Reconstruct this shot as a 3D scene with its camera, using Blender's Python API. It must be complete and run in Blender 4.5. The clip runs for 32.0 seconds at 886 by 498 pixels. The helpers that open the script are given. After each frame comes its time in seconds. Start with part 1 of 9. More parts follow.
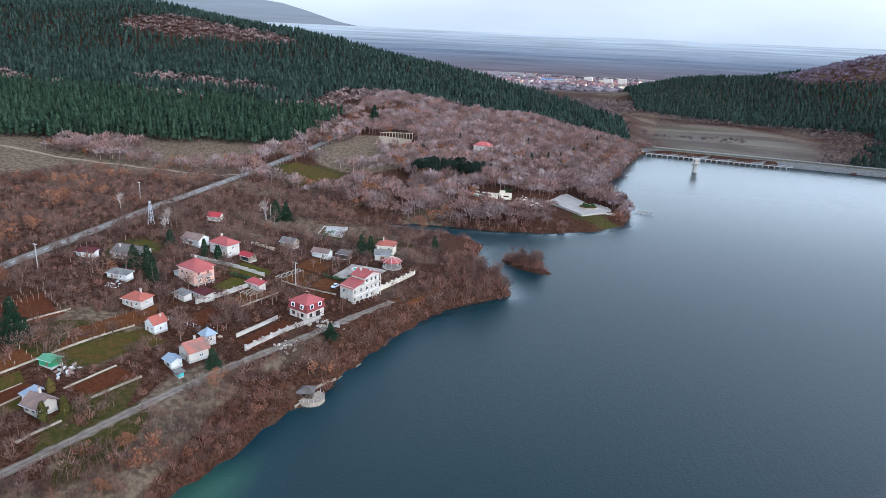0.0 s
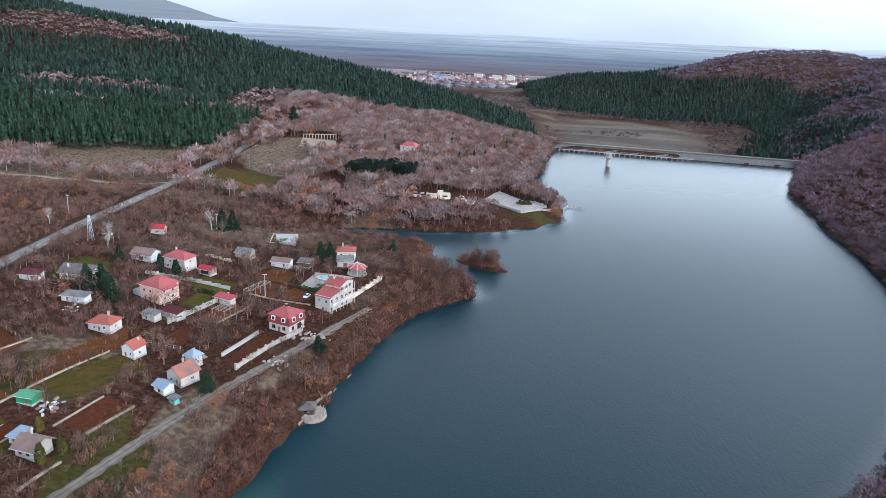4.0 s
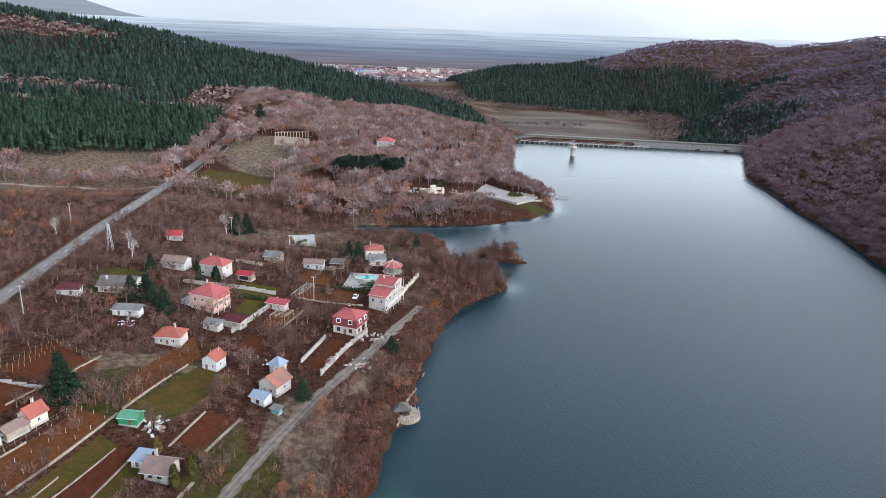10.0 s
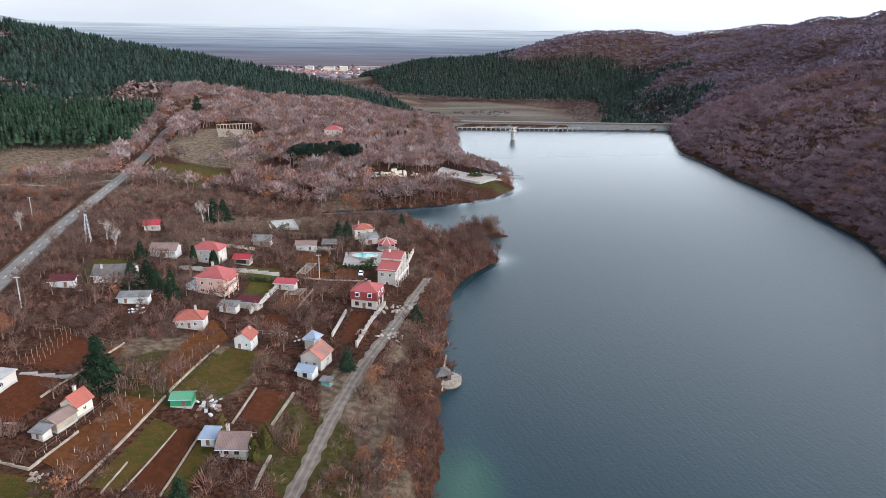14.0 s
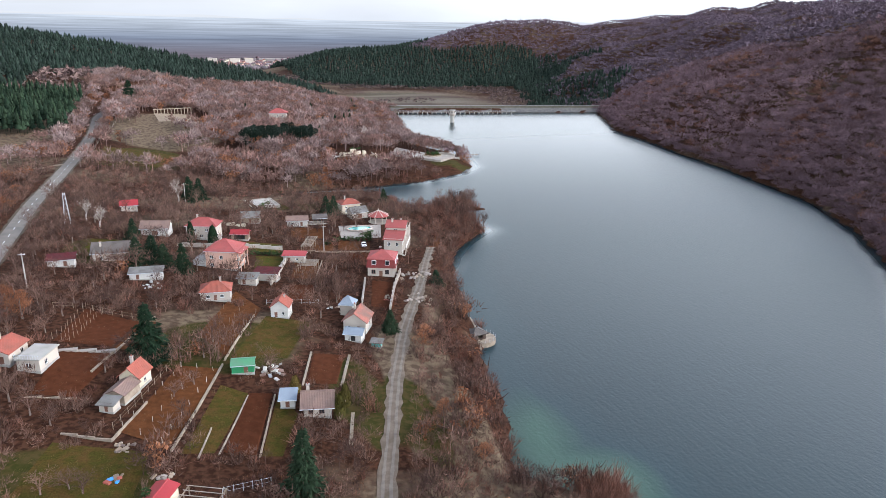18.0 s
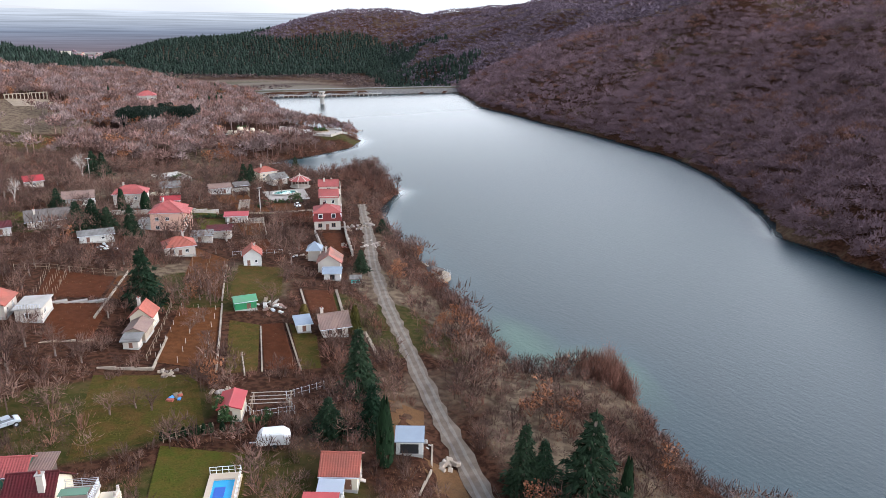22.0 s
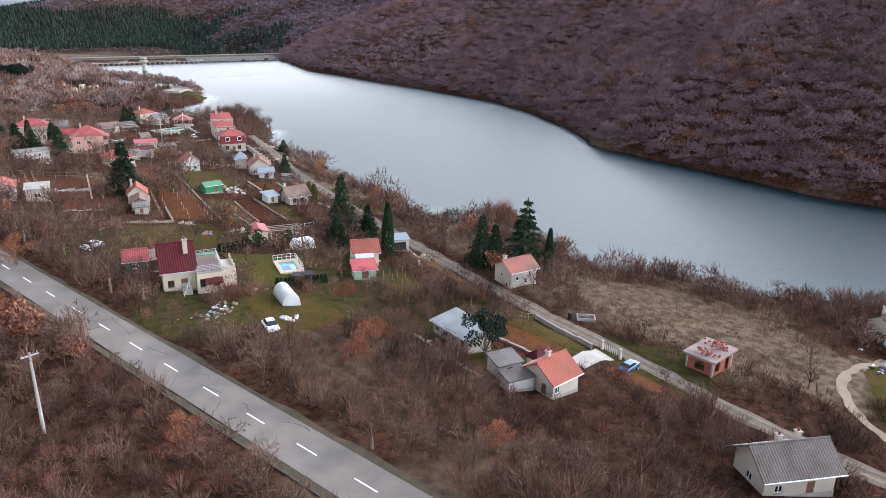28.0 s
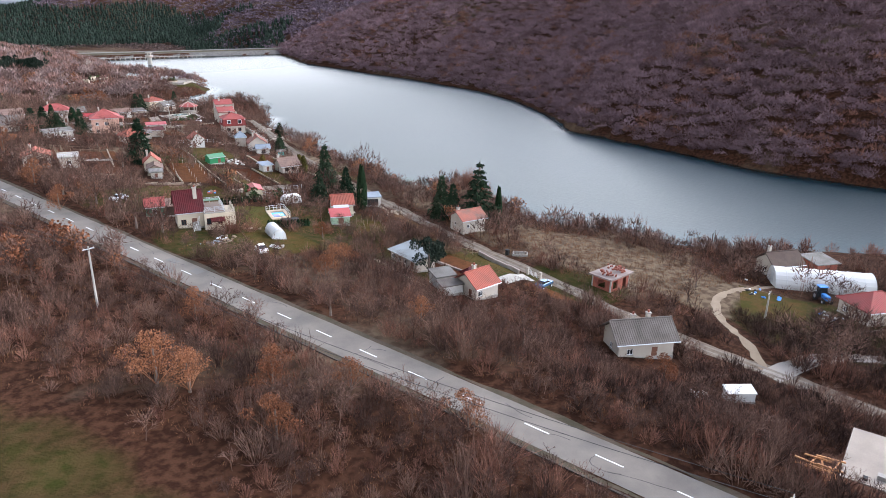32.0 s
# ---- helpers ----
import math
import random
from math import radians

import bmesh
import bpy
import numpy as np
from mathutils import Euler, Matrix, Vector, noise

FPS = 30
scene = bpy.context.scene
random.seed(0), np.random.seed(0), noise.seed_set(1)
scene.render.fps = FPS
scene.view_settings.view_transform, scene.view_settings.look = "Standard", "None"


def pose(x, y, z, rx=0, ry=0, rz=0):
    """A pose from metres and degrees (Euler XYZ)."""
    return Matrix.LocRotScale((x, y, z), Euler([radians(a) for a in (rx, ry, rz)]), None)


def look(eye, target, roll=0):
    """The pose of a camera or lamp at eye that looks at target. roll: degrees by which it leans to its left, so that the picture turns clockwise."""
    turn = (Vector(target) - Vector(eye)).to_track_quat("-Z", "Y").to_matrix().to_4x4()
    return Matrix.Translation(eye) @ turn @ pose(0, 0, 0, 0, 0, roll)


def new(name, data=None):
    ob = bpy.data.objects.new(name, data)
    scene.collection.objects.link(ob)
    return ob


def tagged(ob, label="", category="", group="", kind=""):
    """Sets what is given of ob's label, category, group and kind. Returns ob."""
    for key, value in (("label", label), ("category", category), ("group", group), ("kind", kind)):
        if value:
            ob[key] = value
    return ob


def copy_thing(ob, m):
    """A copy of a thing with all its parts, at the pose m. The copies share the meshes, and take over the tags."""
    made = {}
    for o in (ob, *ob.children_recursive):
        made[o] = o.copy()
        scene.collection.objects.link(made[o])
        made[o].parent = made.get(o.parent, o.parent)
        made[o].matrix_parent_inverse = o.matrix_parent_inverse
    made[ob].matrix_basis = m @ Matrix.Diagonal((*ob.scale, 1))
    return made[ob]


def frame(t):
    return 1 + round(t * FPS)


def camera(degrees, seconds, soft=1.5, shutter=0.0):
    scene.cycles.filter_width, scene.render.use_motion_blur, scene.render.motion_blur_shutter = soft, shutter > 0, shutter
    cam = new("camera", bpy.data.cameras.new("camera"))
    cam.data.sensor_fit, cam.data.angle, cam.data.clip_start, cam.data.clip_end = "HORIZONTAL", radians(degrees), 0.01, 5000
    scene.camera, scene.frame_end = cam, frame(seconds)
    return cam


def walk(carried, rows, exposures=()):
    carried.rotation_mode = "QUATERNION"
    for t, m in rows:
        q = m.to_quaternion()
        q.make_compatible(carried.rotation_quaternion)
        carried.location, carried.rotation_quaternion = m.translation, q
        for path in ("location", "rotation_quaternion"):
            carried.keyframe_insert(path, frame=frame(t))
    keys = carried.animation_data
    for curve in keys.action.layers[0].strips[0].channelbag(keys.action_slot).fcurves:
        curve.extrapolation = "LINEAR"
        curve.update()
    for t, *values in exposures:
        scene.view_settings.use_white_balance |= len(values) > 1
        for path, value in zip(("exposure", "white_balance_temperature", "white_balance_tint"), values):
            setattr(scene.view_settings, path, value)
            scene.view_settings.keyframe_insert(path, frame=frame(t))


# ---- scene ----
UNIT = 1.25     # metres to one unit of the plan below, in which the place is drawn
cam = camera(65.1, 32.0, 0.6)
PATH = [
    (0, (39.23, 2.017, 90.517), (38.885, 3.895, 89.923), 2.6),
    (0.5, (35.929, 1.654, 90.609), (35.63, 3.541, 90.017), 2.7),
    (1, (32.627, 1.291, 90.701), (32.386, 3.186, 90.11), 2.7),
    (1.5, (29.326, 0.928, 90.793), (29.14, 2.83, 90.204), 2.7),
    (2, (26.025, 0.565, 90.885), (25.892, 2.472, 90.297), 2.7),
    (2.5, (22.724, 0.202, 90.977), (22.626, 2.111, 90.391), 2.8),
    (3, (19.423, -0.161, 91.069), (19.346, 1.75, 90.484), 2.8),
    (3.5, (16.048, -0.231, 91.203), (15.992, 1.68, 90.616), 2.8),
    (5.5, (2.55, -0.51, 91.738), (2.572, 1.401, 91.146), 2.6),
    (6, (-0.824, -0.579, 91.872), (-0.785, 1.33, 91.278), 2.5),
    (6.5, (-4.248, -0.425, 91.948), (-4.194, 1.484, 91.354), 2.6),
    (7, (-7.673, -0.462, 92.083), (-7.613, 1.445, 91.486), 2.6),
    (7.5, (-11.296, -0.309, 92.151), (-11.226, 1.599, 91.554), 2.7),
    (8, (-14.725, 0.096, 92.358), (-14.644, 2.003, 91.761), 2.7),
    (8.5, (-18.148, 0.25, 92.434), (-18.057, 2.156, 91.837), 2.7),
    (9, (-21.562, 0.535, 92.26), (-21.453, 2.441, 91.663), 2.7),
    (9.5, (-24.853, 0.66, 91.468), (-24.7, 2.563, 90.872), 2.6),
    (10, (-28.319, 0.798, 90.037), (-28.123, 2.697, 89.441), 2.3),
    (10.5, (-32.003, 0.863, 89.04), (-31.773, 2.76, 88.447), 2.1),
    (11, (-35.467, 1.192, 87.549), (-35.204, 3.084, 86.956), 1.9),
    (12, (-42.813, 1.777, 84.994), (-42.487, 3.659, 84.402), 1.5),
    (13, (-49.761, 2.804, 82.526), (-49.376, 4.675, 81.935), 1.2),
    (14, (-57.116, 3.915, 80.428), (-56.669, 5.773, 79.836), 1.1),
    (14.5, (-60.703, 4.34, 79.633), (-60.222, 6.188, 79.038), 1.1),
    (16.5, (-75.196, 7.9, 75.029), (-74.598, 9.712, 74.43), 1.1),
    (17, (-78.778, 8.706, 74.116), (-78.15, 10.508, 73.516), 1.2),
    (18, (-85.675, 10.405, 72.21), (-84.978, 12.179, 71.606), 1.1),
    (19, (-92.765, 12.043, 70.105), (-91.986, 13.784, 69.503), 1.2),
    (19.5, (-96.312, 12.356, 69.106), (-95.478, 14.07, 68.503), 1.2),
    (20, (-100.057, 12.226, 68.028), (-99.171, 13.915, 67.423), 1.2),
    (21, (-107.679, 11.391, 65.472), (-106.694, 13.022, 64.863), 0.9),
    (22, (-115.501, 9.923, 62.896), (-114.42, 11.49, 62.281), 0.9),
    (23, (-123.725, 8.265, 60.364), (-122.561, 9.768, 59.743), 0.9),
    (24, (-132.137, 7.001, 58.398), (-130.894, 8.434, 57.766), 1.2),
    (25, (-140.758, 4.973, 56.662), (-139.436, 6.33, 56.021), 1.1),
    (25.5, (-145.005, 3.704, 55.576), (-143.638, 5.016, 54.935), 1.0),
    (26, (-149.048, 1.993, 54.425), (-147.642, 3.262, 53.785), 1.1),
    (26.5, (-152.657, 0.355, 53.261), (-151.215, 1.584, 52.619), 1.0),
    (28.5, (-164.997, -7.011, 51.455), (-163.526, -5.826, 50.799), 1.4),
    (29, (-167.768, -9.306, 51.342), (-166.3, -8.119, 50.682), 1.3),
    (29.5, (-170.342, -11.791, 51.297), (-168.875, -10.601, 50.639), 1.1),
    (30, (-172.522, -14.849, 51.445), (-171.057, -13.658, 50.786), 1.1),
    (30.5, (-174.151, -17.861, 51.618), (-172.688, -16.668, 50.958), 1.0),
    (31, (-175.568, -21.183, 51.477), (-174.107, -19.988, 50.815), 1.0),
    (31.5, (-176.591, -24.361, 51.621), (-175.13, -23.166, 50.958), 1.0),
    (32, (-177.005, -27.407, 51.537), (-175.543, -26.215, 50.871), 1.0),
]
walk(cam, [(t, look(Vector(eye) * UNIT, Vector(target) * UNIT, roll)) for t, eye, target, roll in PATH],
     [(0.0, 0.03, 5700, 10), (10.0, 0.08, 6200, 12), (20.0, 0.17, 6500, 15), (32.0, 0.36, 6600, 17)])

# ---------------------------------------------------------------- sky and sun: a thin, bright overcast
SUN_FROM = Vector((0.80, -0.42, 0.62)).normalized()
world = bpy.data.worlds.new("sky")
scene.world = world
world.use_nodes = True
wn, wl = world.node_tree.nodes, world.node_tree.links
wn.clear()
sky = wn.new("ShaderNodeTexSky")
sky.sky_type, sky.sun_disc = "NISHITA", False
sky.sun_elevation, sky.sun_rotation = math.asin(SUN_FROM.z), math.atan2(SUN_FROM.x, SUN_FROM.y)
sky.dust_density, sky.air_density, sky.ozone_density = 3.0, 1.0, 1.5
veil = wn.new("ShaderNodeHueSaturation")
veil.inputs["Saturation"].default_value = 0.45
cloud_at = wn.new("ShaderNodeTexCoord")
cloud_map = wn.new("ShaderNodeMapping")
cloud_map.inputs["Scale"].default_value = (1.2, 1.2, 5.0)
cloud = wn.new("ShaderNodeTexNoise")
cloud.inputs["Scale"].default_value, cloud.inputs["Detail"].default_value = 2.2, 6
cloud_ramp = wn.new("ShaderNodeValToRGB")
cloud_ramp.color_ramp.elements[0].position, cloud_ramp.color_ramp.elements[1].position = 0.35, 0.75
mix_sky = wn.new("ShaderNodeMix")
mix_sky.data_type = "RGBA"
share = wn.new("ShaderNodeMath")
share.operation, share.inputs[1].default_value, share.inputs[2].default_value = "MULTIPLY_ADD", 0.2, 0.72
# the veil of cloud brightens part way up and is hazier over the plain
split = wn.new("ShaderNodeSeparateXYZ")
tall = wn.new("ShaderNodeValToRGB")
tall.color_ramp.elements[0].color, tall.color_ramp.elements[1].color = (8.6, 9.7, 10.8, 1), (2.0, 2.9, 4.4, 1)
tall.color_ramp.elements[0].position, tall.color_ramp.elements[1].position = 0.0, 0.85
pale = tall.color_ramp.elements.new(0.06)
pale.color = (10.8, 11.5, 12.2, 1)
# unseen band added to brighten the lake; darker above it for near water
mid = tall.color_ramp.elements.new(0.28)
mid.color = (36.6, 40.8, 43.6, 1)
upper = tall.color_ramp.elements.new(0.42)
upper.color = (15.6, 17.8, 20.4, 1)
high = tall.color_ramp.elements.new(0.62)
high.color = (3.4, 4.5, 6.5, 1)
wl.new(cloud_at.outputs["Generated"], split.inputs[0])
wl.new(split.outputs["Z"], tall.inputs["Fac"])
# and it glows broadly round the hidden sun
toward = wn.new("ShaderNodeVectorMath")
toward.operation = "DOT_PRODUCT"
toward.inputs[1].default_value = SUN_FROM
wl.new(cloud_at.outputs["Generated"], toward.inputs[0])
lift = wn.new("ShaderNodeMapRange")
lift.inputs["From Min"].default_value, lift.inputs["From Max"].default_value = -1.0, 1.0
wl.new(toward.outputs["Value"], lift.inputs["Value"])
curve = wn.new("ShaderNodeMath")
curve.operation, curve.inputs[1].default_value = "POWER", 5.0
wl.new(lift.outputs[0], curve.inputs[0])
glow = wn.new("ShaderNodeMath")
glow.operation, glow.inputs[1].default_value, glow.inputs[2].default_value = "MULTIPLY_ADD", 5.8, 1.12
wl.new(curve.outputs[0], glow.inputs[0])
veiled = wn.new("ShaderNodeVectorMath")
veiled.operation = "SCALE"
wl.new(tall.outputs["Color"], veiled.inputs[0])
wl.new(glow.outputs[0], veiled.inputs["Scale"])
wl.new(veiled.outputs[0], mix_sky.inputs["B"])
background = wn.new("ShaderNodeBackground")
background.inputs["Strength"].default_value = 0.085
out_world = wn.new("ShaderNodeOutputWorld")
wl.new(sky.outputs[0], veil.inputs["Color"])
wl.new(cloud_at.outputs["Generated"], cloud_map.inputs["Vector"])
wl.new(cloud_map.outputs[0], cloud.inputs["Vector"])
wl.new(cloud.outputs["Fac"], cloud_ramp.inputs["Fac"])
wl.new(cloud_ramp.outputs["Color"], share.inputs[0])
wl.new(share.outputs[0], mix_sky.inputs["Factor"])
wl.new(veil.outputs[0], mix_sky.inputs["A"])
wl.new(mix_sky.outputs["Result"], background.inputs["Color"])
wl.new(background.outputs[0], out_world.inputs["Surface"])
sun = new("sun", bpy.data.lights.new("sun", "SUN"))
sun.data.energy, sun.data.angle, sun.data.color = 1.75, radians(9), (1.0, 0.87, 0.70)
sun.matrix_world = look(SUN_FROM * 300, (0, 0, 0))


# ---------------------------------------------------------------- materials
def mat(name, colour, rough=0.85, vary=0.25, scale=1.0, bump=0.0, metal=0.0, fine=12.0, second=None, tone=False, spec=0.3):
    """A surface with grain at two scales. second: a colour that patches of it turn to. tone: varies from piece to piece."""
    m = bpy.data.materials.new(name)
    m.use_nodes = True
    n, l = m.node_tree.nodes, m.node_tree.links
    p = n["Principled BSDF"]
    p.inputs["Roughness"].default_value, p.inputs["Metallic"].default_value = rough, metal
    p.inputs["Specular IOR Level"].default_value = spec
    at = n.new("ShaderNodeNewGeometry")
    big, small = n.new("ShaderNodeTexNoise"), n.new("ShaderNodeTexNoise")
    big.inputs["Scale"].default_value, big.inputs["Detail"].default_value = 0.35 * scale, 5
    small.inputs["Scale"].default_value, small.inputs["Detail"].default_value = fine * scale, 3
    l.new(at.outputs["Position"], big.inputs["Vector"])
    l.new(at.outputs["Position"], small.inputs["Vector"])
    patch = n.new("ShaderNodeMix")
    patch.data_type = "RGBA"
    patch.inputs["A"].default_value = (*colour, 1)
    other = second or tuple(c * (1 - 0.6 * vary) for c in colour)
    patch.inputs["B"].default_value = (*other, 1)
    edge = n.new("ShaderNodeMapRange")
    edge.inputs["From Min"].default_value, edge.inputs["From Max"].default_value = 0.38, 0.66
    l.new(big.outputs["Fac"], edge.inputs["Value"])
    l.new(edge.outputs[0], patch.inputs["Factor"])
    grain = n.new("ShaderNodeHueSaturation")
    span = n.new("ShaderNodeMapRange")
    span.inputs["To Min"].default_value, span.inputs["To Max"].default_value = 1 - vary, 1 + vary
    l.new(small.outputs["Fac"], span.inputs["Value"])
    l.new(patch.outputs["Result"], grain.inputs["Color"])
    if tone:
        info = n.new("ShaderNodeObjectInfo")
        each = n.new("ShaderNodeMapRange")
        each.inputs["To Min"].default_value, each.inputs["To Max"].default_value = 0.8, 1.2
        l.new(info.outputs["Random"], each.inputs["Value"])
        both = n.new("ShaderNodeMath")
        both.operation = "MULTIPLY"
        l.new(each.outputs[0], both.inputs[0])
        l.new(span.outputs[0], both.inputs[1])
        l.new(both.outputs[0], grain.inputs["Value"])
    else:
        l.new(span.outputs[0], grain.inputs["Value"])
    l.new(grain.outputs[0], p.inputs["Base Color"])
    if bump:
        b = n.new("ShaderNodeBump")
        b.inputs["Strength"].default_value, b.inputs["Distance"].default_value = bump, 0.05
        l.new(small.outputs["Fac"], b.inputs["Height"])
        l.new(b.outputs[0], p.inputs["Normal"])
    return m


def tree_mat(name, dark, light, rough=0.9, uneven=0.42):
    """Twigs or leaves: each tree has its own tone between two colours, each twig its own shade."""
    m = bpy.data.materials.new(name)
    m.use_nodes = True
    n, l = m.node_tree.nodes, m.node_tree.links
    p = n["Principled BSDF"]
    p.inputs["Roughness"].default_value, p.inputs["Specular IOR Level"].default_value = rough, 0.05
    own = n.new("ShaderNodeAttribute")
    own.attribute_name = "tone"
    info = n.new("ShaderNodeObjectInfo")
    geo = n.new("ShaderNodeNewGeometry")
    add = n.new("ShaderNodeMath")
    add.operation = "ADD"
    l.new(own.outputs["Fac"], add.inputs[0])
    l.new(info.outputs["Random"], add.inputs[1])
    wrap = n.new("ShaderNodeMath")
    wrap.operation = "FRACT"
    l.new(add.outputs[0], wrap.inputs[0])
    mixed = n.new("ShaderNodeMix")
    mixed.data_type = "RGBA"
    mixed.inputs["A"].default_value, mixed.inputs["B"].default_value = (*dark, 1), (*light, 1)
    l.new(wrap.outputs[0], mixed.inputs["Factor"])
    shade = n.new("ShaderNodeHueSaturation")
    span = n.new("ShaderNodeMapRange")
    span.inputs["To Min"].default_value, span.inputs["To Max"].default_value = 1 - uneven, 1 + uneven
    l.new(geo.outputs["Random Per Island"], span.inputs["Value"])
    l.new(span.outputs[0], shade.inputs["Value"])
    l.new(mixed.outputs["Result"], shade.inputs["Color"])
    l.new(shade.outputs[0], p.inputs["Base Color"])
    return m


def tile_mat(name, colour, old, pitch=0.3):
    """Rows of roof tiles: ribs down the slope and steps across it, with weathered patches."""
    m = mat(name, colour, 0.8, 0.3, 1.2, 0, second=old, fine=5)
    n, l = m.node_tree.nodes, m.node_tree.links
    at = n.new("ShaderNodeTexCoord")
    ribs, rows = n.new("ShaderNodeTexWave"), n.new("ShaderNodeTexWave")
    rows.bands_direction, rows.wave_profile = "Y", "SAW"
    for w in (ribs, rows):
        w.inputs["Scale"].default_value = 0.314 / pitch
        w.inputs["Distortion"].default_value = 0.4
        l.new(at.outputs["UV"], w.inputs["Vector"])
    both = n.new("ShaderNodeMath")
    both.operation = "ADD"
    l.new(ribs.outputs["Fac"], both.inputs[0])
    l.new(rows.outputs["Fac"], both.inputs[1])
    b = n.new("ShaderNodeBump")
    b.inputs["Strength"].default_value, b.inputs["Distance"].default_value = 0.9, 0.06
    l.new(both.outputs[0], b.inputs["Height"])
    l.new(b.outputs[0], n["Principled BSDF"].inputs["Normal"])
    return m


M_TILE = tile_mat("orange_tile", (0.293, 0.075, 0.050), (0.222, 0.066, 0.045))
M_TILE_NEW = tile_mat("red_tile", (0.306, 0.068, 0.062), (0.252, 0.064, 0.058))
M_TILE_OLD = tile_mat("old_tile", (0.30, 0.10, 0.07), (0.17, 0.095, 0.075))
M_TILE_DARK = tile_mat("dark_red_tile", (0.074, 0.004, 0.007), (0.053, 0.005, 0.006))
M_TILE_RED = tile_mat("deep_red_tile", (0.20, 0.032, 0.03), (0.15, 0.028, 0.026))
M_TILE_GREY = tile_mat("grey_tile", (0.124, 0.104, 0.091), (0.084, 0.069, 0.061))
M_TILE_BROWN = tile_mat("brown_tile", (0.200, 0.126, 0.101), (0.160, 0.104, 0.086))
M_SLATE = tile_mat("pale_sheet", (0.165, 0.155, 0.146), (0.119, 0.109, 0.097))
M_RED_SHEET = mat("red_sheet", (0.30, 0.03, 0.034), 0.5, 0.15, 1, 0.1)
M_PINK_SHEET = mat("faded_red_sheet", (0.36, 0.06, 0.058), 0.6, 0.18, 1, 0.1)
M_WHITE = mat("white_render", (0.423, 0.370, 0.315), 0.85, 0.06, 1, 0.15, second=(0.370, 0.321, 0.272))
M_CREAM = mat("cream_render", (0.531, 0.457, 0.349), 0.85, 0.06, 1, 0.15, second=(0.475, 0.405, 0.301))
M_PEACH = mat("peach_render", (0.590, 0.344, 0.256), 0.85, 0.07, 1, 0.15, second=(0.541, 0.336, 0.264))
M_GREYWALL = mat("grey_render", (0.5, 0.48, 0.44), 0.9, 0.12, 1, 0.2, second=(0.4, 0.38, 0.35))
M_PLASTER = mat("weathered_plaster", (0.345, 0.304, 0.263), 0.9, 0.14, 1.5, 0.25, second=(0.266, 0.229, 0.190))
M_STONE = mat("pale_stone", (0.299, 0.238, 0.179), 0.9, 0.2, 2, 0.4, second=(0.207, 0.162, 0.121))
M_CONCRETE = mat("concrete", (0.327, 0.305, 0.275), 0.9, 0.15, 1, 0.3, second=(0.257, 0.238, 0.211))
M_PAVING = mat("pale_paving", (0.289, 0.251, 0.220), 0.85, 0.1, 0.6, 0.2, second=(0.231, 0.198, 0.168))
M_BRICK = mat("red_brick", (0.27, 0.08, 0.052), 0.9, 0.25, 3, 0.4, second=(0.19, 0.06, 0.045))
M_DARKWOOD = mat("dark_wood", (0.07, 0.045, 0.035), 0.8, 0.3, 2, 0.3)
M_WOOD = mat("weathered_wood", (0.24, 0.18, 0.13), 0.85, 0.3, 2, 0.3)
M_FRAME = mat("white_frame", (0.75, 0.75, 0.74), 0.5, 0.04)
M_BROWNFRAME = mat("brown_frame", (0.16, 0.07, 0.045), 0.6, 0.15)
M_GLASS = mat("window_glass", (0.018, 0.022, 0.026), 0.06, 0.1, spec=0.6)
M_METAL = mat("galvanised_metal", (0.5, 0.52, 0.54), 0.4, 0.1, 1, 0.1, metal=0.6)
M_BLUEMETAL = mat("blue_grey_sheet", (0.211, 0.248, 0.291), 0.8, 0.2, 1, 0.15)
M_GREEN = mat("green_sheet", (0.07, 0.24, 0.12), 0.55, 0.14, 1, 0.1, second=(0.09, 0.2, 0.12))
M_TEAL = mat("teal_paint", (0.06, 0.4, 0.36), 0.6, 0.15)
M_TARP = mat("white_film", (0.535, 0.529, 0.509), 0.45, 0.08, 1, 0.1)
M_BLUE = mat("blue_plastic", (0.03, 0.22, 0.6), 0.4, 0.15)
M_BLACK = mat("black_rubber_and_shade", (0.015, 0.015, 0.016), 0.7, 0.2)
M_POOL = mat("pool_water", (0.02, 0.36, 0.62), 0.06, 0.15, spec=0.5)
M_POOL_GREEN = mat("green_pool_water", (0.012, 0.204, 0.180), 0.06, 0.1, spec=0.5)
M_ASPHALT = mat("worn_asphalt", (0.174, 0.150, 0.129), 0.9, 0.16, 0.7, 0.3, second=(0.126, 0.111, 0.096), fine=20)
M_PATCH = mat("patched_asphalt", (0.151, 0.140, 0.129), 0.9, 0.15, 0.7, 0.3)
M_LINE = mat("worn_road_paint", (0.7, 0.7, 0.68), 0.7, 0.2)
M_LANE = mat("stony_lane", (0.155, 0.116, 0.086), 0.95, 0.25, 1.5, 0.5, second=(0.103, 0.076, 0.053), fine=6)
M_RUT = mat("wheel_rut", (0.19, 0.158, 0.128), 0.95, 0.25, 1.5, 0.4, second=(0.13, 0.105, 0.085))
M_TRACK = mat("earth_track", (0.220, 0.165, 0.116), 0.95, 0.2, 1, 0.4, second=(0.173, 0.126, 0.084))
M_SOIL = mat("tilled_soil", (0.069, 0.022, 0.010), 0.95, 0.35, 2, 0.8, second=(0.050, 0.016, 0.007), fine=4, spec=0.04)
M_SOIL_DRY = mat("brown_soil", (0.097, 0.036, 0.014), 0.95, 0.3, 2, 0.6, second=(0.066, 0.024, 0.009), fine=4, spec=0.04)
M_GRASS = mat("short_grass", (0.039, 0.034, 0.007), 0.95, 0.6, 1.3, 0.8, second=(0.068, 0.037, 0.012), fine=2.5, spec=0.04)
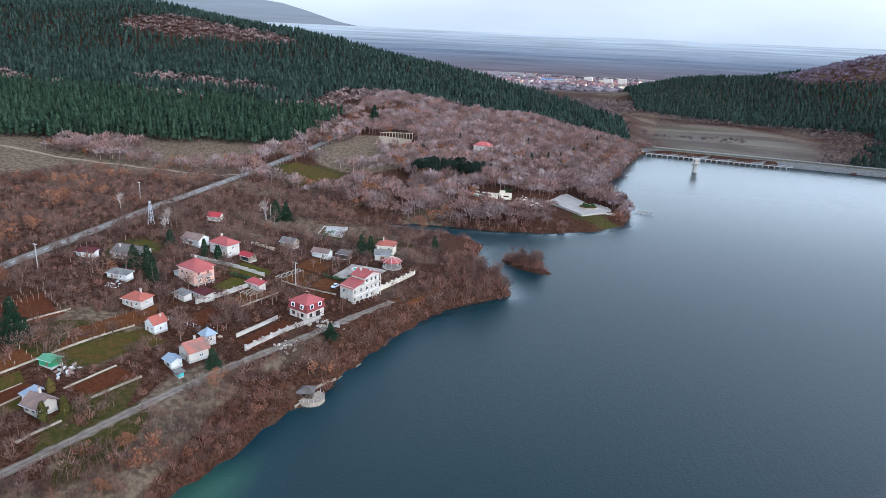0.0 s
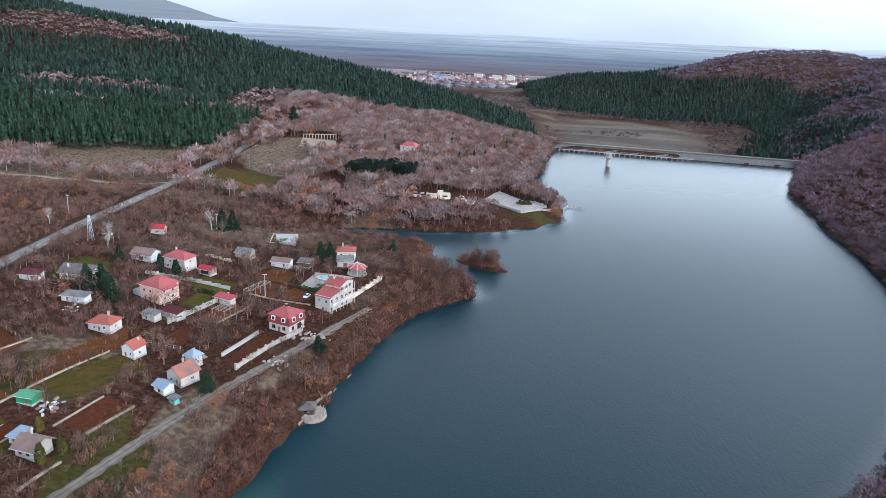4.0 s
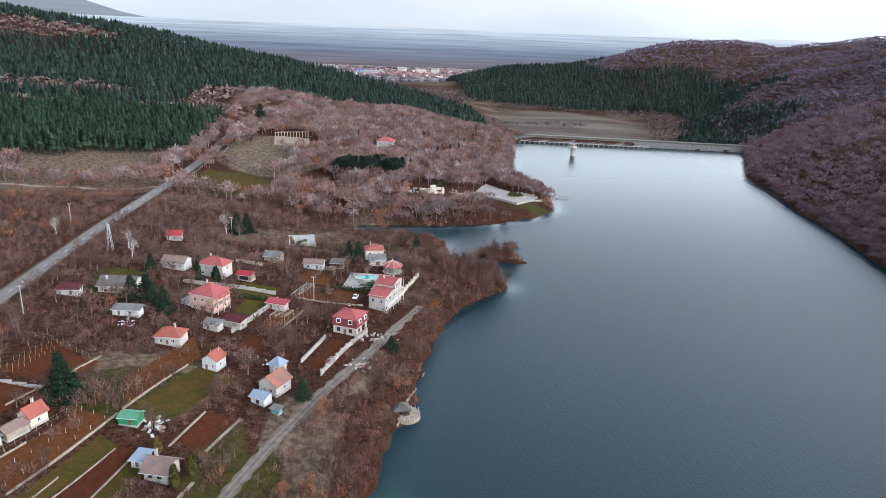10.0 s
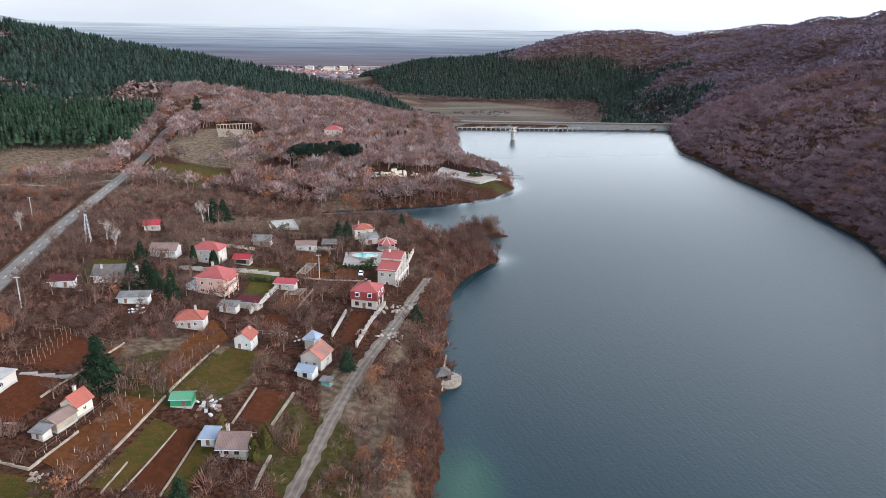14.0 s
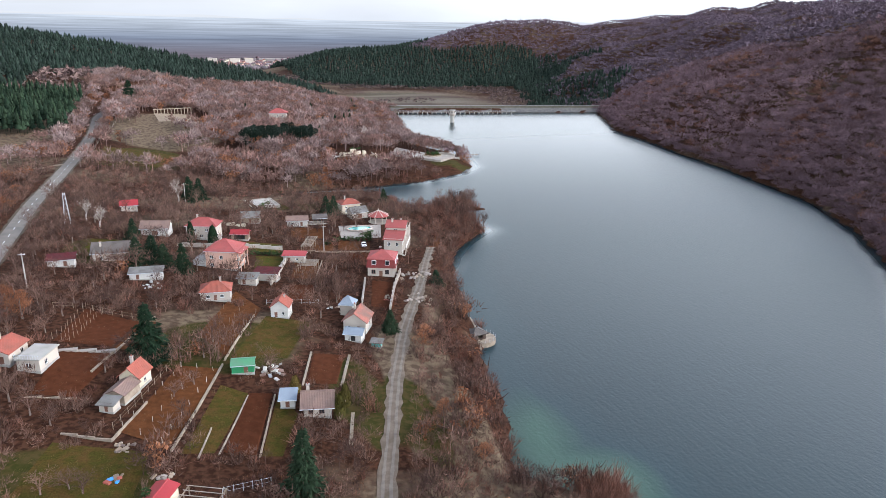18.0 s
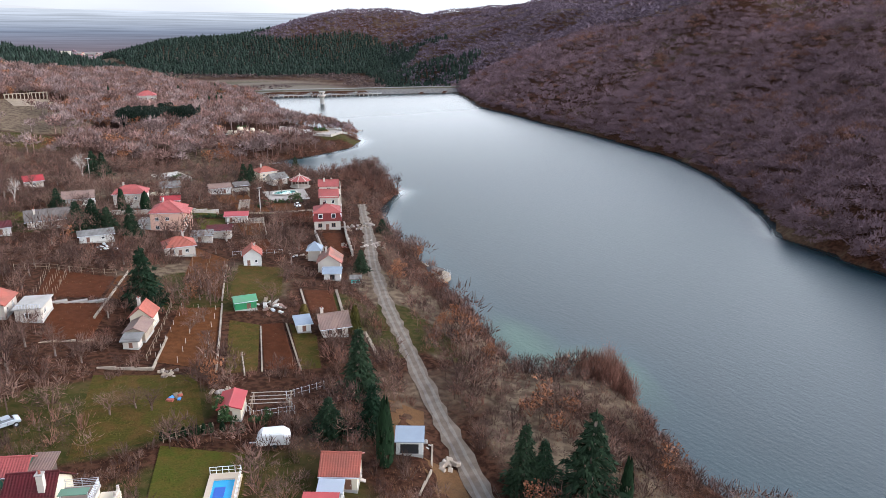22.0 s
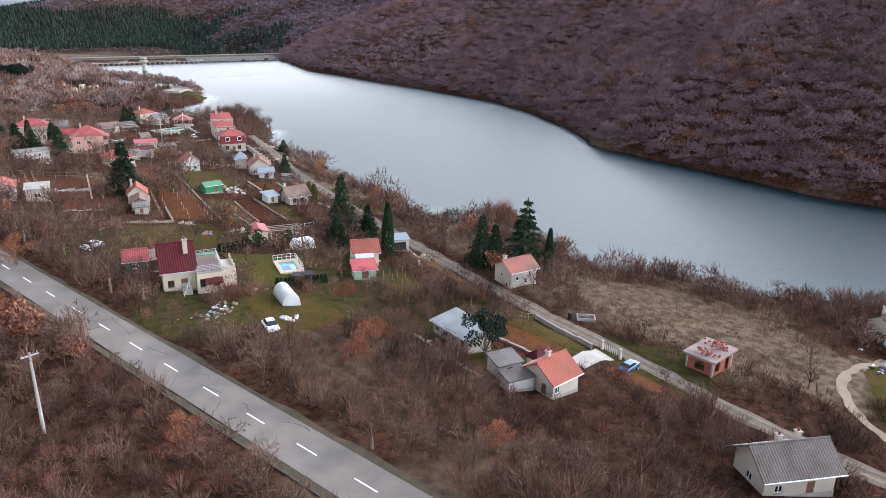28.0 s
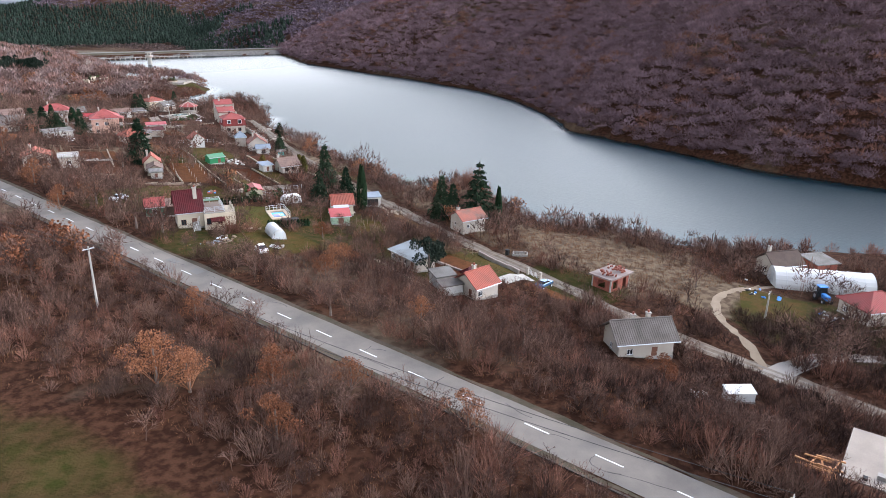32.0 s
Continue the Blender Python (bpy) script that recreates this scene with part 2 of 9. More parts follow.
M_LAWN = mat("green_lawn", (0.040, 0.043, 0.007), 0.95, 0.5, 1.3, 0.8, second=(0.062, 0.042, 0.010), fine=2.5, spec=0.04)
M_DRY = mat("dry_grass", (0.100, 0.053, 0.024), 0.95, 0.55, 2.2, 0.8, second=(0.086, 0.043, 0.020), fine=2.5, spec=0.04)
M_ROCK = mat("lake_rock", (0.4, 0.34, 0.28), 0.9, 0.3, 2, 0.6, second=(0.28, 0.22, 0.18))
M_BARK = mat("grey_bark", (0.16, 0.12, 0.1), 0.95, 0.3, 3, 0.4)
M_BARK_PALE = mat("pale_bark", (0.42, 0.38, 0.34), 0.9, 0.2, 3, 0.3)
M_TWIG = tree_mat("bare_twigs", (0.055, 0.032, 0.026), (0.158, 0.094, 0.072))
M_TWIG_RED = tree_mat("reddish_twigs", (0.106, 0.047, 0.034), (0.227, 0.114, 0.083))
# bluish haze over the far bank is mixed into these mauve twig tones
M_TWIG_FAR = tree_mat("far_bare_wood", (0.101, 0.062, 0.068), (0.214, 0.140, 0.153), uneven=0.16)
M_TWIG_WOOD = tree_mat("oak_twigs", (0.106, 0.068, 0.060), (0.266, 0.190, 0.176), uneven=0.3)
M_TWIG_ROSE = tree_mat("rosy_oak_twigs", (0.099, 0.056, 0.046), (0.241, 0.142, 0.119), uneven=0.3)
# lightened and blued: the far hills' haze is painted into the wood colour
M_WOOD_FAR = tree_mat("hazed_hill_wood", (0.083, 0.059, 0.075), (0.143, 0.106, 0.131), uneven=0.12)
M_OAK = tree_mat("dry_oak_leaves", (0.130, 0.050, 0.026), (0.240, 0.105, 0.056))
M_PINE = tree_mat("pine_needles", (0.009, 0.016, 0.011), (0.023, 0.033, 0.025))
M_PINE_YOUNG = tree_mat("young_pine_needles", (0.010, 0.019, 0.011), (0.022, 0.035, 0.019))
M_FIR = tree_mat("fir_needles", (0.009, 0.021, 0.011), (0.022, 0.036, 0.019))
M_CYPRESS = tree_mat("cypress_leaves", (0.009, 0.021, 0.010), (0.017, 0.032, 0.014))
M_THUJA = tree_mat("browned_thuja", (0.05, 0.045, 0.012), (0.1, 0.07, 0.022))
M_HEDGE = tree_mat("hedge_leaves", (0.02, 0.04, 0.016), (0.05, 0.08, 0.03))


# ---------------------------------------------------------------- the lie of the land
LEFT_SHORE = [(10, -400), (12, -60), (2, -15), (-14, 8), (-27, 25), (-29, 40), (-36, 55), (-33, 68), (-26, 80), (-24, 89), (-32, 93),
              (-37, 98), (-35, 106), (-30, 118), (-27, 130), (-25, 143), (-20, 151), (-17, 168), (-11, 192), (-4, 212), (7, 227),
              (21, 240), (17, 250), (5, 262), (1, 285), (2, 298), (-11, 305), (-30, 306), (-50, 309)]
CAPE_SHORE = [(-48, 322), (-26, 326), (-2, 325), (20, 328), (33, 331), (54, 343), (67, 358), (73, 385), (70, 405), (63, 425),
              (60, 447), (64, 475), (72, 500), (74, 520), (82, 560), (92, 603), (98, 612)]
RIGHT_SHORE = [(291, 574), (284, 564), (274, 541), (242, 478), (235, 462), (226, 410), (214, 365), (207, 320), (195, 276), (184, 235),
               (160, 193), (128, 153), (106, 131), (96, 124), (92, 108), (86, 86), (79, 60), (70, 34), (72, 0), (80, -60), (95, -400)]
LANE = [(-92, -60), (-87, -15), (-85.5, 4), (-83, 16), (-79, 31), (-76, 46), (-71.5, 62), (-64.5, 84), (-57, 105), (-49.5, 126), (-41, 147),
        (-34, 161), (-27.5, 174), (-18, 195), (-13.5, 204)]
LANE_END = [(-13.5, 204), (-9, 212), (-3, 226)]
ROAD = [(-127.6, -420), (-130.0, -100), (-129.9, 20), (-129.9, 90), (-129.9, 200), (-129.3, 260), (-127, 300), (-125, 345), (-124, 410), (-127, 480), (-122, 540), (-100, 600), (-40, 660), (20, 690)]


def chain_distance(pts, X, Y):
    """Distance to a chain of points, the way along it, and the side (positive on its left)."""
    best = np.full(X.shape, 1e9)
    along = np.zeros(X.shape)
    side = np.zeros(X.shape)
    run = 0.0
    for (ax, ay), (bx, by) in zip(pts[:-1], pts[1:]):
        dx, dy = bx - ax, by - ay
        size = math.hypot(dx, dy)
        k = np.clip(((X - ax) * dx + (Y - ay) * dy) / size ** 2, 0, 1)
        d = np.hypot(X - ax - k * dx, Y - ay - k * dy)
        near = d < best
        best = np.where(near, d, best)
        along = np.where(near, run + k * size, along)
        side = np.where(near, dx * (Y - ay) - dy * (X - ax), side)
        run += size
    return best, along, side


def inside(poly, X, Y):
    odd = np.zeros(X.shape, bool)
    for (ax, ay), (bx, by) in zip(poly, poly[1:] + poly[:1]):
        if ay == by:
            continue
        odd ^= ((ay > Y) != (by > Y)) & (X < (bx - ax) * (Y - ay) / (by - ay) + ax)
    return odd


def ramp(a, b, v):
    k = np.clip((v - a) / (b - a), 0, 1)
    return k * k * (3 - 2 * k)


def ripple(X, Y, size, seed):
    """Smooth, cheap, repeatable unevenness between about -1 and 1."""
    r = np.random.RandomState(seed)
    out = 0
    for n in range(6):
        a, f, p = r.uniform(0, 6.283), 6.283 / size * r.uniform(0.6, 1.7), r.uniform(0, 6.283)
        out = out + np.sin((X * math.cos(a) + Y * math.sin(a)) * f + p + 1.3 * np.sin((Y * math.cos(a) - X * math.sin(a)) * f * 0.6 + 2 * p))
    return out / 3.5


LAKE = LEFT_SHORE + CAPE_SHORE + RIGHT_SHORE
CREST = [2, 24, 62, 92, 128, 122, 150]
WEST_RIDGE = [(120, 838), (40, 850), (-150, 905), (-350, 965), (-600, 1010), (-1000, 1040), (-2600, 1100)]


def height(X, Y):
    X, Y = np.asarray(X, float), np.asarray(Y, float)
    d_left = np.minimum(chain_distance(LEFT_SHORE, X, Y)[0], chain_distance(CAPE_SHORE, X, Y)[0])
    d_right, along, _ = chain_distance(RIGHT_SHORE, X, Y)
    d_dam = chain_distance([(98, 612), (291, 574)], X, Y)[0]
    wet = inside(LAKE, X, Y)
    # village side
    flat = 7.2 + np.clip(-45 - X, 0, 80) * 0.107
    flat = flat - np.clip((82 - Y) * 0.055, 0, 4.5) * ramp(-122, -104, X) * ramp(-15, 12, 90 - Y)
    flat = flat + np.clip(-140 - X, 0, 2000) * 0.05 + np.clip(Y - 335, 0, 150) * 0.047 * ramp(40, -20, X)
    flat = flat + 1.3 * ramp(95, 150, Y) * ramp(290, 230, Y)
    flat = flat * (1 - 0.35 * ramp(15, 45, X) * ramp(315, 340, Y)) + 0.35 * ripple(X, Y, 37, 3)
    left = flat * (1 - np.exp(-(d_left + 1.0) / (8.0 + 6 * ramp(300, 330, Y))))
    left = left * (1 - ramp(600, 720, Y)) + ramp(600, 720, Y) * (-8 + 12 * ramp(0, -200, X))
    # far bank
    top = 95 + 70 * ramp(1200, 300, Y) + 40 * ramp(300, -100, Y)
    gully = ripple(X * 0.35 + Y * 0.2, Y * 0.8 - X * 0.5, 210, 8)
    right = top * (1 - np.exp(-(d_right + 2) / (330 - 60 * ramp(900, 200, Y)))) * (1 + 0.13 * gully * ramp(20, 160, d_right))
    right = right * (1 + 0.085 * np.sin(along / 27 + 0.006 * d_right + 0.8 * ripple(X, Y, 260, 6)) * ramp(30, 150, d_right))
    right = right + 3 * ripple(X, Y, 90, 5) * ramp(10, 60, d_right)
    mix = ramp(-25, 25, d_left - d_right)
    land = left * (1 - mix) + right * mix
    # below the dam: the valley, its hills and the plain
    past = Y - (612 - (X - 98) * 0.197)
    land = np.where((X > 95) & (X < 293) & (past > -25) & (past < 140), np.minimum(land, 3), land)
    down = ramp(4, 60, past) * ramp(45, 100, X)
    valley = -19 - 31 * ramp(1300, 2600, Y)
    hills = 104 * np.exp(-((X - 700) / 250) ** 2 - ((Y - 1540) / 230) ** 2) + 34 * np.exp(-((X - 470) / 190) ** 2 - ((Y - 1400) / 190) ** 2)
    hills = hills + 30 * np.exp(-((X - 245) / 120) ** 2 - ((Y - 1475) / 130) ** 2)
    foot = np.maximum(X - (295 + (np.minimum(Y, 1700) - 590) * 0.42 + 25 * ripple(X, Y, 240, 14)), 0)
    slope = 158 * (1 - np.exp(-foot / 290)) * (1 + 0.10 * gully * ramp(20, 160, foot)) * ramp(2900, 2000, Y)
    beyond = valley + np.maximum(hills, slope) + 0.35 * np.minimum(hills, slope)
    k = np.where(X > 200, ramp(555, 700, Y - np.clip(X - 300, 0, 600) * 0.15), 0)
    z = land * (1 - k) + beyond * k
    z = z * (1 - down) + beyond * down
    k = ramp(700, 860, Y)
    z = z * (1 - k) + beyond * k
    # the ridge with the pine wood
    d_ridge, run, west = chain_distance(WEST_RIDGE, X, Y)
    crest = np.interp(run, [0, 80, 290, 490, 760, 1150, 2800], CREST)
    broad = np.where(west > 0, 230.0, 230.0 + 70 * ramp(100, 700, run))
    z = z + crest * np.exp(-(d_ridge / broad) ** 2) * (1 + 0.04 * ripple(X, Y, 170, 21))
    # the bed of the lake
    z = np.where(wet, -np.minimum(0.25 + 0.22 * np.minimum(np.minimum(d_left, d_right), d_dam * 0.7 + 2), 14), z)
    # the islet
    u = (X - 24) * 0.85 + (Y - 275) * -0.53
    v = (X - 24) * 0.53 + (Y - 275) * 0.85
    islet = 1 - (u / 13) ** 2 - (v / 4.5) ** 2
    z = np.where(wet & (islet > -0.5), np.maximum(z, 1.7 * islet), z)
    # road and lane lie level across
    d, run, _ = chain_distance(ROAD, X, Y)
    level = np.interp(run, [0, 300, 480, 700, 1000, 1200], [14.6, 15.3, 15.6, 16.6, 18.0, 12.0])
    k = ramp(11, 4.2, d)
    z = z * (1 - k) + level * k
    d, run, _ = chain_distance(LANE, X, Y)
    level = np.interp(run, [0, 45, 64, 95, 130, 200, 260, 300], [6.0, 6.2, 6.6, 7.4, 7.8, 8.0, 7.6, 6.8])
    k = ramp(6.5, 2.2, d) * ramp(0, 6, 240 - Y)
    z = z * (1 - k) + level * k
    # the paved point
    u, v = (X - 40) * 0.9 + (Y - 368) * -0.43, (X - 40) * 0.43 + (Y - 368) * 0.9
    k = ramp(24, 18, np.abs(u)) * ramp(20, 13, np.abs(v))
    z = np.where(wet, z, z * (1 - k) + 4.7 * k)
    return z


# ---------------------------------------------------------------- building tools
def link(name, verts, faces, material, parent=None, label="", smooth=False, tone=None, uv=None):
    me = bpy.data.meshes.new(name)
    me.from_pydata([tuple(v) for v in verts], [], [tuple(f) for f in faces])
    me.materials.append(material)
    if smooth:
        me.polygons.foreach_set("use_smooth", [True] * len(me.polygons))
    ob = new(name, me)
    if parent is not None:
        ob.parent = parent
    if label:
        ob["label"] = label
    return ob


def big_mesh(name, V, F, material, tone=None, smooth=False):
    """One mesh out of arrays: V (n, 3), F (m, 3 or 4)."""
    me = bpy.data.meshes.new(name)
    k = F.shape[1]
    me.vertices.add(len(V))
    me.vertices.foreach_set("co", np.ascontiguousarray(V, dtype=np.float32).ravel())
    me.loops.add(F.size)
    me.loops.foreach_set("vertex_index", np.ascontiguousarray(F, dtype=np.int32).ravel())
    me.polygons.add(len(F))
    me.polygons.foreach_set("loop_start", np.arange(0, F.size, k, dtype=np.int32))
    if smooth:
        me.polygons.foreach_set("use_smooth", np.ones(len(F), bool))
    if tone is not None:
        a = me.attributes.new("tone", "FLOAT", "POINT")
        a.data.foreach_set("value", np.ascontiguousarray(tone, dtype=np.float32))
    me.update(calc_edges=True)
    me.materials.append(material)
    return new(name, me)


def thing(name, m, label, category, group="", kind=""):
    ob = new(name)
    ob.empty_display_size = 0.3
    ob.matrix_world = m
    return tagged(ob, label, category, group, kind)


class Shape:
    """Boxes, prisms and posts gathered into one mesh."""

    def __init__(self):
        self.v, self.f = [], []

    def add(self, verts, faces):
        n = len(self.v)
        self.v += [tuple(p) for p in verts]
        self.f += [tuple(i + n for i in f) for f in faces]
        return self

    def box(self, x0, y0, z0, x1, y1, z1, m=None):
        p = [Vector((x, y, z)) for z in (z0, z1) for x, y in ((x0, y0), (x1, y0), (x1, y1), (x0, y1))]
        if m is not None:
            p = [m @ q for q in p]
        return self.add(p, [(3, 2, 1, 0), (4, 5, 6, 7), (0, 1, 5, 4), (1, 2, 6, 5), (2, 3, 7, 6), (3, 0, 4, 7)])

    def tube(self, a, b, r0, r1, sides=6):
        a, b = Vector(a), Vector(b)
        t = (b - a).to_track_quat("Z", "Y")
        ring = [t @ Vector((math.cos(i * 6.2832 / sides), math.sin(i * 6.2832 / sides), 0)) for i in range(sides)]
        p = [a + q * r0 for q in ring] + [b + q * r1 for q in ring]
        f = [(i, (i + 1) % sides, (i + 1) % sides + sides, i + sides) for i in range(sides)]
        return self.add(p, f + [tuple(range(sides - 1, -1, -1)), tuple(range(sides, 2 * sides))])

    def prism(self, outline, y0, y1):
        """An outline in x and z, drawn out along y."""
        k = len(outline)
        p = [(x, y0, z) for x, z in outline] + [(x, y1, z) for x, z in outline]
        f = [tuple(range(k)), tuple(range(2 * k - 1, k - 1, -1))] + [(i + k, (i + 1) % k + k, (i + 1) % k, i) for i in range(k)]
        return self.add(p, f)

    def make(self, name, material, parent=None, label="", bevel=0.0, weld=False):
        if weld:
            at, index = {}, []
            for q in self.v:
                index.append(at.setdefault(tuple(round(c, 4) for c in q), len(at)))
            self.v, self.f = list(at), [tuple(index[i] for i in f) for f in self.f]
        ob = link(name, self.v, self.f, material, parent, label)
        if bevel:
            b = ob.modifiers.new("worn_edges", "BEVEL")
            b.width, b.segments, b.limit_method = bevel, 1, "ANGLE"
        return ob


# the ground sheet: fine where the camera flies over, coarse towards the horizon
def steps(*spans):
    out = []
    for a, b, n in spans:
        out += list(np.linspace(a, b, n, endpoint=False))
    return np.array(out + [spans[-1][1]])


GX = steps((-5200, -1500, 18), (-1500, -420, 36), (-420, -215, 30), (-215, 85, 100), (85, 310, 38), (310, 900, 34), (900, 1700, 20), (1700, 5200, 20))
GY = steps((-5000, -420, 14), (-420, -70, 30), (-70, 330, 133), (330, 640, 75), (640, 1000, 26), (1000, 1800, 32), (1800, 5200, 44))
GZ = height(*np.meshgrid(GX, GY, indexing="ij"))


def ground(x, y):
    """Height of the ground sheet at places."""
    x, y = np.asarray(x, float), np.asarray(y, float)
    i, j = np.clip(np.searchsorted(GX, x) - 1, 0, len(GX) - 2), np.clip(np.searchsorted(GY, y) - 1, 0, len(GY) - 2)
    u, v = (x - GX[i]) / (GX[i + 1] - GX[i]), (y - GY[j]) / (GY[j + 1] - GY[j])
    return (GZ[i, j] * (1 - u) + GZ[i + 1, j] * u) * (1 - v) + (GZ[i, j + 1] * (1 - u) + GZ[i + 1, j + 1] * u) * v


def gz(x, y):
    return float(ground(x, y))


def strip(name, pts, width, material, lift=0.06, step=2.0, across=3, wobble=0.0, seed=1, shift=0.0, parent=None, label=""):
    """A band that follows a chain of points over the ground."""
    r = random.Random(seed)
    way = []
    for a, b in zip(pts[:-1], pts[1:]):
        n = max(1, int(math.dist(a, b) / step))
        way += [(a[0] + (b[0] - a[0]) * i / n, a[1] + (b[1] - a[1]) * i / n) for i in range(n)]
    way = np.array(way + [pts[-1]], float)
    for _ in range(4):
        way[1:-1] = (way[:-2] + 2 * way[1:-1] + way[2:]) / 4
    t = np.gradient(way, axis=0)
    t /= np.linalg.norm(t, axis=1)[:, None]
    side = np.stack([t[:, 1], -t[:, 0]], 1)
    rows = []
    for k in range(across + 1):
        w = (k / across - 0.5) * width + shift
        off = np.array([r.uniform(-wobble, wobble) if k in (0, across) else 0 for _ in way])
        p = way + side * (w + off)[:, None]
        rows.append(np.c_[p, ground(p[:, 0], p[:, 1]) + lift])
    V = np.concatenate(rows)
    n = len(way)
    F = np.array([(k * n + i, (k + 1) * n + i, (k + 1) * n + i + 1, k * n + i + 1) for k in range(across) for i in range(n - 1)])[:, ::-1]
    ob = big_mesh(name, V, F, material)
    if parent is not None:
        ob.parent = parent
    if label:
        ob["label"] = label
    return ob


def patch(name, corners, material, lift=0.07, cell=1.6, ridge=0.0, rows=0, parent=None):
    """A plot laid over the ground between four corners; rows: tilled furrows along its second side."""
    a, b, c, d = (np.array(p, float) for p in corners)
    nu = max(2, int(max(np.linalg.norm(b - a), np.linalg.norm(c - d)) / cell))
    nv = max(2, int(max(np.linalg.norm(d - a), np.linalg.norm(c - b)) / cell))
    if rows:
        nu = rows * 2
    u, v = np.meshgrid(np.linspace(0, 1, nu + 1), np.linspace(0, 1, nv + 1), indexing="ij")
    p = (a * (1 - u)[..., None] + b * u[..., None]) * (1 - v)[..., None] + (d * (1 - u)[..., None] + c * u[..., None]) * v[..., None]
    z = ground(p[..., 0], p[..., 1]) + lift
    if ridge:
        z = z + ridge * (np.arange(nu + 1)[:, None] % 2)
    V = np.c_[p.reshape(-1, 2), z.ravel()]
    m = nv + 1
    F = np.array([(i * m + j, (i + 1) * m + j, (i + 1) * m + j + 1, i * m + j + 1) for i in range(nu) for j in range(nv)])
    ob = big_mesh(name, V, F, material)
    if parent is not None:
        ob.parent = parent
    return ob


# ---------------------------------------------------------------- ground, water, dam, roads
def ground_material():
    """Leaf litter, dry grass and green grass by patches; out on the plain, strips of fields."""
    m = bpy.data.materials.new("ground_cover")
    m.use_nodes = True
    n, l = m.node_tree.nodes, m.node_tree.links
    p = n["Principled BSDF"]
    p.inputs["Roughness"].default_value, p.inputs["Specular IOR Level"].default_value = 0.95, 0.03
    geo = n.new("ShaderNodeNewGeometry")

    def noise_at(scale, detail=5):
        t = n.new("ShaderNodeTexNoise")
        t.inputs["Scale"].default_value, t.inputs["Detail"].default_value = scale, detail
        l.new(geo.outputs["Position"], t.inputs["Vector"])
        return t

    def blend(a, b, fac, low=0.4, high=0.6):
        e = n.new("ShaderNodeMapRange")
        e.inputs["From Min"].default_value, e.inputs["From Max"].default_value = low, high
        l.new(fac, e.inputs["Value"])
        x = n.new("ShaderNodeMix")
        x.data_type = "RGBA"
        for socket, c in (("A", a), ("B", b)):
            if isinstance(c, tuple):
                x.inputs[socket].default_value = (*c, 1)
            else:
                l.new(c, x.inputs[socket])
        l.new(e.outputs[0], x.inputs["Factor"])
        return x.outputs["Result"]

    litter = blend((0.026, 0.011, 0.007), (0.060, 0.027, 0.016), noise_at(0.9).outputs["Fac"])
    dry = blend((0.135, 0.098, 0.064), (0.068, 0.045, 0.030), noise_at(0.5).outputs["Fac"])
    green = blend((0.027, 0.028, 0.007), (0.052, 0.037, 0.014), noise_at(0.6).outputs["Fac"])
    cover = n.new("ShaderNodeAttribute")
    cover.attribute_name = "cover"
    parts = n.new("ShaderNodeSeparateColor")
    l.new(cover.outputs["Color"], parts.inputs[0])
    soft = noise_at(0.12, 6)

    def edged(channel, weight=0.45):
        a = n.new("ShaderNodeMath")
        a.operation = "MULTIPLY_ADD"
        a.inputs[1].default_value = weight
        l.new(soft.outputs["Fac"], a.inputs[0])
        l.new(channel, a.inputs[2])
        return a.outputs[0]

    c = blend(litter, dry, edged(parts.outputs[0]), 0.62, 0.82)
    c = blend(c, green, edged(parts.outputs[1]), 0.62, 0.82)
    stretch = n.new("ShaderNodeMapping")
    stretch.inputs["Scale"].default_value = (0.0016, 0.0075, 0.0)
    l.new(geo.outputs["Position"], stretch.inputs["Vector"])
    fields = n.new("ShaderNodeTexVoronoi")
    fields.inputs["Scale"].default_value = 2.0
    l.new(stretch.outputs[0], fields.inputs["Vector"])
    tint = n.new("ShaderNodeValToRGB")
    tint.color_ramp.interpolation = "CONSTANT"
    e = tint.color_ramp.elements
    e[0].color, e[1].color, e[1].position = (0.15, 0.12, 0.115, 1), (0.19, 0.165, 0.15, 1), 0.3
    for at, colour in ((0.5, (0.14, 0.135, 0.105, 1)), (0.68, (0.165, 0.135, 0.135, 1)), (0.86, (0.27, 0.24, 0.21, 1))):
        e.new(at).color = colour
    cell = n.new("ShaderNodeSeparateColor")
    l.new(fields.outputs["Color"], cell.inputs[0])
    l.new(cell.outputs[0], tint.inputs["Fac"])
    c = blend(c, tint.outputs["Color"], parts.outputs[2], 0.05, 0.95)
    l.new(c, p.inputs["Base Color"])
    b = n.new("ShaderNodeBump")
    b.inputs["Strength"].default_value, b.inputs["Distance"].default_value = 0.6, 0.2
    l.new(noise_at(3.0, 4).outputs["Fac"], b.inputs["Height"])
    l.new(b.outputs[0], p.inputs["Normal"])
    return m


XX, YY = np.meshgrid(GX, GY, indexing="ij")
nx, ny = len(GX), len(GY)
ii, jj = np.meshgrid(np.arange(nx - 1), np.arange(ny - 1), indexing="ij")
quads = np.stack([ii * ny + jj, (ii + 1) * ny + jj, (ii + 1) * ny + jj + 1, ii * ny + jj + 1], -1).reshape(-1, 4)
M_GROUND = ground_material()
land = big_mesh("ground", np.stack([XX, YY, GZ], -1).reshape(-1, 3), quads, M_GROUND, smooth=True)
tagged(land, "winter ground of leaf litter, dry grass and far fields", "ground", kind="structure")


def oval(X, Y, x, y, rx, ry, soft=0.35):
    return 1 - ramp(1 - soft, 1 + soft, np.hypot((X - x) / rx, (Y - y) / ry))


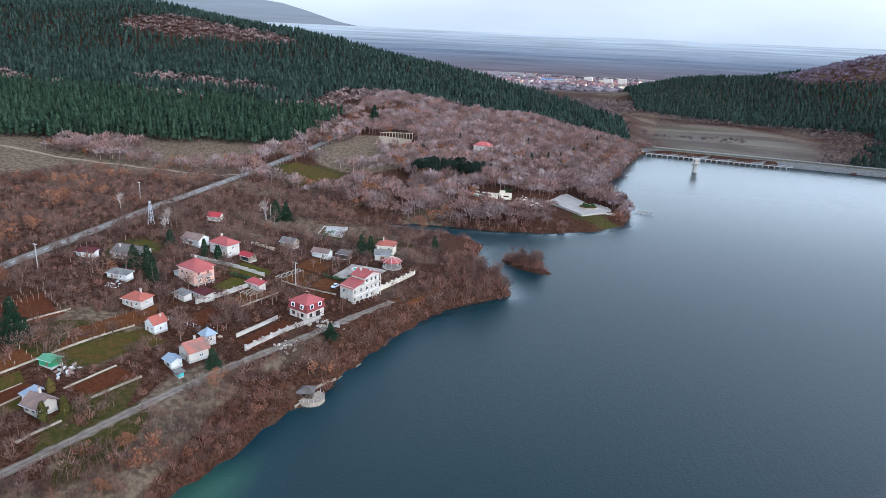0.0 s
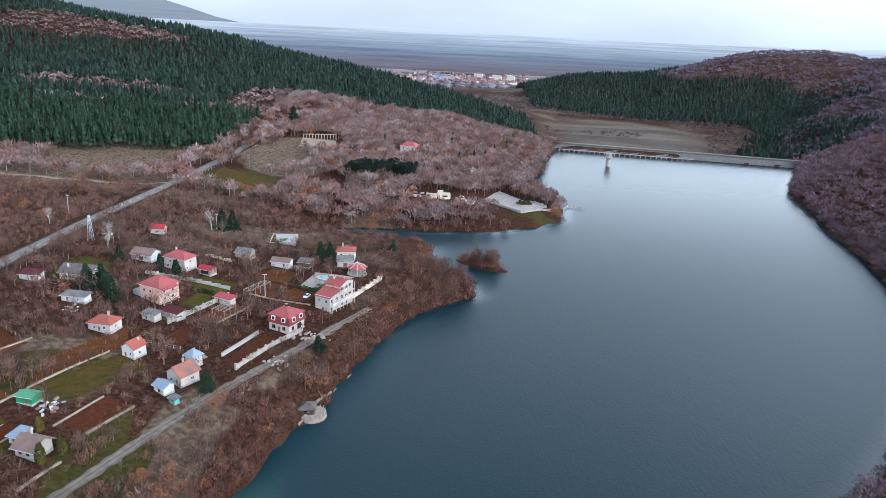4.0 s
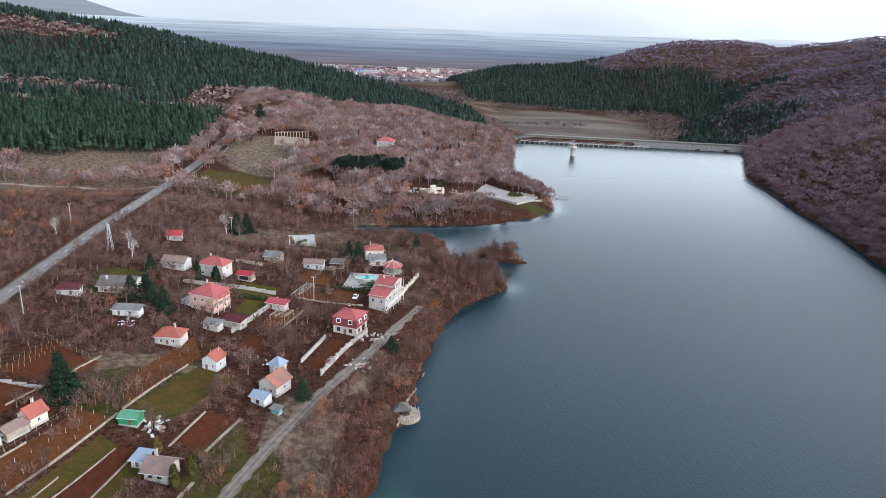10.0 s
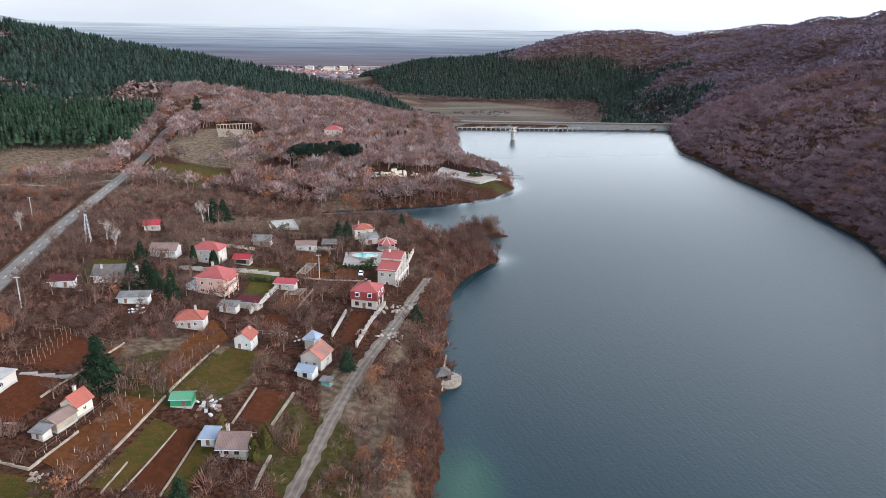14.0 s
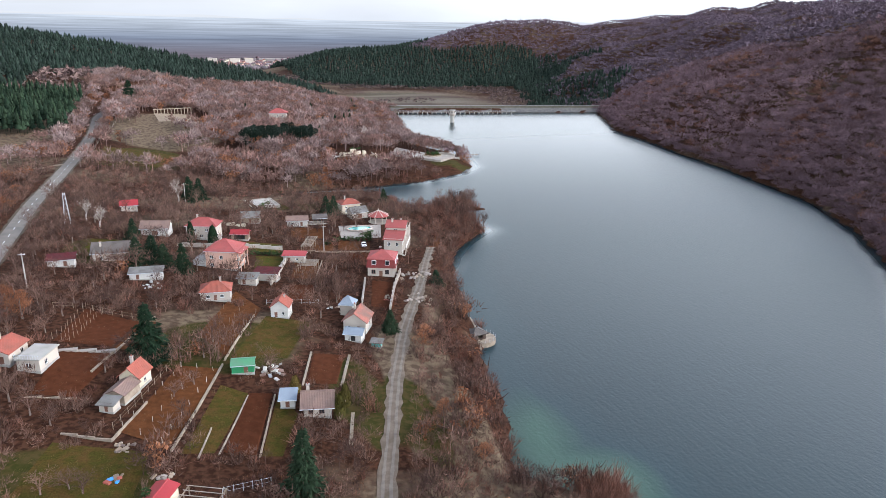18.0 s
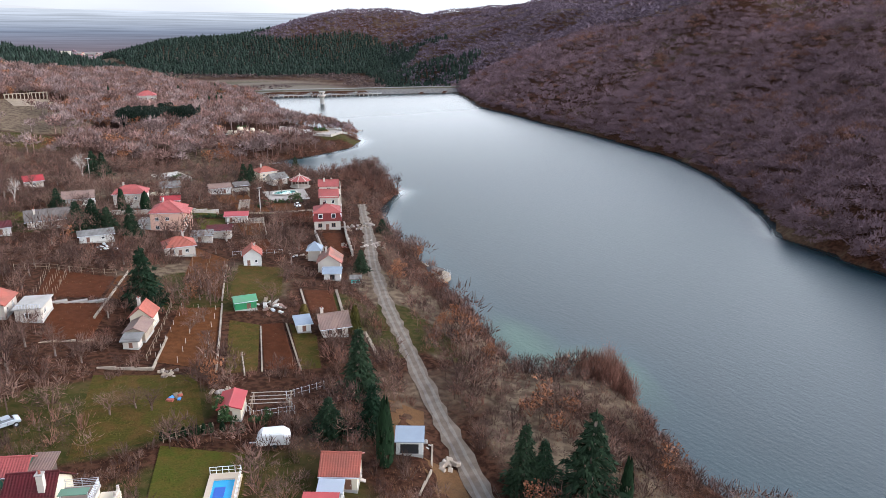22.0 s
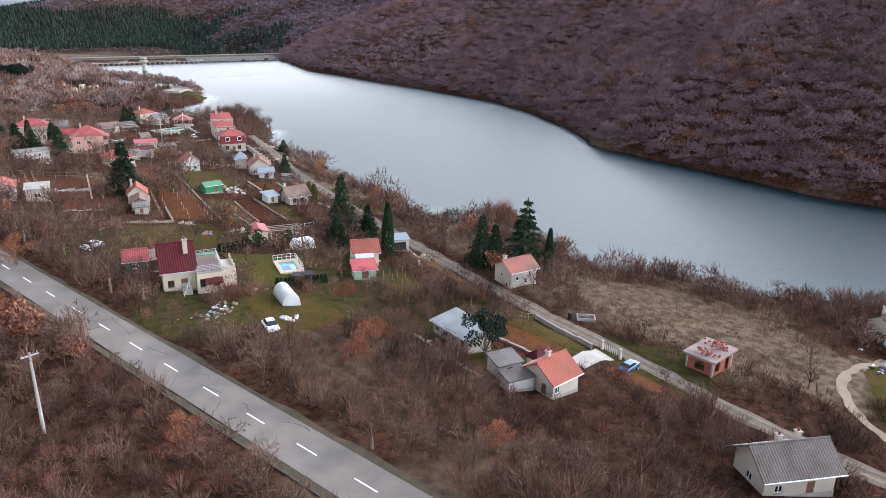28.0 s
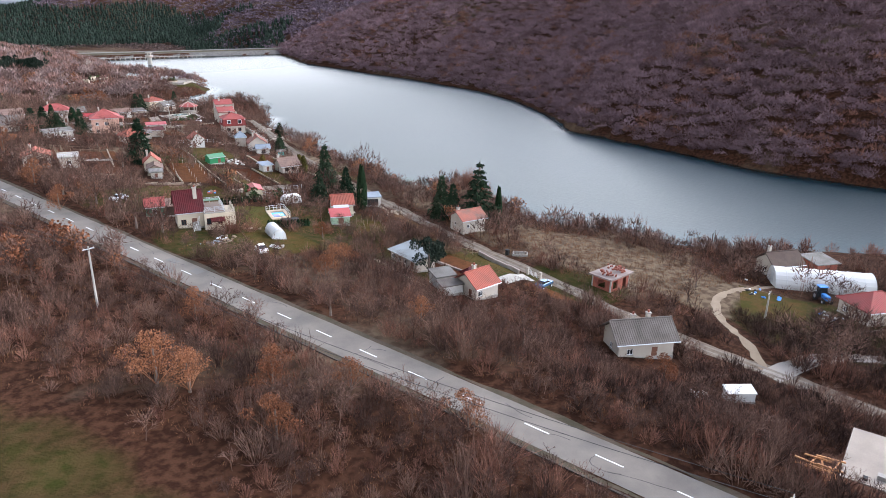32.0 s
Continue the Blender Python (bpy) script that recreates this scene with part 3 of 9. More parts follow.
dry = np.clip(0.25 + 0.35 * ripple(XX, YY, 60, 41), 0, 0.6) * ramp(20, -20, XX) * (YY < 640)
for o in ((-185, 360, 45, 60), (-160, 420, 22, 60), (-60, 268, 40, 12), (-90, 420, 30, 50), (-57, 27, 15, 20), (-60, 6, 10, 14), (-160, 330, 40, 20),
          (-250, 590, 55, 22), (-52, 66, 6, 20), (-44, 120, 8, 30), (-300, 300, 90, 60)):
    dry = np.maximum(dry, oval(XX, YY, *o))
d_lane, _, lane_side = chain_distance(LANE, XX, YY)
dry = np.maximum(dry, (0.5 + 0.3 * ripple(XX, YY, 16, 42)) * (lane_side < 0) * ramp(4, 12, chain_distance(LEFT_SHORE, XX, YY)[0]) * ramp(0, 4, d_lane) * ramp(-10, 25, YY) * ramp(215, 195, YY) * (XX < 10))
dry = np.maximum(dry, (0.45 + 0.3 * ripple(XX, YY, 120, 43)) * ramp(640, 680, YY) * (1 - ramp(90, 190, np.abs(XX - 230 - (YY - 1000) * -0.1))) * (YY < 1500))
dry = np.maximum(dry, (0.4 + 0.12 * ripple(XX, YY, 80, 44)) * ((XX > 60) & (YY < 1900)))
green = np.zeros_like(XX)
for o in ((-100, 71, 17, 15), (-119, 68, 8, 11), (-80, 142, 14, 12), (-58, 118, 5, 16), (-50, 112, 4, 16), (-78, 24, 7, 9), (-100, 350, 22, 22), (-106, 205, 9, 12), (-108, 100, 16, 10),
          (-63, -12, 14, 14), (54, 352, 14, 6), (-40, 265, 22, 6), (-90, 45, 12, 14)):
    green = np.maximum(green, oval(XX, YY, *o))
green = np.maximum(green, 0.5 * oval(XX, YY, -168, 20, 15, 28))
green = np.maximum(green, 0.5 * oval(XX, YY, 215, 860, 110, 210, 0.4))
plain = np.maximum(ramp(1450, 2000, YY), 0.3 * oval(XX, YY, 215, 850, 95, 190, 0.5))
me = land.data
col = me.color_attributes.new("cover", "FLOAT_COLOR", "POINT")
col.data.foreach_set("color", np.stack([dry, green, plain, np.ones_like(dry)], -1).astype(np.float32).ravel())


def distance_material(name, low, middle, high, z0, z1, streak):
    """Far country that glows: strips of fields, haze painted in, paling towards the horizon."""
    m = bpy.data.materials.new(name)
    m.use_nodes = True
    n, l = m.node_tree.nodes, m.node_tree.links
    n.clear()
    geo = n.new("ShaderNodeNewGeometry")
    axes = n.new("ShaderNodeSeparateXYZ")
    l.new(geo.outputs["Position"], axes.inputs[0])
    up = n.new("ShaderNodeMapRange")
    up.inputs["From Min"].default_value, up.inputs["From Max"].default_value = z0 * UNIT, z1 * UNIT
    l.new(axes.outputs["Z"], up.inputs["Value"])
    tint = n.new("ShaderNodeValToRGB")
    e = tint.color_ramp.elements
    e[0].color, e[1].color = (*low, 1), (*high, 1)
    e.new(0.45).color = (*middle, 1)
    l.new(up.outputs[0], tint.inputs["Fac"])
    long_way = n.new("ShaderNodeMapping")
    long_way.inputs["Scale"].default_value = (0.0016, 0.0016, 0.14)
    l.new(geo.outputs["Position"], long_way.inputs["Vector"])
    fields = n.new("ShaderNodeTexNoise")
    fields.inputs["Scale"].default_value, fields.inputs["Detail"].default_value, fields.inputs["Roughness"].default_value = 1.0, 7, 0.62
    l.new(long_way.outputs[0], fields.inputs["Vector"])
    span = n.new("ShaderNodeMapRange")
    span.inputs["From Min"].default_value, span.inputs["From Max"].default_value = 0.3, 0.7
    span.inputs["To Min"].default_value, span.inputs["To Max"].default_value = 1 - streak, 1 + streak
    l.new(fields.outputs["Fac"], span.inputs["Value"])
    vary = n.new("ShaderNodeHueSaturation")
    l.new(span.outputs[0], vary.inputs["Value"])
    l.new(tint.outputs["Color"], vary.inputs["Color"])
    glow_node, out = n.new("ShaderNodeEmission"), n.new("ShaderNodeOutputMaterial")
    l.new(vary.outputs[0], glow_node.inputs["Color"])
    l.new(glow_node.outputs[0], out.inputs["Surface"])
    return m


def distance_sheet(name, rows, first, last, material, label):
    """A far sheet on arcs round the lake. rows: functions from the bearing in degrees to (radius, height)."""
    bearings = np.linspace(first, last, 161)
    V = []
    for row in rows:
        for b in bearings:
            k, z = row(b)
            V.append((k * math.sin(radians(b)), k * math.cos(radians(b)), z))
    n = len(bearings)
    F = np.array([(k * n + i, k * n + i + 1, (k + 1) * n + i + 1, (k + 1) * n + i) for k in range(len(rows) - 1) for i in range(n - 1)])
    ob = big_mesh(name, np.array(V), F, material, smooth=True)
    return tagged(ob, label, "distance", kind="structure")


# air haze is painted into these glowing sheets, paler and bluer with distance
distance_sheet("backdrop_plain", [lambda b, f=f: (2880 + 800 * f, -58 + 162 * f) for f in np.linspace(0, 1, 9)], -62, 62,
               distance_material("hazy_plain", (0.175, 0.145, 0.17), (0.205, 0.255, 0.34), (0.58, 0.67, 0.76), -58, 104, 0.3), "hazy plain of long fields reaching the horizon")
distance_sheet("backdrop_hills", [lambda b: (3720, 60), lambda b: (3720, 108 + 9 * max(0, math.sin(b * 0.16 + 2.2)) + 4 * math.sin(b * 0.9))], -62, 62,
               distance_material("haze_paled_hills", (0.66, 0.73, 0.79), (0.66, 0.73, 0.79), (0.75, 0.81, 0.86), 60, 125, 0.03), "faint hills on the horizon, paled with painted haze")
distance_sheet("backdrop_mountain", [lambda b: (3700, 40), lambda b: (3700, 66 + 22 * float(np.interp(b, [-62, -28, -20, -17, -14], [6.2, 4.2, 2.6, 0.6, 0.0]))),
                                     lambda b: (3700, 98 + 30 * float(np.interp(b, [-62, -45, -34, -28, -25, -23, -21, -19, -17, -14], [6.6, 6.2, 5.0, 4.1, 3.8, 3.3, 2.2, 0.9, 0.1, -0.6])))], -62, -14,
               distance_material("haze_blue_mountain", (0.3, 0.33, 0.38), (0.31, 0.36, 0.42), (0.36, 0.43, 0.5), 60, 250, 0.1), "mountain flank beyond the plain, painted blue-grey with haze")


def water_material():
    m = bpy.data.materials.new("lake_water")
    m.use_nodes = True
    n, l = m.node_tree.nodes, m.node_tree.links
    p = n["Principled BSDF"]
    p.inputs["IOR"].default_value = 1.33
    geo = n.new("ShaderNodeNewGeometry")
    depth = n.new("ShaderNodeAttribute")
    depth.attribute_name = "depth"
    calm = n.new("ShaderNodeMapRange")
    calm.inputs["From Max"].default_value = 1.0
    calm.inputs["To Min"].default_value, calm.inputs["To Max"].default_value = 0.2, 0.45
    lee = n.new("ShaderNodeAttribute")
    lee.attribute_name = "open_water"
    l.new(lee.outputs["Fac"], calm.inputs["Value"])
    l.new(calm.outputs[0], p.inputs["Roughness"])
    tint = n.new("ShaderNodeValToRGB")
    e = tint.color_ramp.elements
    e[0].color, e[1].color = (0.024, 0.066, 0.044, 1), (0.0004, 0.0135, 0.0178, 1)
    e.new(0.16).color = (0.011, 0.042, 0.031, 1)
    e.new(0.42).color = (0.0014, 0.019, 0.0245, 1)
    patchy = n.new("ShaderNodeTexNoise")
    patchy.inputs["Scale"].default_value, patchy.inputs["Detail"].default_value = 0.05, 4
    l.new(geo.outputs["Position"], patchy.inputs["Vector"])
    mix = n.new("ShaderNodeMath")
    mix.operation = "MULTIPLY_ADD"
    mix.inputs[1].default_value = 0.16
    l.new(patchy.outputs["Fac"], mix.inputs[0])
    off = n.new("ShaderNodeMath")
    off.operation, off.inputs[1].default_value = "SUBTRACT", 0.08
    l.new(depth.outputs["Fac"], off.inputs[0])
    l.new(off.outputs[0], mix.inputs[2])
    l.new(mix.outputs[0], tint.inputs["Fac"])
    l.new(tint.outputs["Color"], p.inputs["Base Color"])
    turn = n.new("ShaderNodeMapping")
    turn.inputs["Rotation"].default_value, turn.inputs["Scale"].default_value = (0, 0, radians(62)), (0.9, 0.22, 1.0)
    l.new(geo.outputs["Position"], turn.inputs["Vector"])
    waves = n.new("ShaderNodeTexNoise")
    waves.inputs["Scale"].default_value, waves.inputs["Detail"].default_value = 1.0, 5
    l.new(turn.outputs[0], waves.inputs["Vector"])
    chop = n.new("ShaderNodeTexNoise")
    chop.inputs["Scale"].default_value, chop.inputs["Detail"].default_value = 1.1, 4
    l.new(geo.outputs["Position"], chop.inputs["Vector"])
    add = n.new("ShaderNodeMath")
    add.operation = "ADD"
    l.new(waves.outputs["Fac"], add.inputs[0])
    l.new(chop.outputs["Fac"], add.inputs[1])
    b = n.new("ShaderNodeBump")
    b.inputs["Strength"].default_value, b.inputs["Distance"].default_value = 0.5, 0.1
    l.new(add.outputs[0], b.inputs["Height"])
    l.new(b.outputs[0], p.inputs["Normal"])
    return m


wx, wy = np.linspace(-60, 300, 121), np.linspace(-400, 614, 255)
WX, WY = np.meshgrid(wx, wy, indexing="ij")
ii, jj = np.meshgrid(np.arange(120), np.arange(254), indexing="ij")
wq = np.stack([ii * 255 + jj, (ii + 1) * 255 + jj, (ii + 1) * 255 + jj + 1, ii * 255 + jj + 1], -1).reshape(-1, 4)
keep = (WY + (WX - 98) * 0.197 < 614)[ii, jj].ravel() & ~((WX < -52) & (WY > 120))[ii, jj].ravel()
water = big_mesh("water", np.stack([WX, WY, 0 * WX], -1).reshape(-1, 3), wq[keep], water_material(), smooth=True)
shore = np.minimum(np.minimum(chain_distance(LEFT_SHORE, WX, WY)[0], chain_distance(CAPE_SHORE, WX, WY)[0]), chain_distance(RIGHT_SHORE, WX, WY)[0] * 7)
bay = 0.42 * oval(WX, WY, -21, 101, 13, 17, 0.8)
a = water.data.attributes.new("depth", "FLOAT", "POINT")
a.data.foreach_set("value", np.clip(np.maximum(shore / 16, 0.42) - bay * 1.3, 0, 1).astype(np.float32).ravel())
near_shore = np.minimum(np.minimum(chain_distance(LEFT_SHORE, WX, WY)[0] + 60 * ramp(210, 130, WY), chain_distance(CAPE_SHORE, WX, WY)[0]), chain_distance(RIGHT_SHORE, WX, WY)[0])
a = water.data.attributes.new("open_water", "FLOAT", "POINT")
a.data.foreach_set("value", (ramp(0, 10, near_shore) * (1 - 0.8 * ramp(200, 520, WY))).astype(np.float32).ravel())
tagged(water, "calm dark blue-green reservoir water with fine ripples", "water", kind="structure")

# the dam: a stone-faced bank with a crest road, a walkway on piers before it and an intake tower
dam = thing("dam", Matrix.Identity(4), "long straight dam with a pale stone face and crest road", "dam", kind="structure")
A, B = Vector((94, 613.5, 0)), Vector((303, 572, 0))
along = (B - A).normalized()
outw = Vector((-along.y, along.x, 0))
face = [(-1.5, -6), (-1.0, 0.2), (5.5, 3.6), (5.7, 5.2), (11.5, 5.2), (11.7, 4.6), (60, -19), (60, -24), (20, -24)]
s = Shape()
s.add([A + outw * o + Vector((0, 0, z)) for o, z in face] + [B + outw * o + Vector((0, 0, z)) for o, z in face],
      [(i, i + 9, (i + 1) % 9 + 9, (i + 1) % 9) for i in range(9)] + [tuple(range(8, -1, -1)), tuple(range(9, 18))])
s.make("bank", mat("dam_grass", (0.1, 0.09, 0.06), 0.95, 0.3, 0.5, 0.5, second=(0.075, 0.068, 0.048)), dam)
s = Shape()
s.add([A + outw * o + Vector((0, 0, z)) for o, z in ((-1.1, 0.15), (5.3, 3.7), (5.3, 4.0), (-1.6, 0.3))] + [B + outw * o + Vector((0, 0, z)) for o, z in ((-1.1, 0.15), (5.3, 3.7), (5.3, 4.0), (-1.6, 0.3))],
      [(0, 4, 5, 1), (1, 5, 6, 2), (2, 6, 7, 3), (3, 7, 4, 0), (3, 2, 1, 0), (4, 5, 6, 7)][0:6])
s.make("stone_facing", mat("dam_stone", (0.13, 0.12, 0.11), 0.9, 0.3, 1, 0.5, second=(0.09, 0.085, 0.08)), dam, "grey stone facing")
s = Shape()
s.add([A + outw * o + Vector((0, 0, z)) for o, z in ((5.55, 5.24), (5.55, 6.0), (5.95, 6.0), (5.95, 5.24))] + [B + outw * o + Vector((0, 0, z)) for o, z in ((5.55, 5.24), (5.55, 6.0), (5.95, 6.0), (5.95, 5.24))],
      [(0, 4, 5, 1), (1, 5, 6, 2), (2, 6, 7, 3), (3, 7, 4, 0), (3, 2, 1, 0), (4, 5, 6, 7)])
s.make("parapet", mat("dam_parapet", (0.22, 0.21, 0.2), 0.9, 0.2, 1, 0.3), dam, "pale concrete parapet")
walkway = thing("walkway", Matrix.Identity(4), "narrow concrete walkway on piers along the dam", "walkway")
P0, P1 = Vector((98, 603, 0)), Vector((207, 581, 0))
n_bay = 26
for i in range(n_bay):
    a, b = P0.lerp(P1, i / n_bay), P0.lerp(P1, (i + 0.94) / n_bay)
    s = Shape()
    d = (b - a).normalized()
    w = Vector((-d.y, d.x, 0)) * 0.7
    s.add([a - w + Vector((0, 0, 1.6)), b - w + Vector((0, 0, 1.6)), b + w + Vector((0, 0, 1.6)), a + w + Vector((0, 0, 1.6)),
           a - w + Vector((0, 0, 2.0)), b - w + Vector((0, 0, 2.0)), b + w + Vector((0, 0, 2.0)), a + w + Vector((0, 0, 2.0))],
          [(3, 2, 1, 0), (4, 5, 6, 7), (0, 1, 5, 4), (1, 2, 6, 5), (2, 3, 7, 6), (3, 0, 4, 7)])
    s.make("deck_slab", M_CONCRETE, walkway)
    Shape().tube(a + Vector((0, 0, -2)), a + Vector((0, 0, 1.62)), 0.35, 0.35, 8).make("pier", M_CONCRETE, walkway)
s = Shape()
for i in range(60):
    a = P0.lerp(P1, i / 59)
    s.tube(a + outw * 0.6 + Vector((0, 0, 1.9)), a + outw * 0.6 + Vector((0, 0, 2.9)), 0.04, 0.04, 4)
s.tube(P0 + outw * 0.6 + Vector((0, 0, 2.9)), P1 + outw * 0.6 + Vector((0, 0, 2.9)), 0.04, 0.04, 4)
s.make("railing", M_METAL, walkway)
tower = thing("intake_tower", pose(127.5, 538, 0, 0, 0, -11), "white concrete water intake tower standing in the lake", "tower")
Shape().tube((0, 0, -8), (0, 0, 5.2), 1.7, 1.7, 16).make("shaft", M_CONCRETE, tower)
Shape().tube((0, 0, 5.2), (0, 0, 6.6), 1.7, 3.0, 16).tube((0, 0, 6.6), (0, 0, 7.0), 3.1, 3.1, 16).make("platform", M_WHITE, tower)
Shape().tube((0, 0, 7.0), (0, 0, 9.6), 2.3, 2.3, 12).make("cabin", M_WHITE, tower)
Shape().tube((0, 0, 9.6), (0, 0, 10.0), 2.9, 2.9, 12).make("roof", M_CONCRETE, tower)
for i in range(6):
    a = i * math.pi / 3 + 0.2
    Shape().box(-0.4, -0.06, 8.0, 0.4, 0.06, 9.0, pose(2.28 * math.cos(a), 2.28 * math.sin(a), 0, 0, 0, math.degrees(a) + 90)).make("window", M_GLASS, tower)
s = Shape()
for i in range(16):
    a, b = i * math.pi / 8, (i + 1) * math.pi / 8
    s.tube((3 * math.cos(a), 3 * math.sin(a), 7), (3 * math.cos(a), 3 * math.sin(a), 8), 0.04, 0.04, 4)
    s.tube((3 * math.cos(a), 3 * math.sin(a), 8), (3 * math.cos(b), 3 * math.sin(b), 8), 0.04, 0.04, 4)
s.make("railing", M_METAL, tower)

# main road with its broken centre line, gravel edges and patched slabs
road = strip("road", ROAD, 4.8, M_ASPHALT, 0.10, 3.0, 4)
tagged(road, "straight two-lane road of worn pale grey asphalt", "road", kind="structure")
verge = mat("gravel_verge", (0.075, 0.052, 0.034), 0.95, 0.4, 1.5, 0.5, second=(0.045, 0.038, 0.02))
for side in (-1, 1):
    strip("verge", ROAD, 0.8, verge, 0.07, 3.0, 2, 0.3, 5, side * 2.75, road)
y = 5.6 - 7.17 * 13
while y < 470:
    x = float(np.interp(y, [p[1] for p in ROAD[:11]], [p[0] for p in ROAD[:11]])) 
    k = 2.6
    q = [(x - 0.075, y), (x + 0.075, y), (x + 0.075, y + k), (x - 0.075, y + k)]
    big_mesh("centre_dash", np.array([(a, b, gz(a, b) + 0.115) for a, b in q]), np.array([[0, 1, 2, 3]]), M_LINE).parent = road
    y += 7.17
r = random.Random(4)
M_TAR = mat("tar_seal", (0.055, 0.05, 0.046), 0.8, 0.2)
for i in range(26):
    x, y = -129.9 + r.uniform(-1.9, 1.9), r.uniform(-25, 130)
    pts, a = [(x, y)], r.choice((0.0, 1.57, 1.57, 3.14, 1.57))
    for k in range(r.randint(4, 9)):
        a2 = a + r.uniform(-0.5, 0.5)
        x = max(-132.0, min(-127.8, x + math.cos(a2) * 0.7))
        y += math.sin(a2) * 0.8
        pts.append((x, y))
        if r.random() < 0.3:
            a = 1.57 if abs(a - 1.57) > 0.5 else r.choice((0.0, 3.14))
    if math.dist(pts[0], pts[-1]) > 1.0:
        strip("tar_crack", pts, 0.08, M_TAR, 0.112, 0.5, 2, 0.02, 60 + i, 0, road)
for i in range(5):
    x, y, w, k = -129.9 + r.choice((-1.3, 1.2)), r.uniform(-20, 110), r.uniform(0.4, 0.8), r.uniform(1.0, 3.0)
    patch("asphalt_patch", [(x - w, y), (x + w, y + 0.2), (x + w, y + k), (x - w, y + k - 0.2)], M_PATCH, 0.108, 1.5, parent=road)
s = Shape()
for i in range(46):
    y = -40 + i * 3.9
    s.box(-133.2, y, gz(-133.1, y) - 0.6, -133.0, y + 3.7, gz(-133.1, y) + 0.12)
# its concrete is coloured dark to carry the ditch's shadow line
kerb = s.make("ditch_wall", mat("shadow_dark_concrete", (0.07, 0.055, 0.045), 0.95, 0.3, 2, 0.4))
tagged(kerb, "low dark concrete ditch wall along the road, shadow line painted in", "wall", kind="structure")
lane = strip("lane", LANE, 3.0, M_LANE, 0.07, 2.0, 4, 0.35, 2)
tagged(lane, "narrow stony lane with two pale wheel ruts", "lane", kind="structure")
for side in (-0.62, 0.62):
    strip("wheel_rut", LANE, 0.5, M_RUT, 0.125, 2.0, 2, 0.1, 3, side, lane)
tail = strip("earth_path", LANE_END, 1.8, M_SOIL_DRY, 0.08, 1.5, 3, 0.3, 18)
tagged(tail, "brown earth path running on from the lane", "path", kind="structure")
TRACK = [(-86.5, -9), (-81, -5.5), (-76.7, -2.3), (-71.4, 2.0), (-66.1, 4.7), (-59.2, 5.4), (-51.1, 2.9), (-45.3, -0.1)]
track = strip("earth_track", TRACK, 1.25, M_TRACK, 0.09, 1.5, 3, 0.3, 8)
tagged(track, "bare earth track curving across the meadow", "track", kind="structure")
yard = strip("farm_yard", [(-88, -10), (-80, -13), (-75, -15), (-69.8, -20.5), (-66, -26)], 3.2, M_PAVING, 0.08, 2, 3, 0.2, 9)
tagged(yard, "pale concrete farm driveway", "driveway", kind="structure")
fork = strip("side_track", [(-128, 326), (-150, 322), (-180, 318), (-230, 318), (-300, 330)], 2.6, M_TRACK, 0.1, 3, 3, 0.3, 10)
tagged(fork, "earth side track leaving the road", "track", kind="structure")


# ---------------------------------------------------------------- trees
def stem_tris(V, F, a, b, r0, r1, sides=3):
    a, b = Vector(a), Vector(b)
    t = (b - a).to_track_quat("Z", "Y")
    j = len(V)
    ring = [t @ Vector((math.cos(i * 6.2832 / sides), math.sin(i * 6.2832 / sides), 0)) for i in range(sides)]
    V += [a + q * r0 for q in ring] + [b + q * r1 for q in ring]
    for i in range(sides):
        k = (i + 1) % sides
        F += [(j + i, j + k, j + k + sides), (j + i, j + k + sides, j + i + sides)]


def strokes(seed, n=110, width=0.02, spread=0.5):
    """A clump of upright rods: many thin stems that fan out as they rise."""
    r = random.Random(seed)
    V, F = [], []
    for i in range(n):
        a, k = r.uniform(0, 6.283), spread * math.sqrt(r.random())
        z = r.uniform(-0.02, 0.35)
        p = Vector((math.cos(a) * k, math.sin(a) * k, z))
        tall = (1.05 - 0.45 * (k / spread) ** 2) * r.uniform(0.55, 1.1)
        q = Vector((p.x * r.uniform(1.0, 1.5) + r.gauss(0, 0.07), p.y * r.uniform(1.0, 1.5) + r.gauss(0, 0.07), max(z + 0.15, tall)))
        b = r.uniform(0, 6.283)
        side = Vector((math.cos(b), math.sin(b), r.gauss(0, 0.2))) * width * r.uniform(0.6, 1.5)
        j = len(V)
        V += [p - side, p + side, q]
        F += [(j, j + 1, j + 2)]
    return np.array(V), np.array(F)


def leafy(seed, n=150, spread=0.36, size=0.05, low=0.3, trunk=0.02):
    """A crown of small leaves held in rounded clumps, denser towards the rim of each, over a few limbs."""
    r = random.Random(seed)
    V, F = [], []
    lobes = [(r.gauss(0, spread * 0.42), r.gauss(0, spread * 0.42), r.uniform(low + 0.12, 0.84), spread * r.uniform(0.32, 0.55)) for _ in range(11)]
    for x, y, z, k in lobes:
        stem_tris(V, F, (0, 0, low * 0.8), (x, y, z), trunk * 0.5, trunk * 0.12)
    for i in range(n):
        x, y, z, k = lobes[i % len(lobes)]
        d = Vector((r.gauss(0, 1), r.gauss(0, 1), r.gauss(0.15, 0.9))).normalized() * k * r.uniform(0.35, 1.0) ** 0.6
        p = Vector((x + d.x, y + d.y, min(1, max(low, z + d.z * 0.75))))
        u = Vector((r.gauss(0, 1), r.gauss(0, 1), r.gauss(0, 1))).normalized()
        w = u.cross(Vector((r.gauss(0, 1), r.gauss(0, 1), r.gauss(0, 1)))).normalized()
        s = size * r.uniform(0.6, 1.4)
        j = len(V)
        V += [p - u * s, p + w * s * 0.8, p + u * s, p - w * s * 0.8]
        F += [(j, j + 1, j + 2), (j, j + 2, j + 3)]
    return np.array(V), np.array(F)


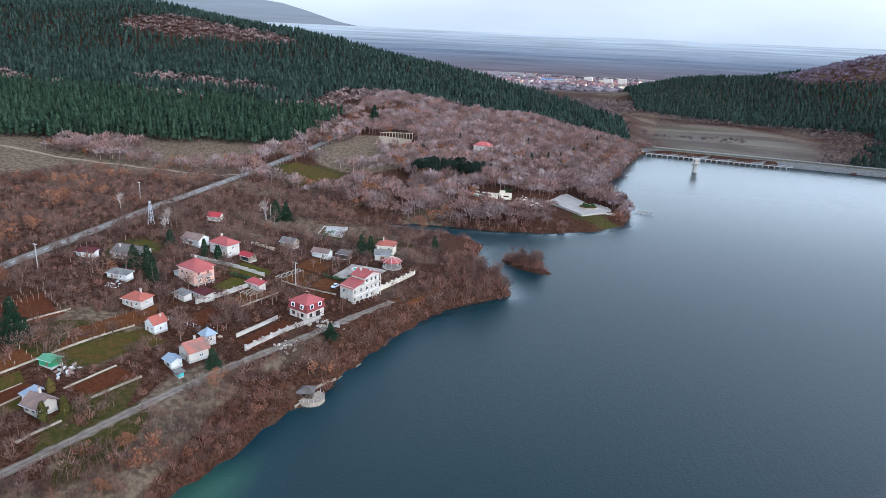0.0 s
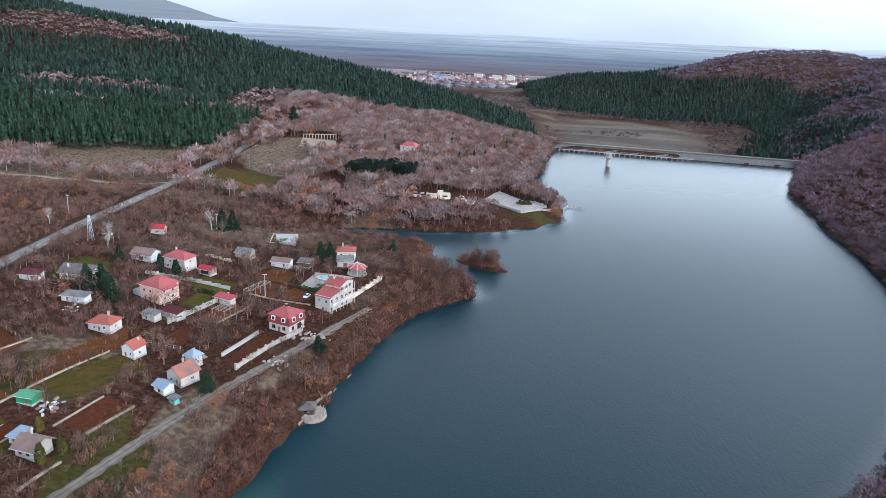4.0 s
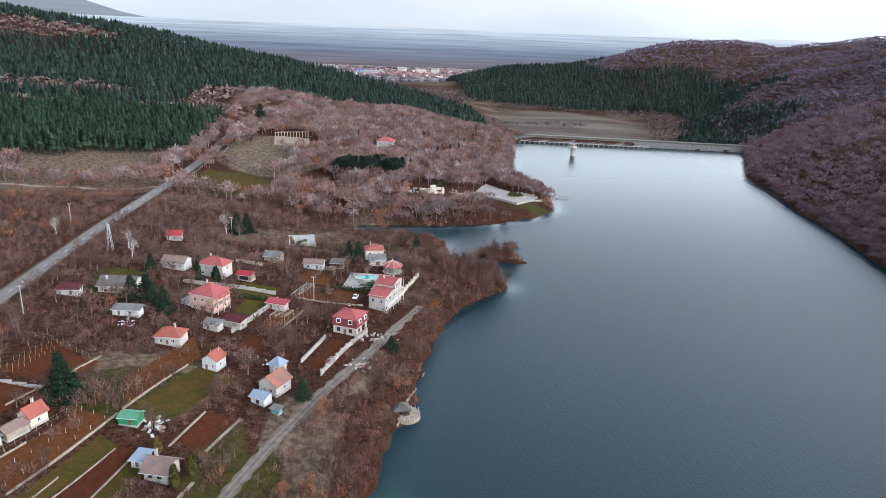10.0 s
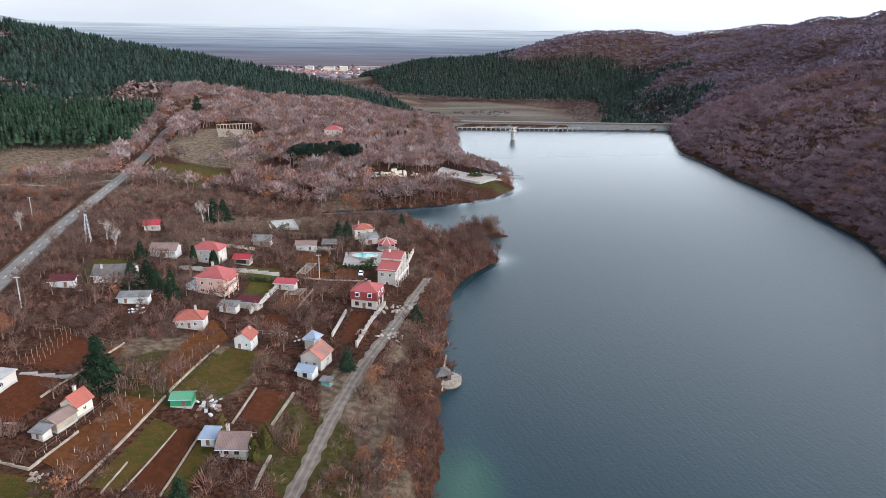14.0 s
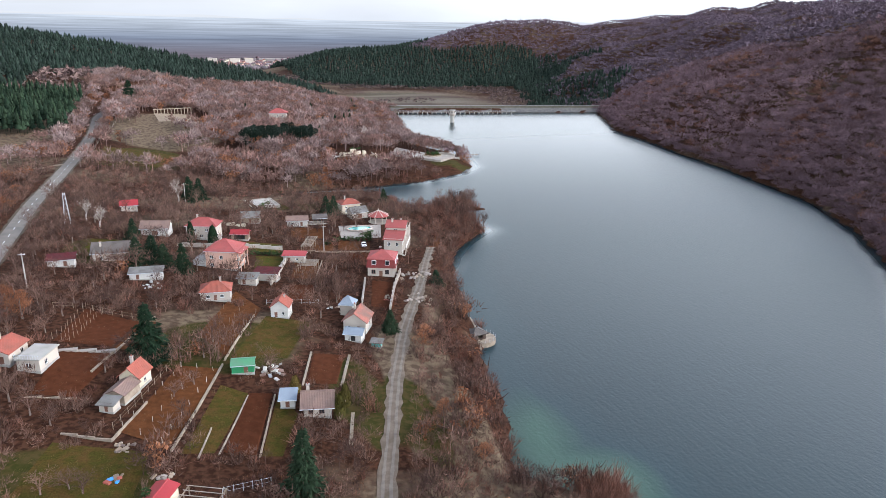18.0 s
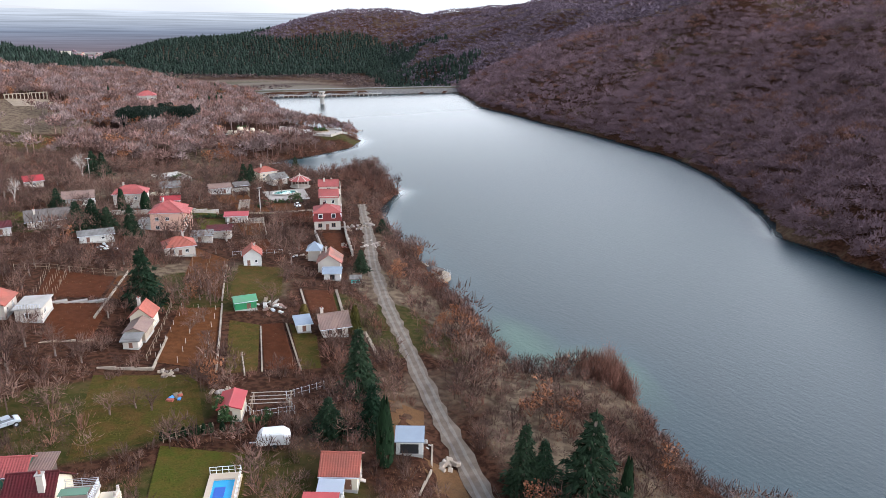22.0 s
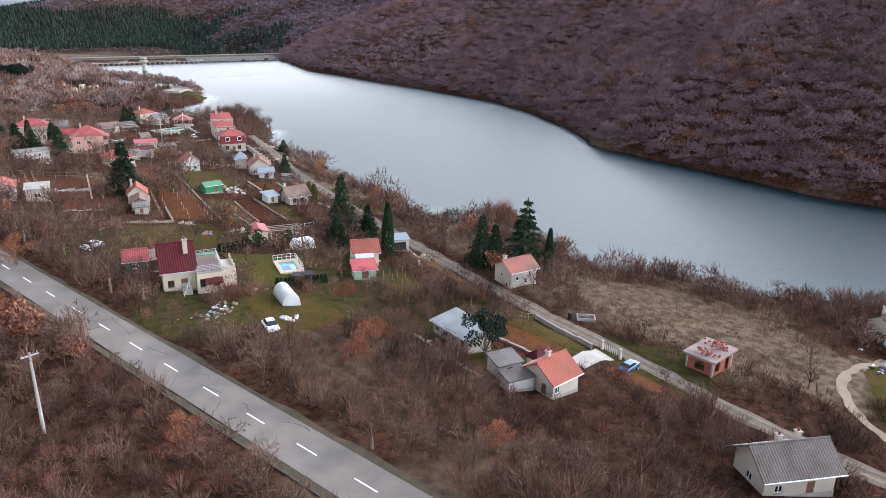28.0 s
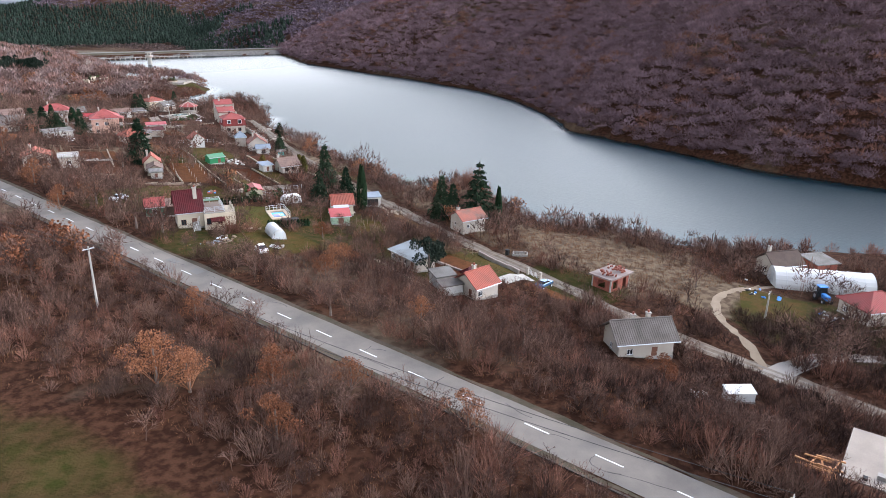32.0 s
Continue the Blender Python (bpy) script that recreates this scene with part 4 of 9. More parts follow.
def dome(seed, sides=7, tufts=9):
    """A far bare crown: a crumpled dome with twigs standing out of it, unit width and height."""
    r = random.Random(seed)
    V, F = [], []
    for ring, (rad, z) in enumerate(((0.40, 0.12), (0.52, 0.42), (0.36, 0.76))):
        for i in range(sides):
            a = (i + 0.5 * (ring % 2)) * 6.2832 / sides
            k = rad * r.uniform(0.75, 1.25)
            V.append(Vector((math.cos(a) * k, math.sin(a) * k, z + r.uniform(-0.08, 0.1))))
    V.append(Vector((r.gauss(0, 0.06), r.gauss(0, 0.06), 0.95)))
    for ring in range(2):
        for i in range(sides):
            a, b = ring * sides + i, ring * sides + (i + 1) % sides
            c, d = a + sides, b + sides
            F += [(a, b, d), (a, d, c)]
    F += [(2 * sides + i, 2 * sides + (i + 1) % sides, 3 * sides) for i in range(sides)]
    for i in range(tufts):
        a, b = r.uniform(0, 6.283), r.uniform(0.3, 1.3)
        d = Vector((math.cos(a) * math.cos(b) * 0.5, math.sin(a) * math.cos(b) * 0.5, 0.35 + 0.55 * math.sin(b)))
        side = Vector((r.gauss(0, 1), r.gauss(0, 1), r.gauss(0, 0.3))).normalized() * 0.06
        j = len(V)
        V += [d * 0.8 - side, d * 0.8 + side, d * r.uniform(1.1, 1.35)]
        F += [(j, j + 1, j + 2)]
    return np.array(V), np.array(F)


def spire(seed, tiers=3, sides=6, wide=0.2):
    """A far pine: ragged tiers on a bare stem, unit height."""
    r = random.Random(seed)
    V, F = [], []
    stem_tris(V, F, (0, 0, 0), (0, 0, 0.5), 0.014, 0.01)
    for t in range(tiers):
        z0, z1 = 0.3 + 0.62 * t / tiers, 0.3 + 0.62 * (t + 1.45) / tiers
        w = wide * (1 - 0.72 * t / tiers)
        j = len(V)
        for i in range(sides):
            a = i * 6.2832 / sides + r.uniform(-0.3, 0.3)
            k = w * r.uniform(0.65, 1.25)
            V.append(Vector((math.cos(a) * k, math.sin(a) * k, z0 + r.uniform(-0.05, 0.05))))
        V.append(Vector((r.gauss(0, 0.015), r.gauss(0, 0.015), min(z1, 1.0))))
        F += [(j + i, j + (i + 1) % sides, j + sides) for i in range(sides)]
    return np.array(V), np.array(F)


def conifer(seed, n=900, wide=0.5, droop=0.25, low=0.05, open_=0.0, whorls=13):
    """A near fir: drooping sprays of needles along ragged whorls of boughs, unit height. open_: how far the boughs stand apart."""
    r = random.Random(seed)
    V, F = [], []
    boughs = []
    for k in range(whorls):
        f = (k + r.uniform(-0.3, 0.3)) / whorls
        for i in range(9):
            boughs.append((low + (0.96 - low) * max(0, f), i * 0.698 + k * 0.41 + r.uniform(-0.3, 0.3), wide * ((1 - max(0, f)) ** 0.9 + 0.02) * r.uniform(0.62, 1.12)))
    for i in range(n):
        z, a, m = boughs[int(r.random() ** 1.35 * len(boughs))]
        t = r.uniform(0.25, 1.0)
        a += r.gauss(0, 0.16 * (1 - 0.6 * open_)) / max(t, 0.4)
        d = Vector((math.cos(a), math.sin(a), 0))
        p = d * m * t * 0.9 + Vector((0, 0, z + 0.03 - droop * m * t * t + r.gauss(0, 0.018 * (1 - open_))))
        way = (d + Vector((r.gauss(0, 0.45), r.gauss(0, 0.45), -0.35 + r.gauss(0, 0.25)))).normalized()
        side = way.cross(Vector((r.gauss(0, 0.5), r.gauss(0, 0.5), 1))).normalized() * r.uniform(0.014, 0.03)
        q = p + way * r.uniform(0.06, 0.11) * (0.5 + m / wide)
        j = len(V)
        V += [p - side, p + side, q]
        F.append((j, j + 1, j + 2))
    for k in range(6):
        a = k * 1.047
        V += [Vector((math.cos(a) * 0.03, math.sin(a) * 0.03, 0.88)), Vector((math.cos(a + 1) * 0.03, math.sin(a + 1) * 0.03, 0.88)), Vector((0, 0, 1.0))]
        F.append((len(V) - 3, len(V) - 2, len(V) - 1))
    return np.array(V), np.array(F)


def column(seed, n=260, wide=0.075):
    """A clipped, narrow cypress: short upright sprays packed on a spindle."""
    r = random.Random(seed)
    V, F = [], []
    for i in range(n):
        z = r.uniform(0.02, 0.9)
        w = wide * min(1, (z + 0.06) * 5) * (1 - max(0, z - 0.45) / 0.62) ** 0.8
        a = r.uniform(0, 6.283)
        p = Vector((math.cos(a) * w, math.sin(a) * w, z))
        side = Vector((-math.sin(a), math.cos(a), 0)) * r.uniform(0.012, 0.024) * wide * 11
        up = Vector((math.cos(a) * 0.008, math.sin(a) * 0.008, r.uniform(0.06, 0.13)))
        j = len(V)
        V += [p - side - up * 0.3, p + side - up * 0.3, p + up]
        F += [(j, j + 1, j + 2)]
    return np.array(V), np.array(F)


def scatter(name, protos, places, sizes, material, label, category, seed=1, squash=1.0):
    """Many trees in one mesh: places (n, 2), sizes (n, 2) as width and height."""
    r = np.random.RandomState(seed)
    n = len(places)
    if n == 0:
        return None
    which, turn, tone = r.randint(0, len(protos), n), r.uniform(0, 6.283, n), r.uniform(0, 1, n)
    z = ground(places[:, 0], places[:, 1]) - 0.1
    VV, FF, TT, base = [], [], [], 0
    for k, (V, F) in enumerate(protos):
        s = np.nonzero(which == k)[0]
        if not len(s):
            continue
        c, d = np.cos(turn[s])[:, None], np.sin(turn[s])[:, None]
        w, h = sizes[s, 0][:, None], sizes[s, 1][:, None]
        x, y = (V[:, 0] * c - V[:, 1] * d) * w + places[s, 0][:, None], (V[:, 0] * d + V[:, 1] * c) * w + places[s, 1][:, None]
        VV.append(np.stack([x, y, V[:, 2] * h + z[s][:, None]], -1).reshape(-1, 3))
        FF.append((F[None] + (np.arange(len(s)) * len(V))[:, None, None] + base).reshape(-1, 3))
        TT.append(np.repeat(tone[s], len(V)))
        base += len(s) * len(V)
    ob = big_mesh(name, np.concatenate(VV), np.concatenate(FF), material, np.concatenate(TT))
    return tagged(ob, label, category, kind="stuff")


def jittered(x0, x1, y0, y1, step, seed):
    r = np.random.RandomState(seed)
    X, Y = np.meshgrid(np.arange(x0, x1, step), np.arange(y0, y1, step), indexing="ij")
    return np.c_[X.ravel(), Y.ravel()] + r.uniform(-0.5, 0.5, (X.size, 2)) * step


def shrub_dome(seed, stems=34, twigs=4, width=0.006, round_=0.55):
    """A leafless shrub: many thin stems fanning from the root into a lobed dome, each forking into twigs near its tip."""
    r = random.Random(seed)
    V, F = [], []
    bulge = [(r.uniform(0, 6.283), r.uniform(0.15, 0.45)) for _ in range(3)]

    def sliver(p, q, w):
        side = (q - p).cross(Vector((r.gauss(0, 1), r.gauss(0, 1), r.gauss(0, 1)))).normalized() * w
        j = len(V)
        V.extend([p - side, p + side, q])
        F.append((j, j + 1, j + 2))

    for i in range(stems):
        a, b = r.uniform(0, 6.283), math.asin(r.uniform(0.12, 1.0))
        k = 0.72 + sum(m * max(0, math.cos(a - c)) ** 2 for c, m in bulge) * math.cos(b) + r.gauss(0, 0.07)
        tip = Vector((math.cos(a) * math.cos(b) * round_ * k, math.sin(a) * math.cos(b) * round_ * k, math.sin(b) * (0.85 + 0.15 * k)))
        root = Vector((tip.x * 0.28 + r.gauss(0, 0.05), tip.y * 0.28 + r.gauss(0, 0.05), -0.03))
        mid = root.lerp(tip, 0.8) + Vector((0, 0, 0.05))
        sliver(root, mid, width * 1.5)
        for k in range(twigs):
            p = root.lerp(mid, r.uniform(0.4, 0.95))
            sliver(p, p + (tip - root) * r.uniform(0.25, 0.5) + Vector((r.gauss(0, 0.09), r.gauss(0, 0.09), r.gauss(0.04, 0.06))), width)
    return np.array(V), np.array(F)


def branchy(seed, forks=(6, 4, 4, 2), spread=0.42, trunk=0.018, fine=0.004):
    """A leafless tree that forks from trunk to limbs, boughs and twigs, unit height."""
    r = random.Random(seed)
    V, F = [], []

    def grow(p, d, length, rad, level):
        q = p + d * length
        if level < 2:
            stem_tris(V, F, p, q, rad, rad * 0.55)
        else:
            side = d.cross(Vector((r.gauss(0, 1), r.gauss(0, 1), r.gauss(0, 1)))).normalized() * max(rad, fine)
            j = len(V)
            V.extend([p - side, p + side, q])
            F.append((j, j + 1, j + 2))
        if level == len(forks):
            return
        turn = r.uniform(0, 6.283)
        out = d.orthogonal().normalized()
        other = d.cross(out)
        for i in range(forks[level]):
            turn += 2.4
            tilt = r.uniform(0.4, 0.95) if level else r.uniform(0.35, 0.8)
            way = (d * math.cos(tilt) + (out * math.cos(turn) + other * math.sin(turn)) * math.sin(tilt) + Vector((0, 0, 0.12))).normalized()
            grow(p + d * length * r.uniform(0.45, 1.0), way, length * r.uniform(0.5, 0.78), rad * 0.45, level + 1)

    grow(Vector((0, 0, -0.02)), Vector((r.gauss(0, 0.06), r.gauss(0, 0.06), 1)).normalized(), 0.4, trunk, 0)
    V = np.array(V)
    V[:, 2] /= V[:, 2].max()
    V[:, :2] *= spread / np.percentile(np.hypot(V[:, 0], V[:, 1]), 96)
    return V, np.array(F)


def tuft_tree(seed, n=100, length=0.2, width=0.028, lobes=6, trunk=0.02, wide=0.5):
    """A bare crown seen from afar: sprays of twigs standing out of several rounded boughs, unit height."""
    r = random.Random(seed)
    V, F = [], []
    if trunk:
        stem_tris(V, F, (0, 0, 0), (0, 0, 0.55), trunk, trunk * 0.5)
    boughs = []
    for i in range(lobes):
        a, k = i * 2.4 + r.uniform(-0.4, 0.4), wide * (0.52 if i else 0.05) * r.uniform(0.7, 1.1)
        boughs.append((Vector((math.cos(a) * k, math.sin(a) * k, r.uniform(0.42, 0.62) if i else 0.66)), r.uniform(0.2, 0.29)))
    for i in range(n):
        c, k = boughs[i % lobes]
        a, b = r.uniform(0, 6.283), math.asin(r.uniform(-0.35, 1.0))
        d = Vector((math.cos(a) * math.cos(b), math.sin(a) * math.cos(b), math.sin(b)))
        p = c + d * k * r.uniform(0.35, 0.9)
        way = (d + Vector((r.gauss(0, 0.3), r.gauss(0, 0.3), 0.55 + r.gauss(0, 0.25)))).normalized()
        side = way.cross(Vector((r.gauss(0, 1), r.gauss(0, 1), r.gauss(0, 1)))).normalized() * width * r.uniform(0.6, 1.4)
        j = len(V)
        V += [p - side, p + side, p + way * length * r.uniform(0.6, 1.3)]
        F.append((j, j + 1, j + 2))
    return np.array(V), np.array(F)


FINE_SHRUBS = [shrub_dome(70 + s, 40, 5, 0.0066) for s in range(7)]
SHRUBS = [shrub_dome(s, 25, 3, 0.0115) for s in range(7)]
TUSSOCKS = [strokes(170 + s, 18, 0.02, 0.6) for s in range(5)]
FINE_TREES = [branchy(80 + s, (6, 4, 4, 2), 0.4, 0.013, 0.0045) for s in range(5)]
SMALL_TREES = [tuft_tree(20 + s, 68, 0.22, 0.0135, 6, 0.014, 0.46) for s in range(7)]
TREES = [tuft_tree(40 + s, 112, 0.17, 0.026) for s in range(7)]
HILL_TREES = [tuft_tree(90 + s, 34, 0.2, 0.055, 6, 0) for s in range(7)]
BANK_TREES = [tuft_tree(130 + s, 120, 0.15, 0.02, 7, 0) for s in range(6)]
FAR_TREES = [tuft_tree(190 + s, 12, 0.3, 0.12, 4, 0) for s in range(7)]
DOMES = [dome(s) for s in range(6)]
SPIRES = [spire(s) for s in range(5)]
RIDGE_SPIRES = [spire(20 + s, 2, 5, 0.21) for s in range(6)]
OAKS = [leafy(s, 170, 0.4, 0.042, 0.15) for s in range(4)]
PLOTS = []     # the same for garden plots
OPEN = []      # (x, y, half width, half depth, turn): ground that stays free of wild growth


WEEDS = {True: [], False: []}


def free(P, margin=0.0, places=None):
    ok = np.ones(len(P), bool)
    for x, y, a, b, turn in OPEN if places is None else places:
        c, s = math.cos(radians(turn)), math.sin(radians(turn))
        u, v = (P[:, 0] - x) * c + (P[:, 1] - y) * s, -(P[:, 0] - x) * s + (P[:, 1] - y) * c
        ok &= (np.abs(u) > a + margin) | (np.abs(v) > b + margin)
    return ok


def wild():
    """The wild growth, placed once everything else stands."""
    def sizes(n, low, high, slim, seed):
        r = np.random.RandomState(seed)
        h = r.uniform(low, high, n) * r.uniform(0.85, 1.15, n)
        return np.c_[h * slim * r.uniform(0.85, 1.2, n), h]

    def common(P):
        dry = ~inside(LAKE, P[:, 0], P[:, 1]) & (ground(P[:, 0], P[:, 1]) > 0.25)
        d_road, d_lane = chain_distance(ROAD, P[:, 0], P[:, 1])[0], chain_distance(LANE, P[:, 0], P[:, 1])[0]
        d_fork = np.minimum(chain_distance(TRACK, P[:, 0], P[:, 1])[0], chain_distance([(-128, 326), (-180, 318), (-300, 330)], P[:, 0], P[:, 1])[0])
        return dry & (d_road > 4.4) & (d_lane > 3.2) & (d_fork > 2.6) & free(P)

    # thickets on the village side: clumps of shrubs and young trees with open reddish grass between them
    P = jittered(-205, 80, -62, 330, 1.7, 3)
    P = P[(P[:, 0] > -190) | (P[:, 1] > 60)]
    P = P[common(P)]
    P = P[~((P[:, 1] < 95) & (P[:, 0] > -20))]
    P = P[~((P[:, 1] > 262) & (P[:, 0] > -60) & (chain_distance(LEFT_SHORE, P[:, 0], P[:, 1])[0] < 14))]
    x, y = P[:, 0], P[:, 1]
    dens = np.clip(0.72 + 0.5 * ripple(x, y, 24, 61) + 0.25 * ripple(x, y, 9, 64), 0.08, 0.97)
    lane_d, _, lane_side = chain_distance(LANE, x, y)
    bank = (lane_side < 0) & (y < 245)
    dens = np.where(bank, 0.86 + 0.35 * ripple(x, y, 15, 62), dens)
    meadow = np.maximum.reduce([oval(x, y, *o) for o in ((-59, 29, 13, 17), (-62, 6, 10, 14), (-60, 266, 30, 9), (-168, 14, 15, 34), (-200, 330, 30, 22), (-112, 62, 12, 6))])
    verge = (x < -133) & (x > -147)
    dens = np.where(verge, dens + 0.4, dens)
    dens = np.where((x < -150) & (y < 60), dens + 0.05, dens)
    slope = (y < 62) & (x > -127) & (lane_side > 0)
    dens = np.where(slope, dens + 0.22, dens)
    dens = np.where((x < -116) & (x > -128) & (y > 55) & (y < 130), dens + 0.3, dens)
    plots = ramp(-124, -116, x) * ramp(98, 112, y) * ramp(262, 245, y) * (lane_side > 0)
    dens = dens * (1 - 0.1 * plots) - np.where((x > -75) & (y > 100), 0.5, 1.2) * meadow
    r = np.random.RandomState(9)
    P = P[r.uniform(0, 1, len(P)) < dens]
    close = (P[:, 1] < 72) & (P[:, 0] < -78)
    kind = r.uniform(0, 1, len(P)) + 0.18 * ripple(P[:, 0], P[:, 1], 34, 63)
    kind = np.where(close, kind - 0.1, kind)
    red = r.uniform(0, 1, len(P)) + 0.3 * ripple(P[:, 0], P[:, 1], 50, 65) < 0.42
    big = 0.8 + 0.35 * ripple(P[:, 0], P[:, 1], 18, 66)
    bank = (chain_distance(LANE, P[:, 0], P[:, 1])[2] < 0) & (P[:, 1] < 245)
    red |= bank & (r.uniform(0, 1, len(P)) < 0.15)
    for near in (True, False):
        S, T = (FINE_SHRUBS, FINE_TREES) if near else (SHRUBS, SMALL_TREES)
        k = 0 if near else 50
        here = close == near
        for use, protos, low, high, slim, m, label, what, seed in (
                ((kind < 0.55) & ~red, S, 1.7, 3.9, 1.15, M_TWIG, "leafless grey-brown thicket of shrubs", "shrubs", 11),
                ((kind < 0.55) & red, S, 1.3, 3.2, 1.2, M_TWIG_RED, "leafless reddish thicket of shrubs", "shrubs", 12),
                ((kind >= 0.55) & (kind < 0.95), T, 2.6, 4.8, 1.0, M_TWIG, "leafless young trees with mauve-brown twigs", "trees", 13),
                (kind >= 0.95, T, 4.8, 7.6, 0.95, M_TWIG, "taller leafless trees among the scrub", "trees", 14)):
            q = P[here & use]
            size = sizes(len(q), low, high, slim, seed) * np.clip(big[here & use], 0.55, 1.25)[:, None]
            scatter("thicket" if what == "shrubs" else "bare_trees", protos, q, size, m, label, what, seed + k)
    q = jittered(-124, -58, -60, 4, 1.6, 97)
    q = q[common(q) & (np.random.RandomState(8).uniform(0, 1, len(q)) < 0.8)]
    scatter("bramble", SHRUBS, q, sizes(len(q), 1.0, 2.4, 1.5, 98), tree_mat("bramble_stems", (0.028, 0.017, 0.014), (0.085, 0.05, 0.04)), "dark brown bramble thicket", "shrubs", 99)
    o = P[((kind > 0.97) & (P[:, 0] < -136)) | (bank & (kind > 1.0) & (P[:, 1] < 160) & (P[:, 1] > 55)) | ((kind > 1.12) & (P[:, 1] > 95))] + 1.0
    o = o[common(o)]
    scatter("dry_oak_scrub", OAKS, o, sizes(len(o), 3.0, 5.2, 1.0, 5), M_OAK, "young oaks holding dry orange-brown leaves", "trees", 15)
    Q = np.r_[jittered(-75, -33, -4, 62, 0.9, 91), jittered(-100, -20, 256, 276, 1.6, 92), jittered(-205, -134, 300, 400, 2.4, 93), jittered(-127, -62, -30, 100, 1.25, 94), jittered(-178, -133, -30, 80, 1.15, 96)]
    Q = Q[common(Q)]
    Q = Q[np.random.RandomState(4).uniform(0, 1, len(Q)) < 0.75 - 1.2 * oval(Q[:, 0], Q[:, 1], -170, 10, 17, 40)]
    scatter("dry_tussocks", TUSSOCKS, Q, sizes(len(Q), 0.35, 0.8, 1.8, 9), tree_mat("dry_grass_blades", (0.10, 0.045, 0.026), (0.21, 0.11, 0.06)), "dry russet grass tussocks on the slopes", "grass", 95)
    # weeds, stalks and tufts on the garden plots
    ours = [o[:2] for o in PLOTS]
    built = [o for o in OPEN if o[:2] not in ours]
    for k, (x, y, a, b, turn, grassy) in enumerate(PLOTS):
        if y > 260 or y < 20:
            continue
        n = int(a * b * 4 * (1.1 if grassy else 0.55))
        u, v = r.uniform(-a, a, n), r.uniform(-b, b, n)
        c, d = math.cos(radians(turn)), math.sin(radians(turn))
        WEEDS[grassy].append(np.c_[x + u * c - v * d, y + u * d + v * c])
    for grassy, label, m in ((True, "olive and straw-coloured grass tufts in the gardens", tree_mat("garden_grass_blades", (0.05, 0.045, 0.013), (0.13, 0.09, 0.035))),
                             (False, "dry stalks and weeds on the tilled beds", tree_mat("dry_stalks", (0.06, 0.032, 0.02), (0.17, 0.105, 0.06)))):
        q = np.concatenate(WEEDS[grassy])
        q = q[free(q, 0.0, built)]
        scatter("garden_weeds", TUSSOCKS, q, sizes(len(q), 0.2, 0.55, 1.8, 70), m, label, "weeds", 71)
    # the oak wood beyond the inlet and up to the dam
    P = jittered(-240, 100, 322, 640, 4.3, 5)
    P = P[common(P)]
    lawn = np.maximum.reduce([oval(P[:, 0], P[:, 1], *o, 0.2) for o in ((-100, 352, 24, 26), (-84, 456, 22, 24), (-98, 405, 22, 30), (-62, 372, 16, 14), (-175, 400, 38, 75), (8, 362, 20, 14), (-25, 452, 9, 9), (42, 366, 25, 20))])
    pines = (P[:, 0] < -136) & (P[:, 1] > 392 + (-138 - P[:, 0]) * -0.42) & (P[:, 1] > 330)
    r = np.random.RandomState(10)
    P = P[(r.uniform(0, 1, len(P)) < 0.93 - lawn) & ~pines]
    pick = r.uniform(0, 1, len(P))
    red = pick < 0.45
    scatter("oak_wood", TREES, P[red], sizes(red.sum(), 6, 9.5, 1.05, 6), M_TWIG_ROSE, "leafless oak wood with reddish-brown twigs", "wood", 16)
    scatter("oak_wood", TREES, P[~red & (pick < 0.93)], sizes((~red & (pick < 0.93)).sum(), 6, 9.5, 1.05, 7), M_TWIG_WOOD, "leafless oak wood with grey-mauve twigs", "wood", 17)
    scatter("dry_oaks", OAKS, P[pick >= 0.93], sizes((pick >= 0.93).sum(), 6, 8.5, 1.0, 8), M_OAK, "oaks holding dry brown leaves in the wood", "wood", 18)
    # brush down to the waterline, the islet and the point
    r = np.random.RandomState(12)
    for k, (chain, back, step, hi, m) in enumerate(((LEFT_SHORE[1:], 7, 1.1, 3.4, M_TWIG_RED), (CAPE_SHORE, 6, 1.5, 4.5, M_TWIG_RED), (RIGHT_SHORE[:-1], 6.0, 0.6, 5.0, M_TWIG_FAR))):
        Q = []
        for (ax, ay), (bx, by) in zip(chain[:-1], chain[1:]):
            n_at = int(math.hypot(bx - ax, by - ay) / step) + 1
            q = r.uniform(0, 1, (n_at, 1)) * np.array([[bx - ax, by - ay]]) + np.array([[ax, ay]])
            Q.append(q + r.normal(0, back * 0.5, (n_at, 2)))
        Q = np.concatenate(Q)
        Q = Q[(ground(Q[:, 0], Q[:, 1]) > 0.02) & (ground(Q[:, 0], Q[:, 1]) < 7) & (Q[:, 1] > -70) & free(Q)]
        if k == 0:
            q = Q[Q[:, 1] < 135]
            scatter("shore_brush", FINE_SHRUBS, q, sizes(len(q), 1.6, 3.6, 1.1, 47), m, "leafless reddish brush along the waterline", "shrubs", 68)
            Q = Q[Q[:, 1] >= 135]
        scatter("shore_brush", BANK_TREES if k == 2 else SHRUBS, Q, sizes(len(Q), hi * 0.5, hi, 1.3, 40 + k), m, "leafless reddish brush along the waterline", "shrubs", 60 + k)
    Q = np.c_[r.normal(-26, 3.4, 120), r.normal(84.5, 3.4, 120)]
    Q = Q[ground(Q[:, 0], Q[:, 1]) > 0.2]
    scatter("cape_brush", FINE_SHRUBS, Q, sizes(len(Q), 2.6, 5.0, 0.7, 44), M_TWIG_RED, "tall reddish leafless brush on the little cape", "shrubs", 65)
    Q = np.c_[r.normal(24, 7.5, 160), r.normal(275, 4.5, 160)]
    Q = np.r_[Q, np.c_[r.normal(12, 6, 150), r.normal(240, 9, 150)]]
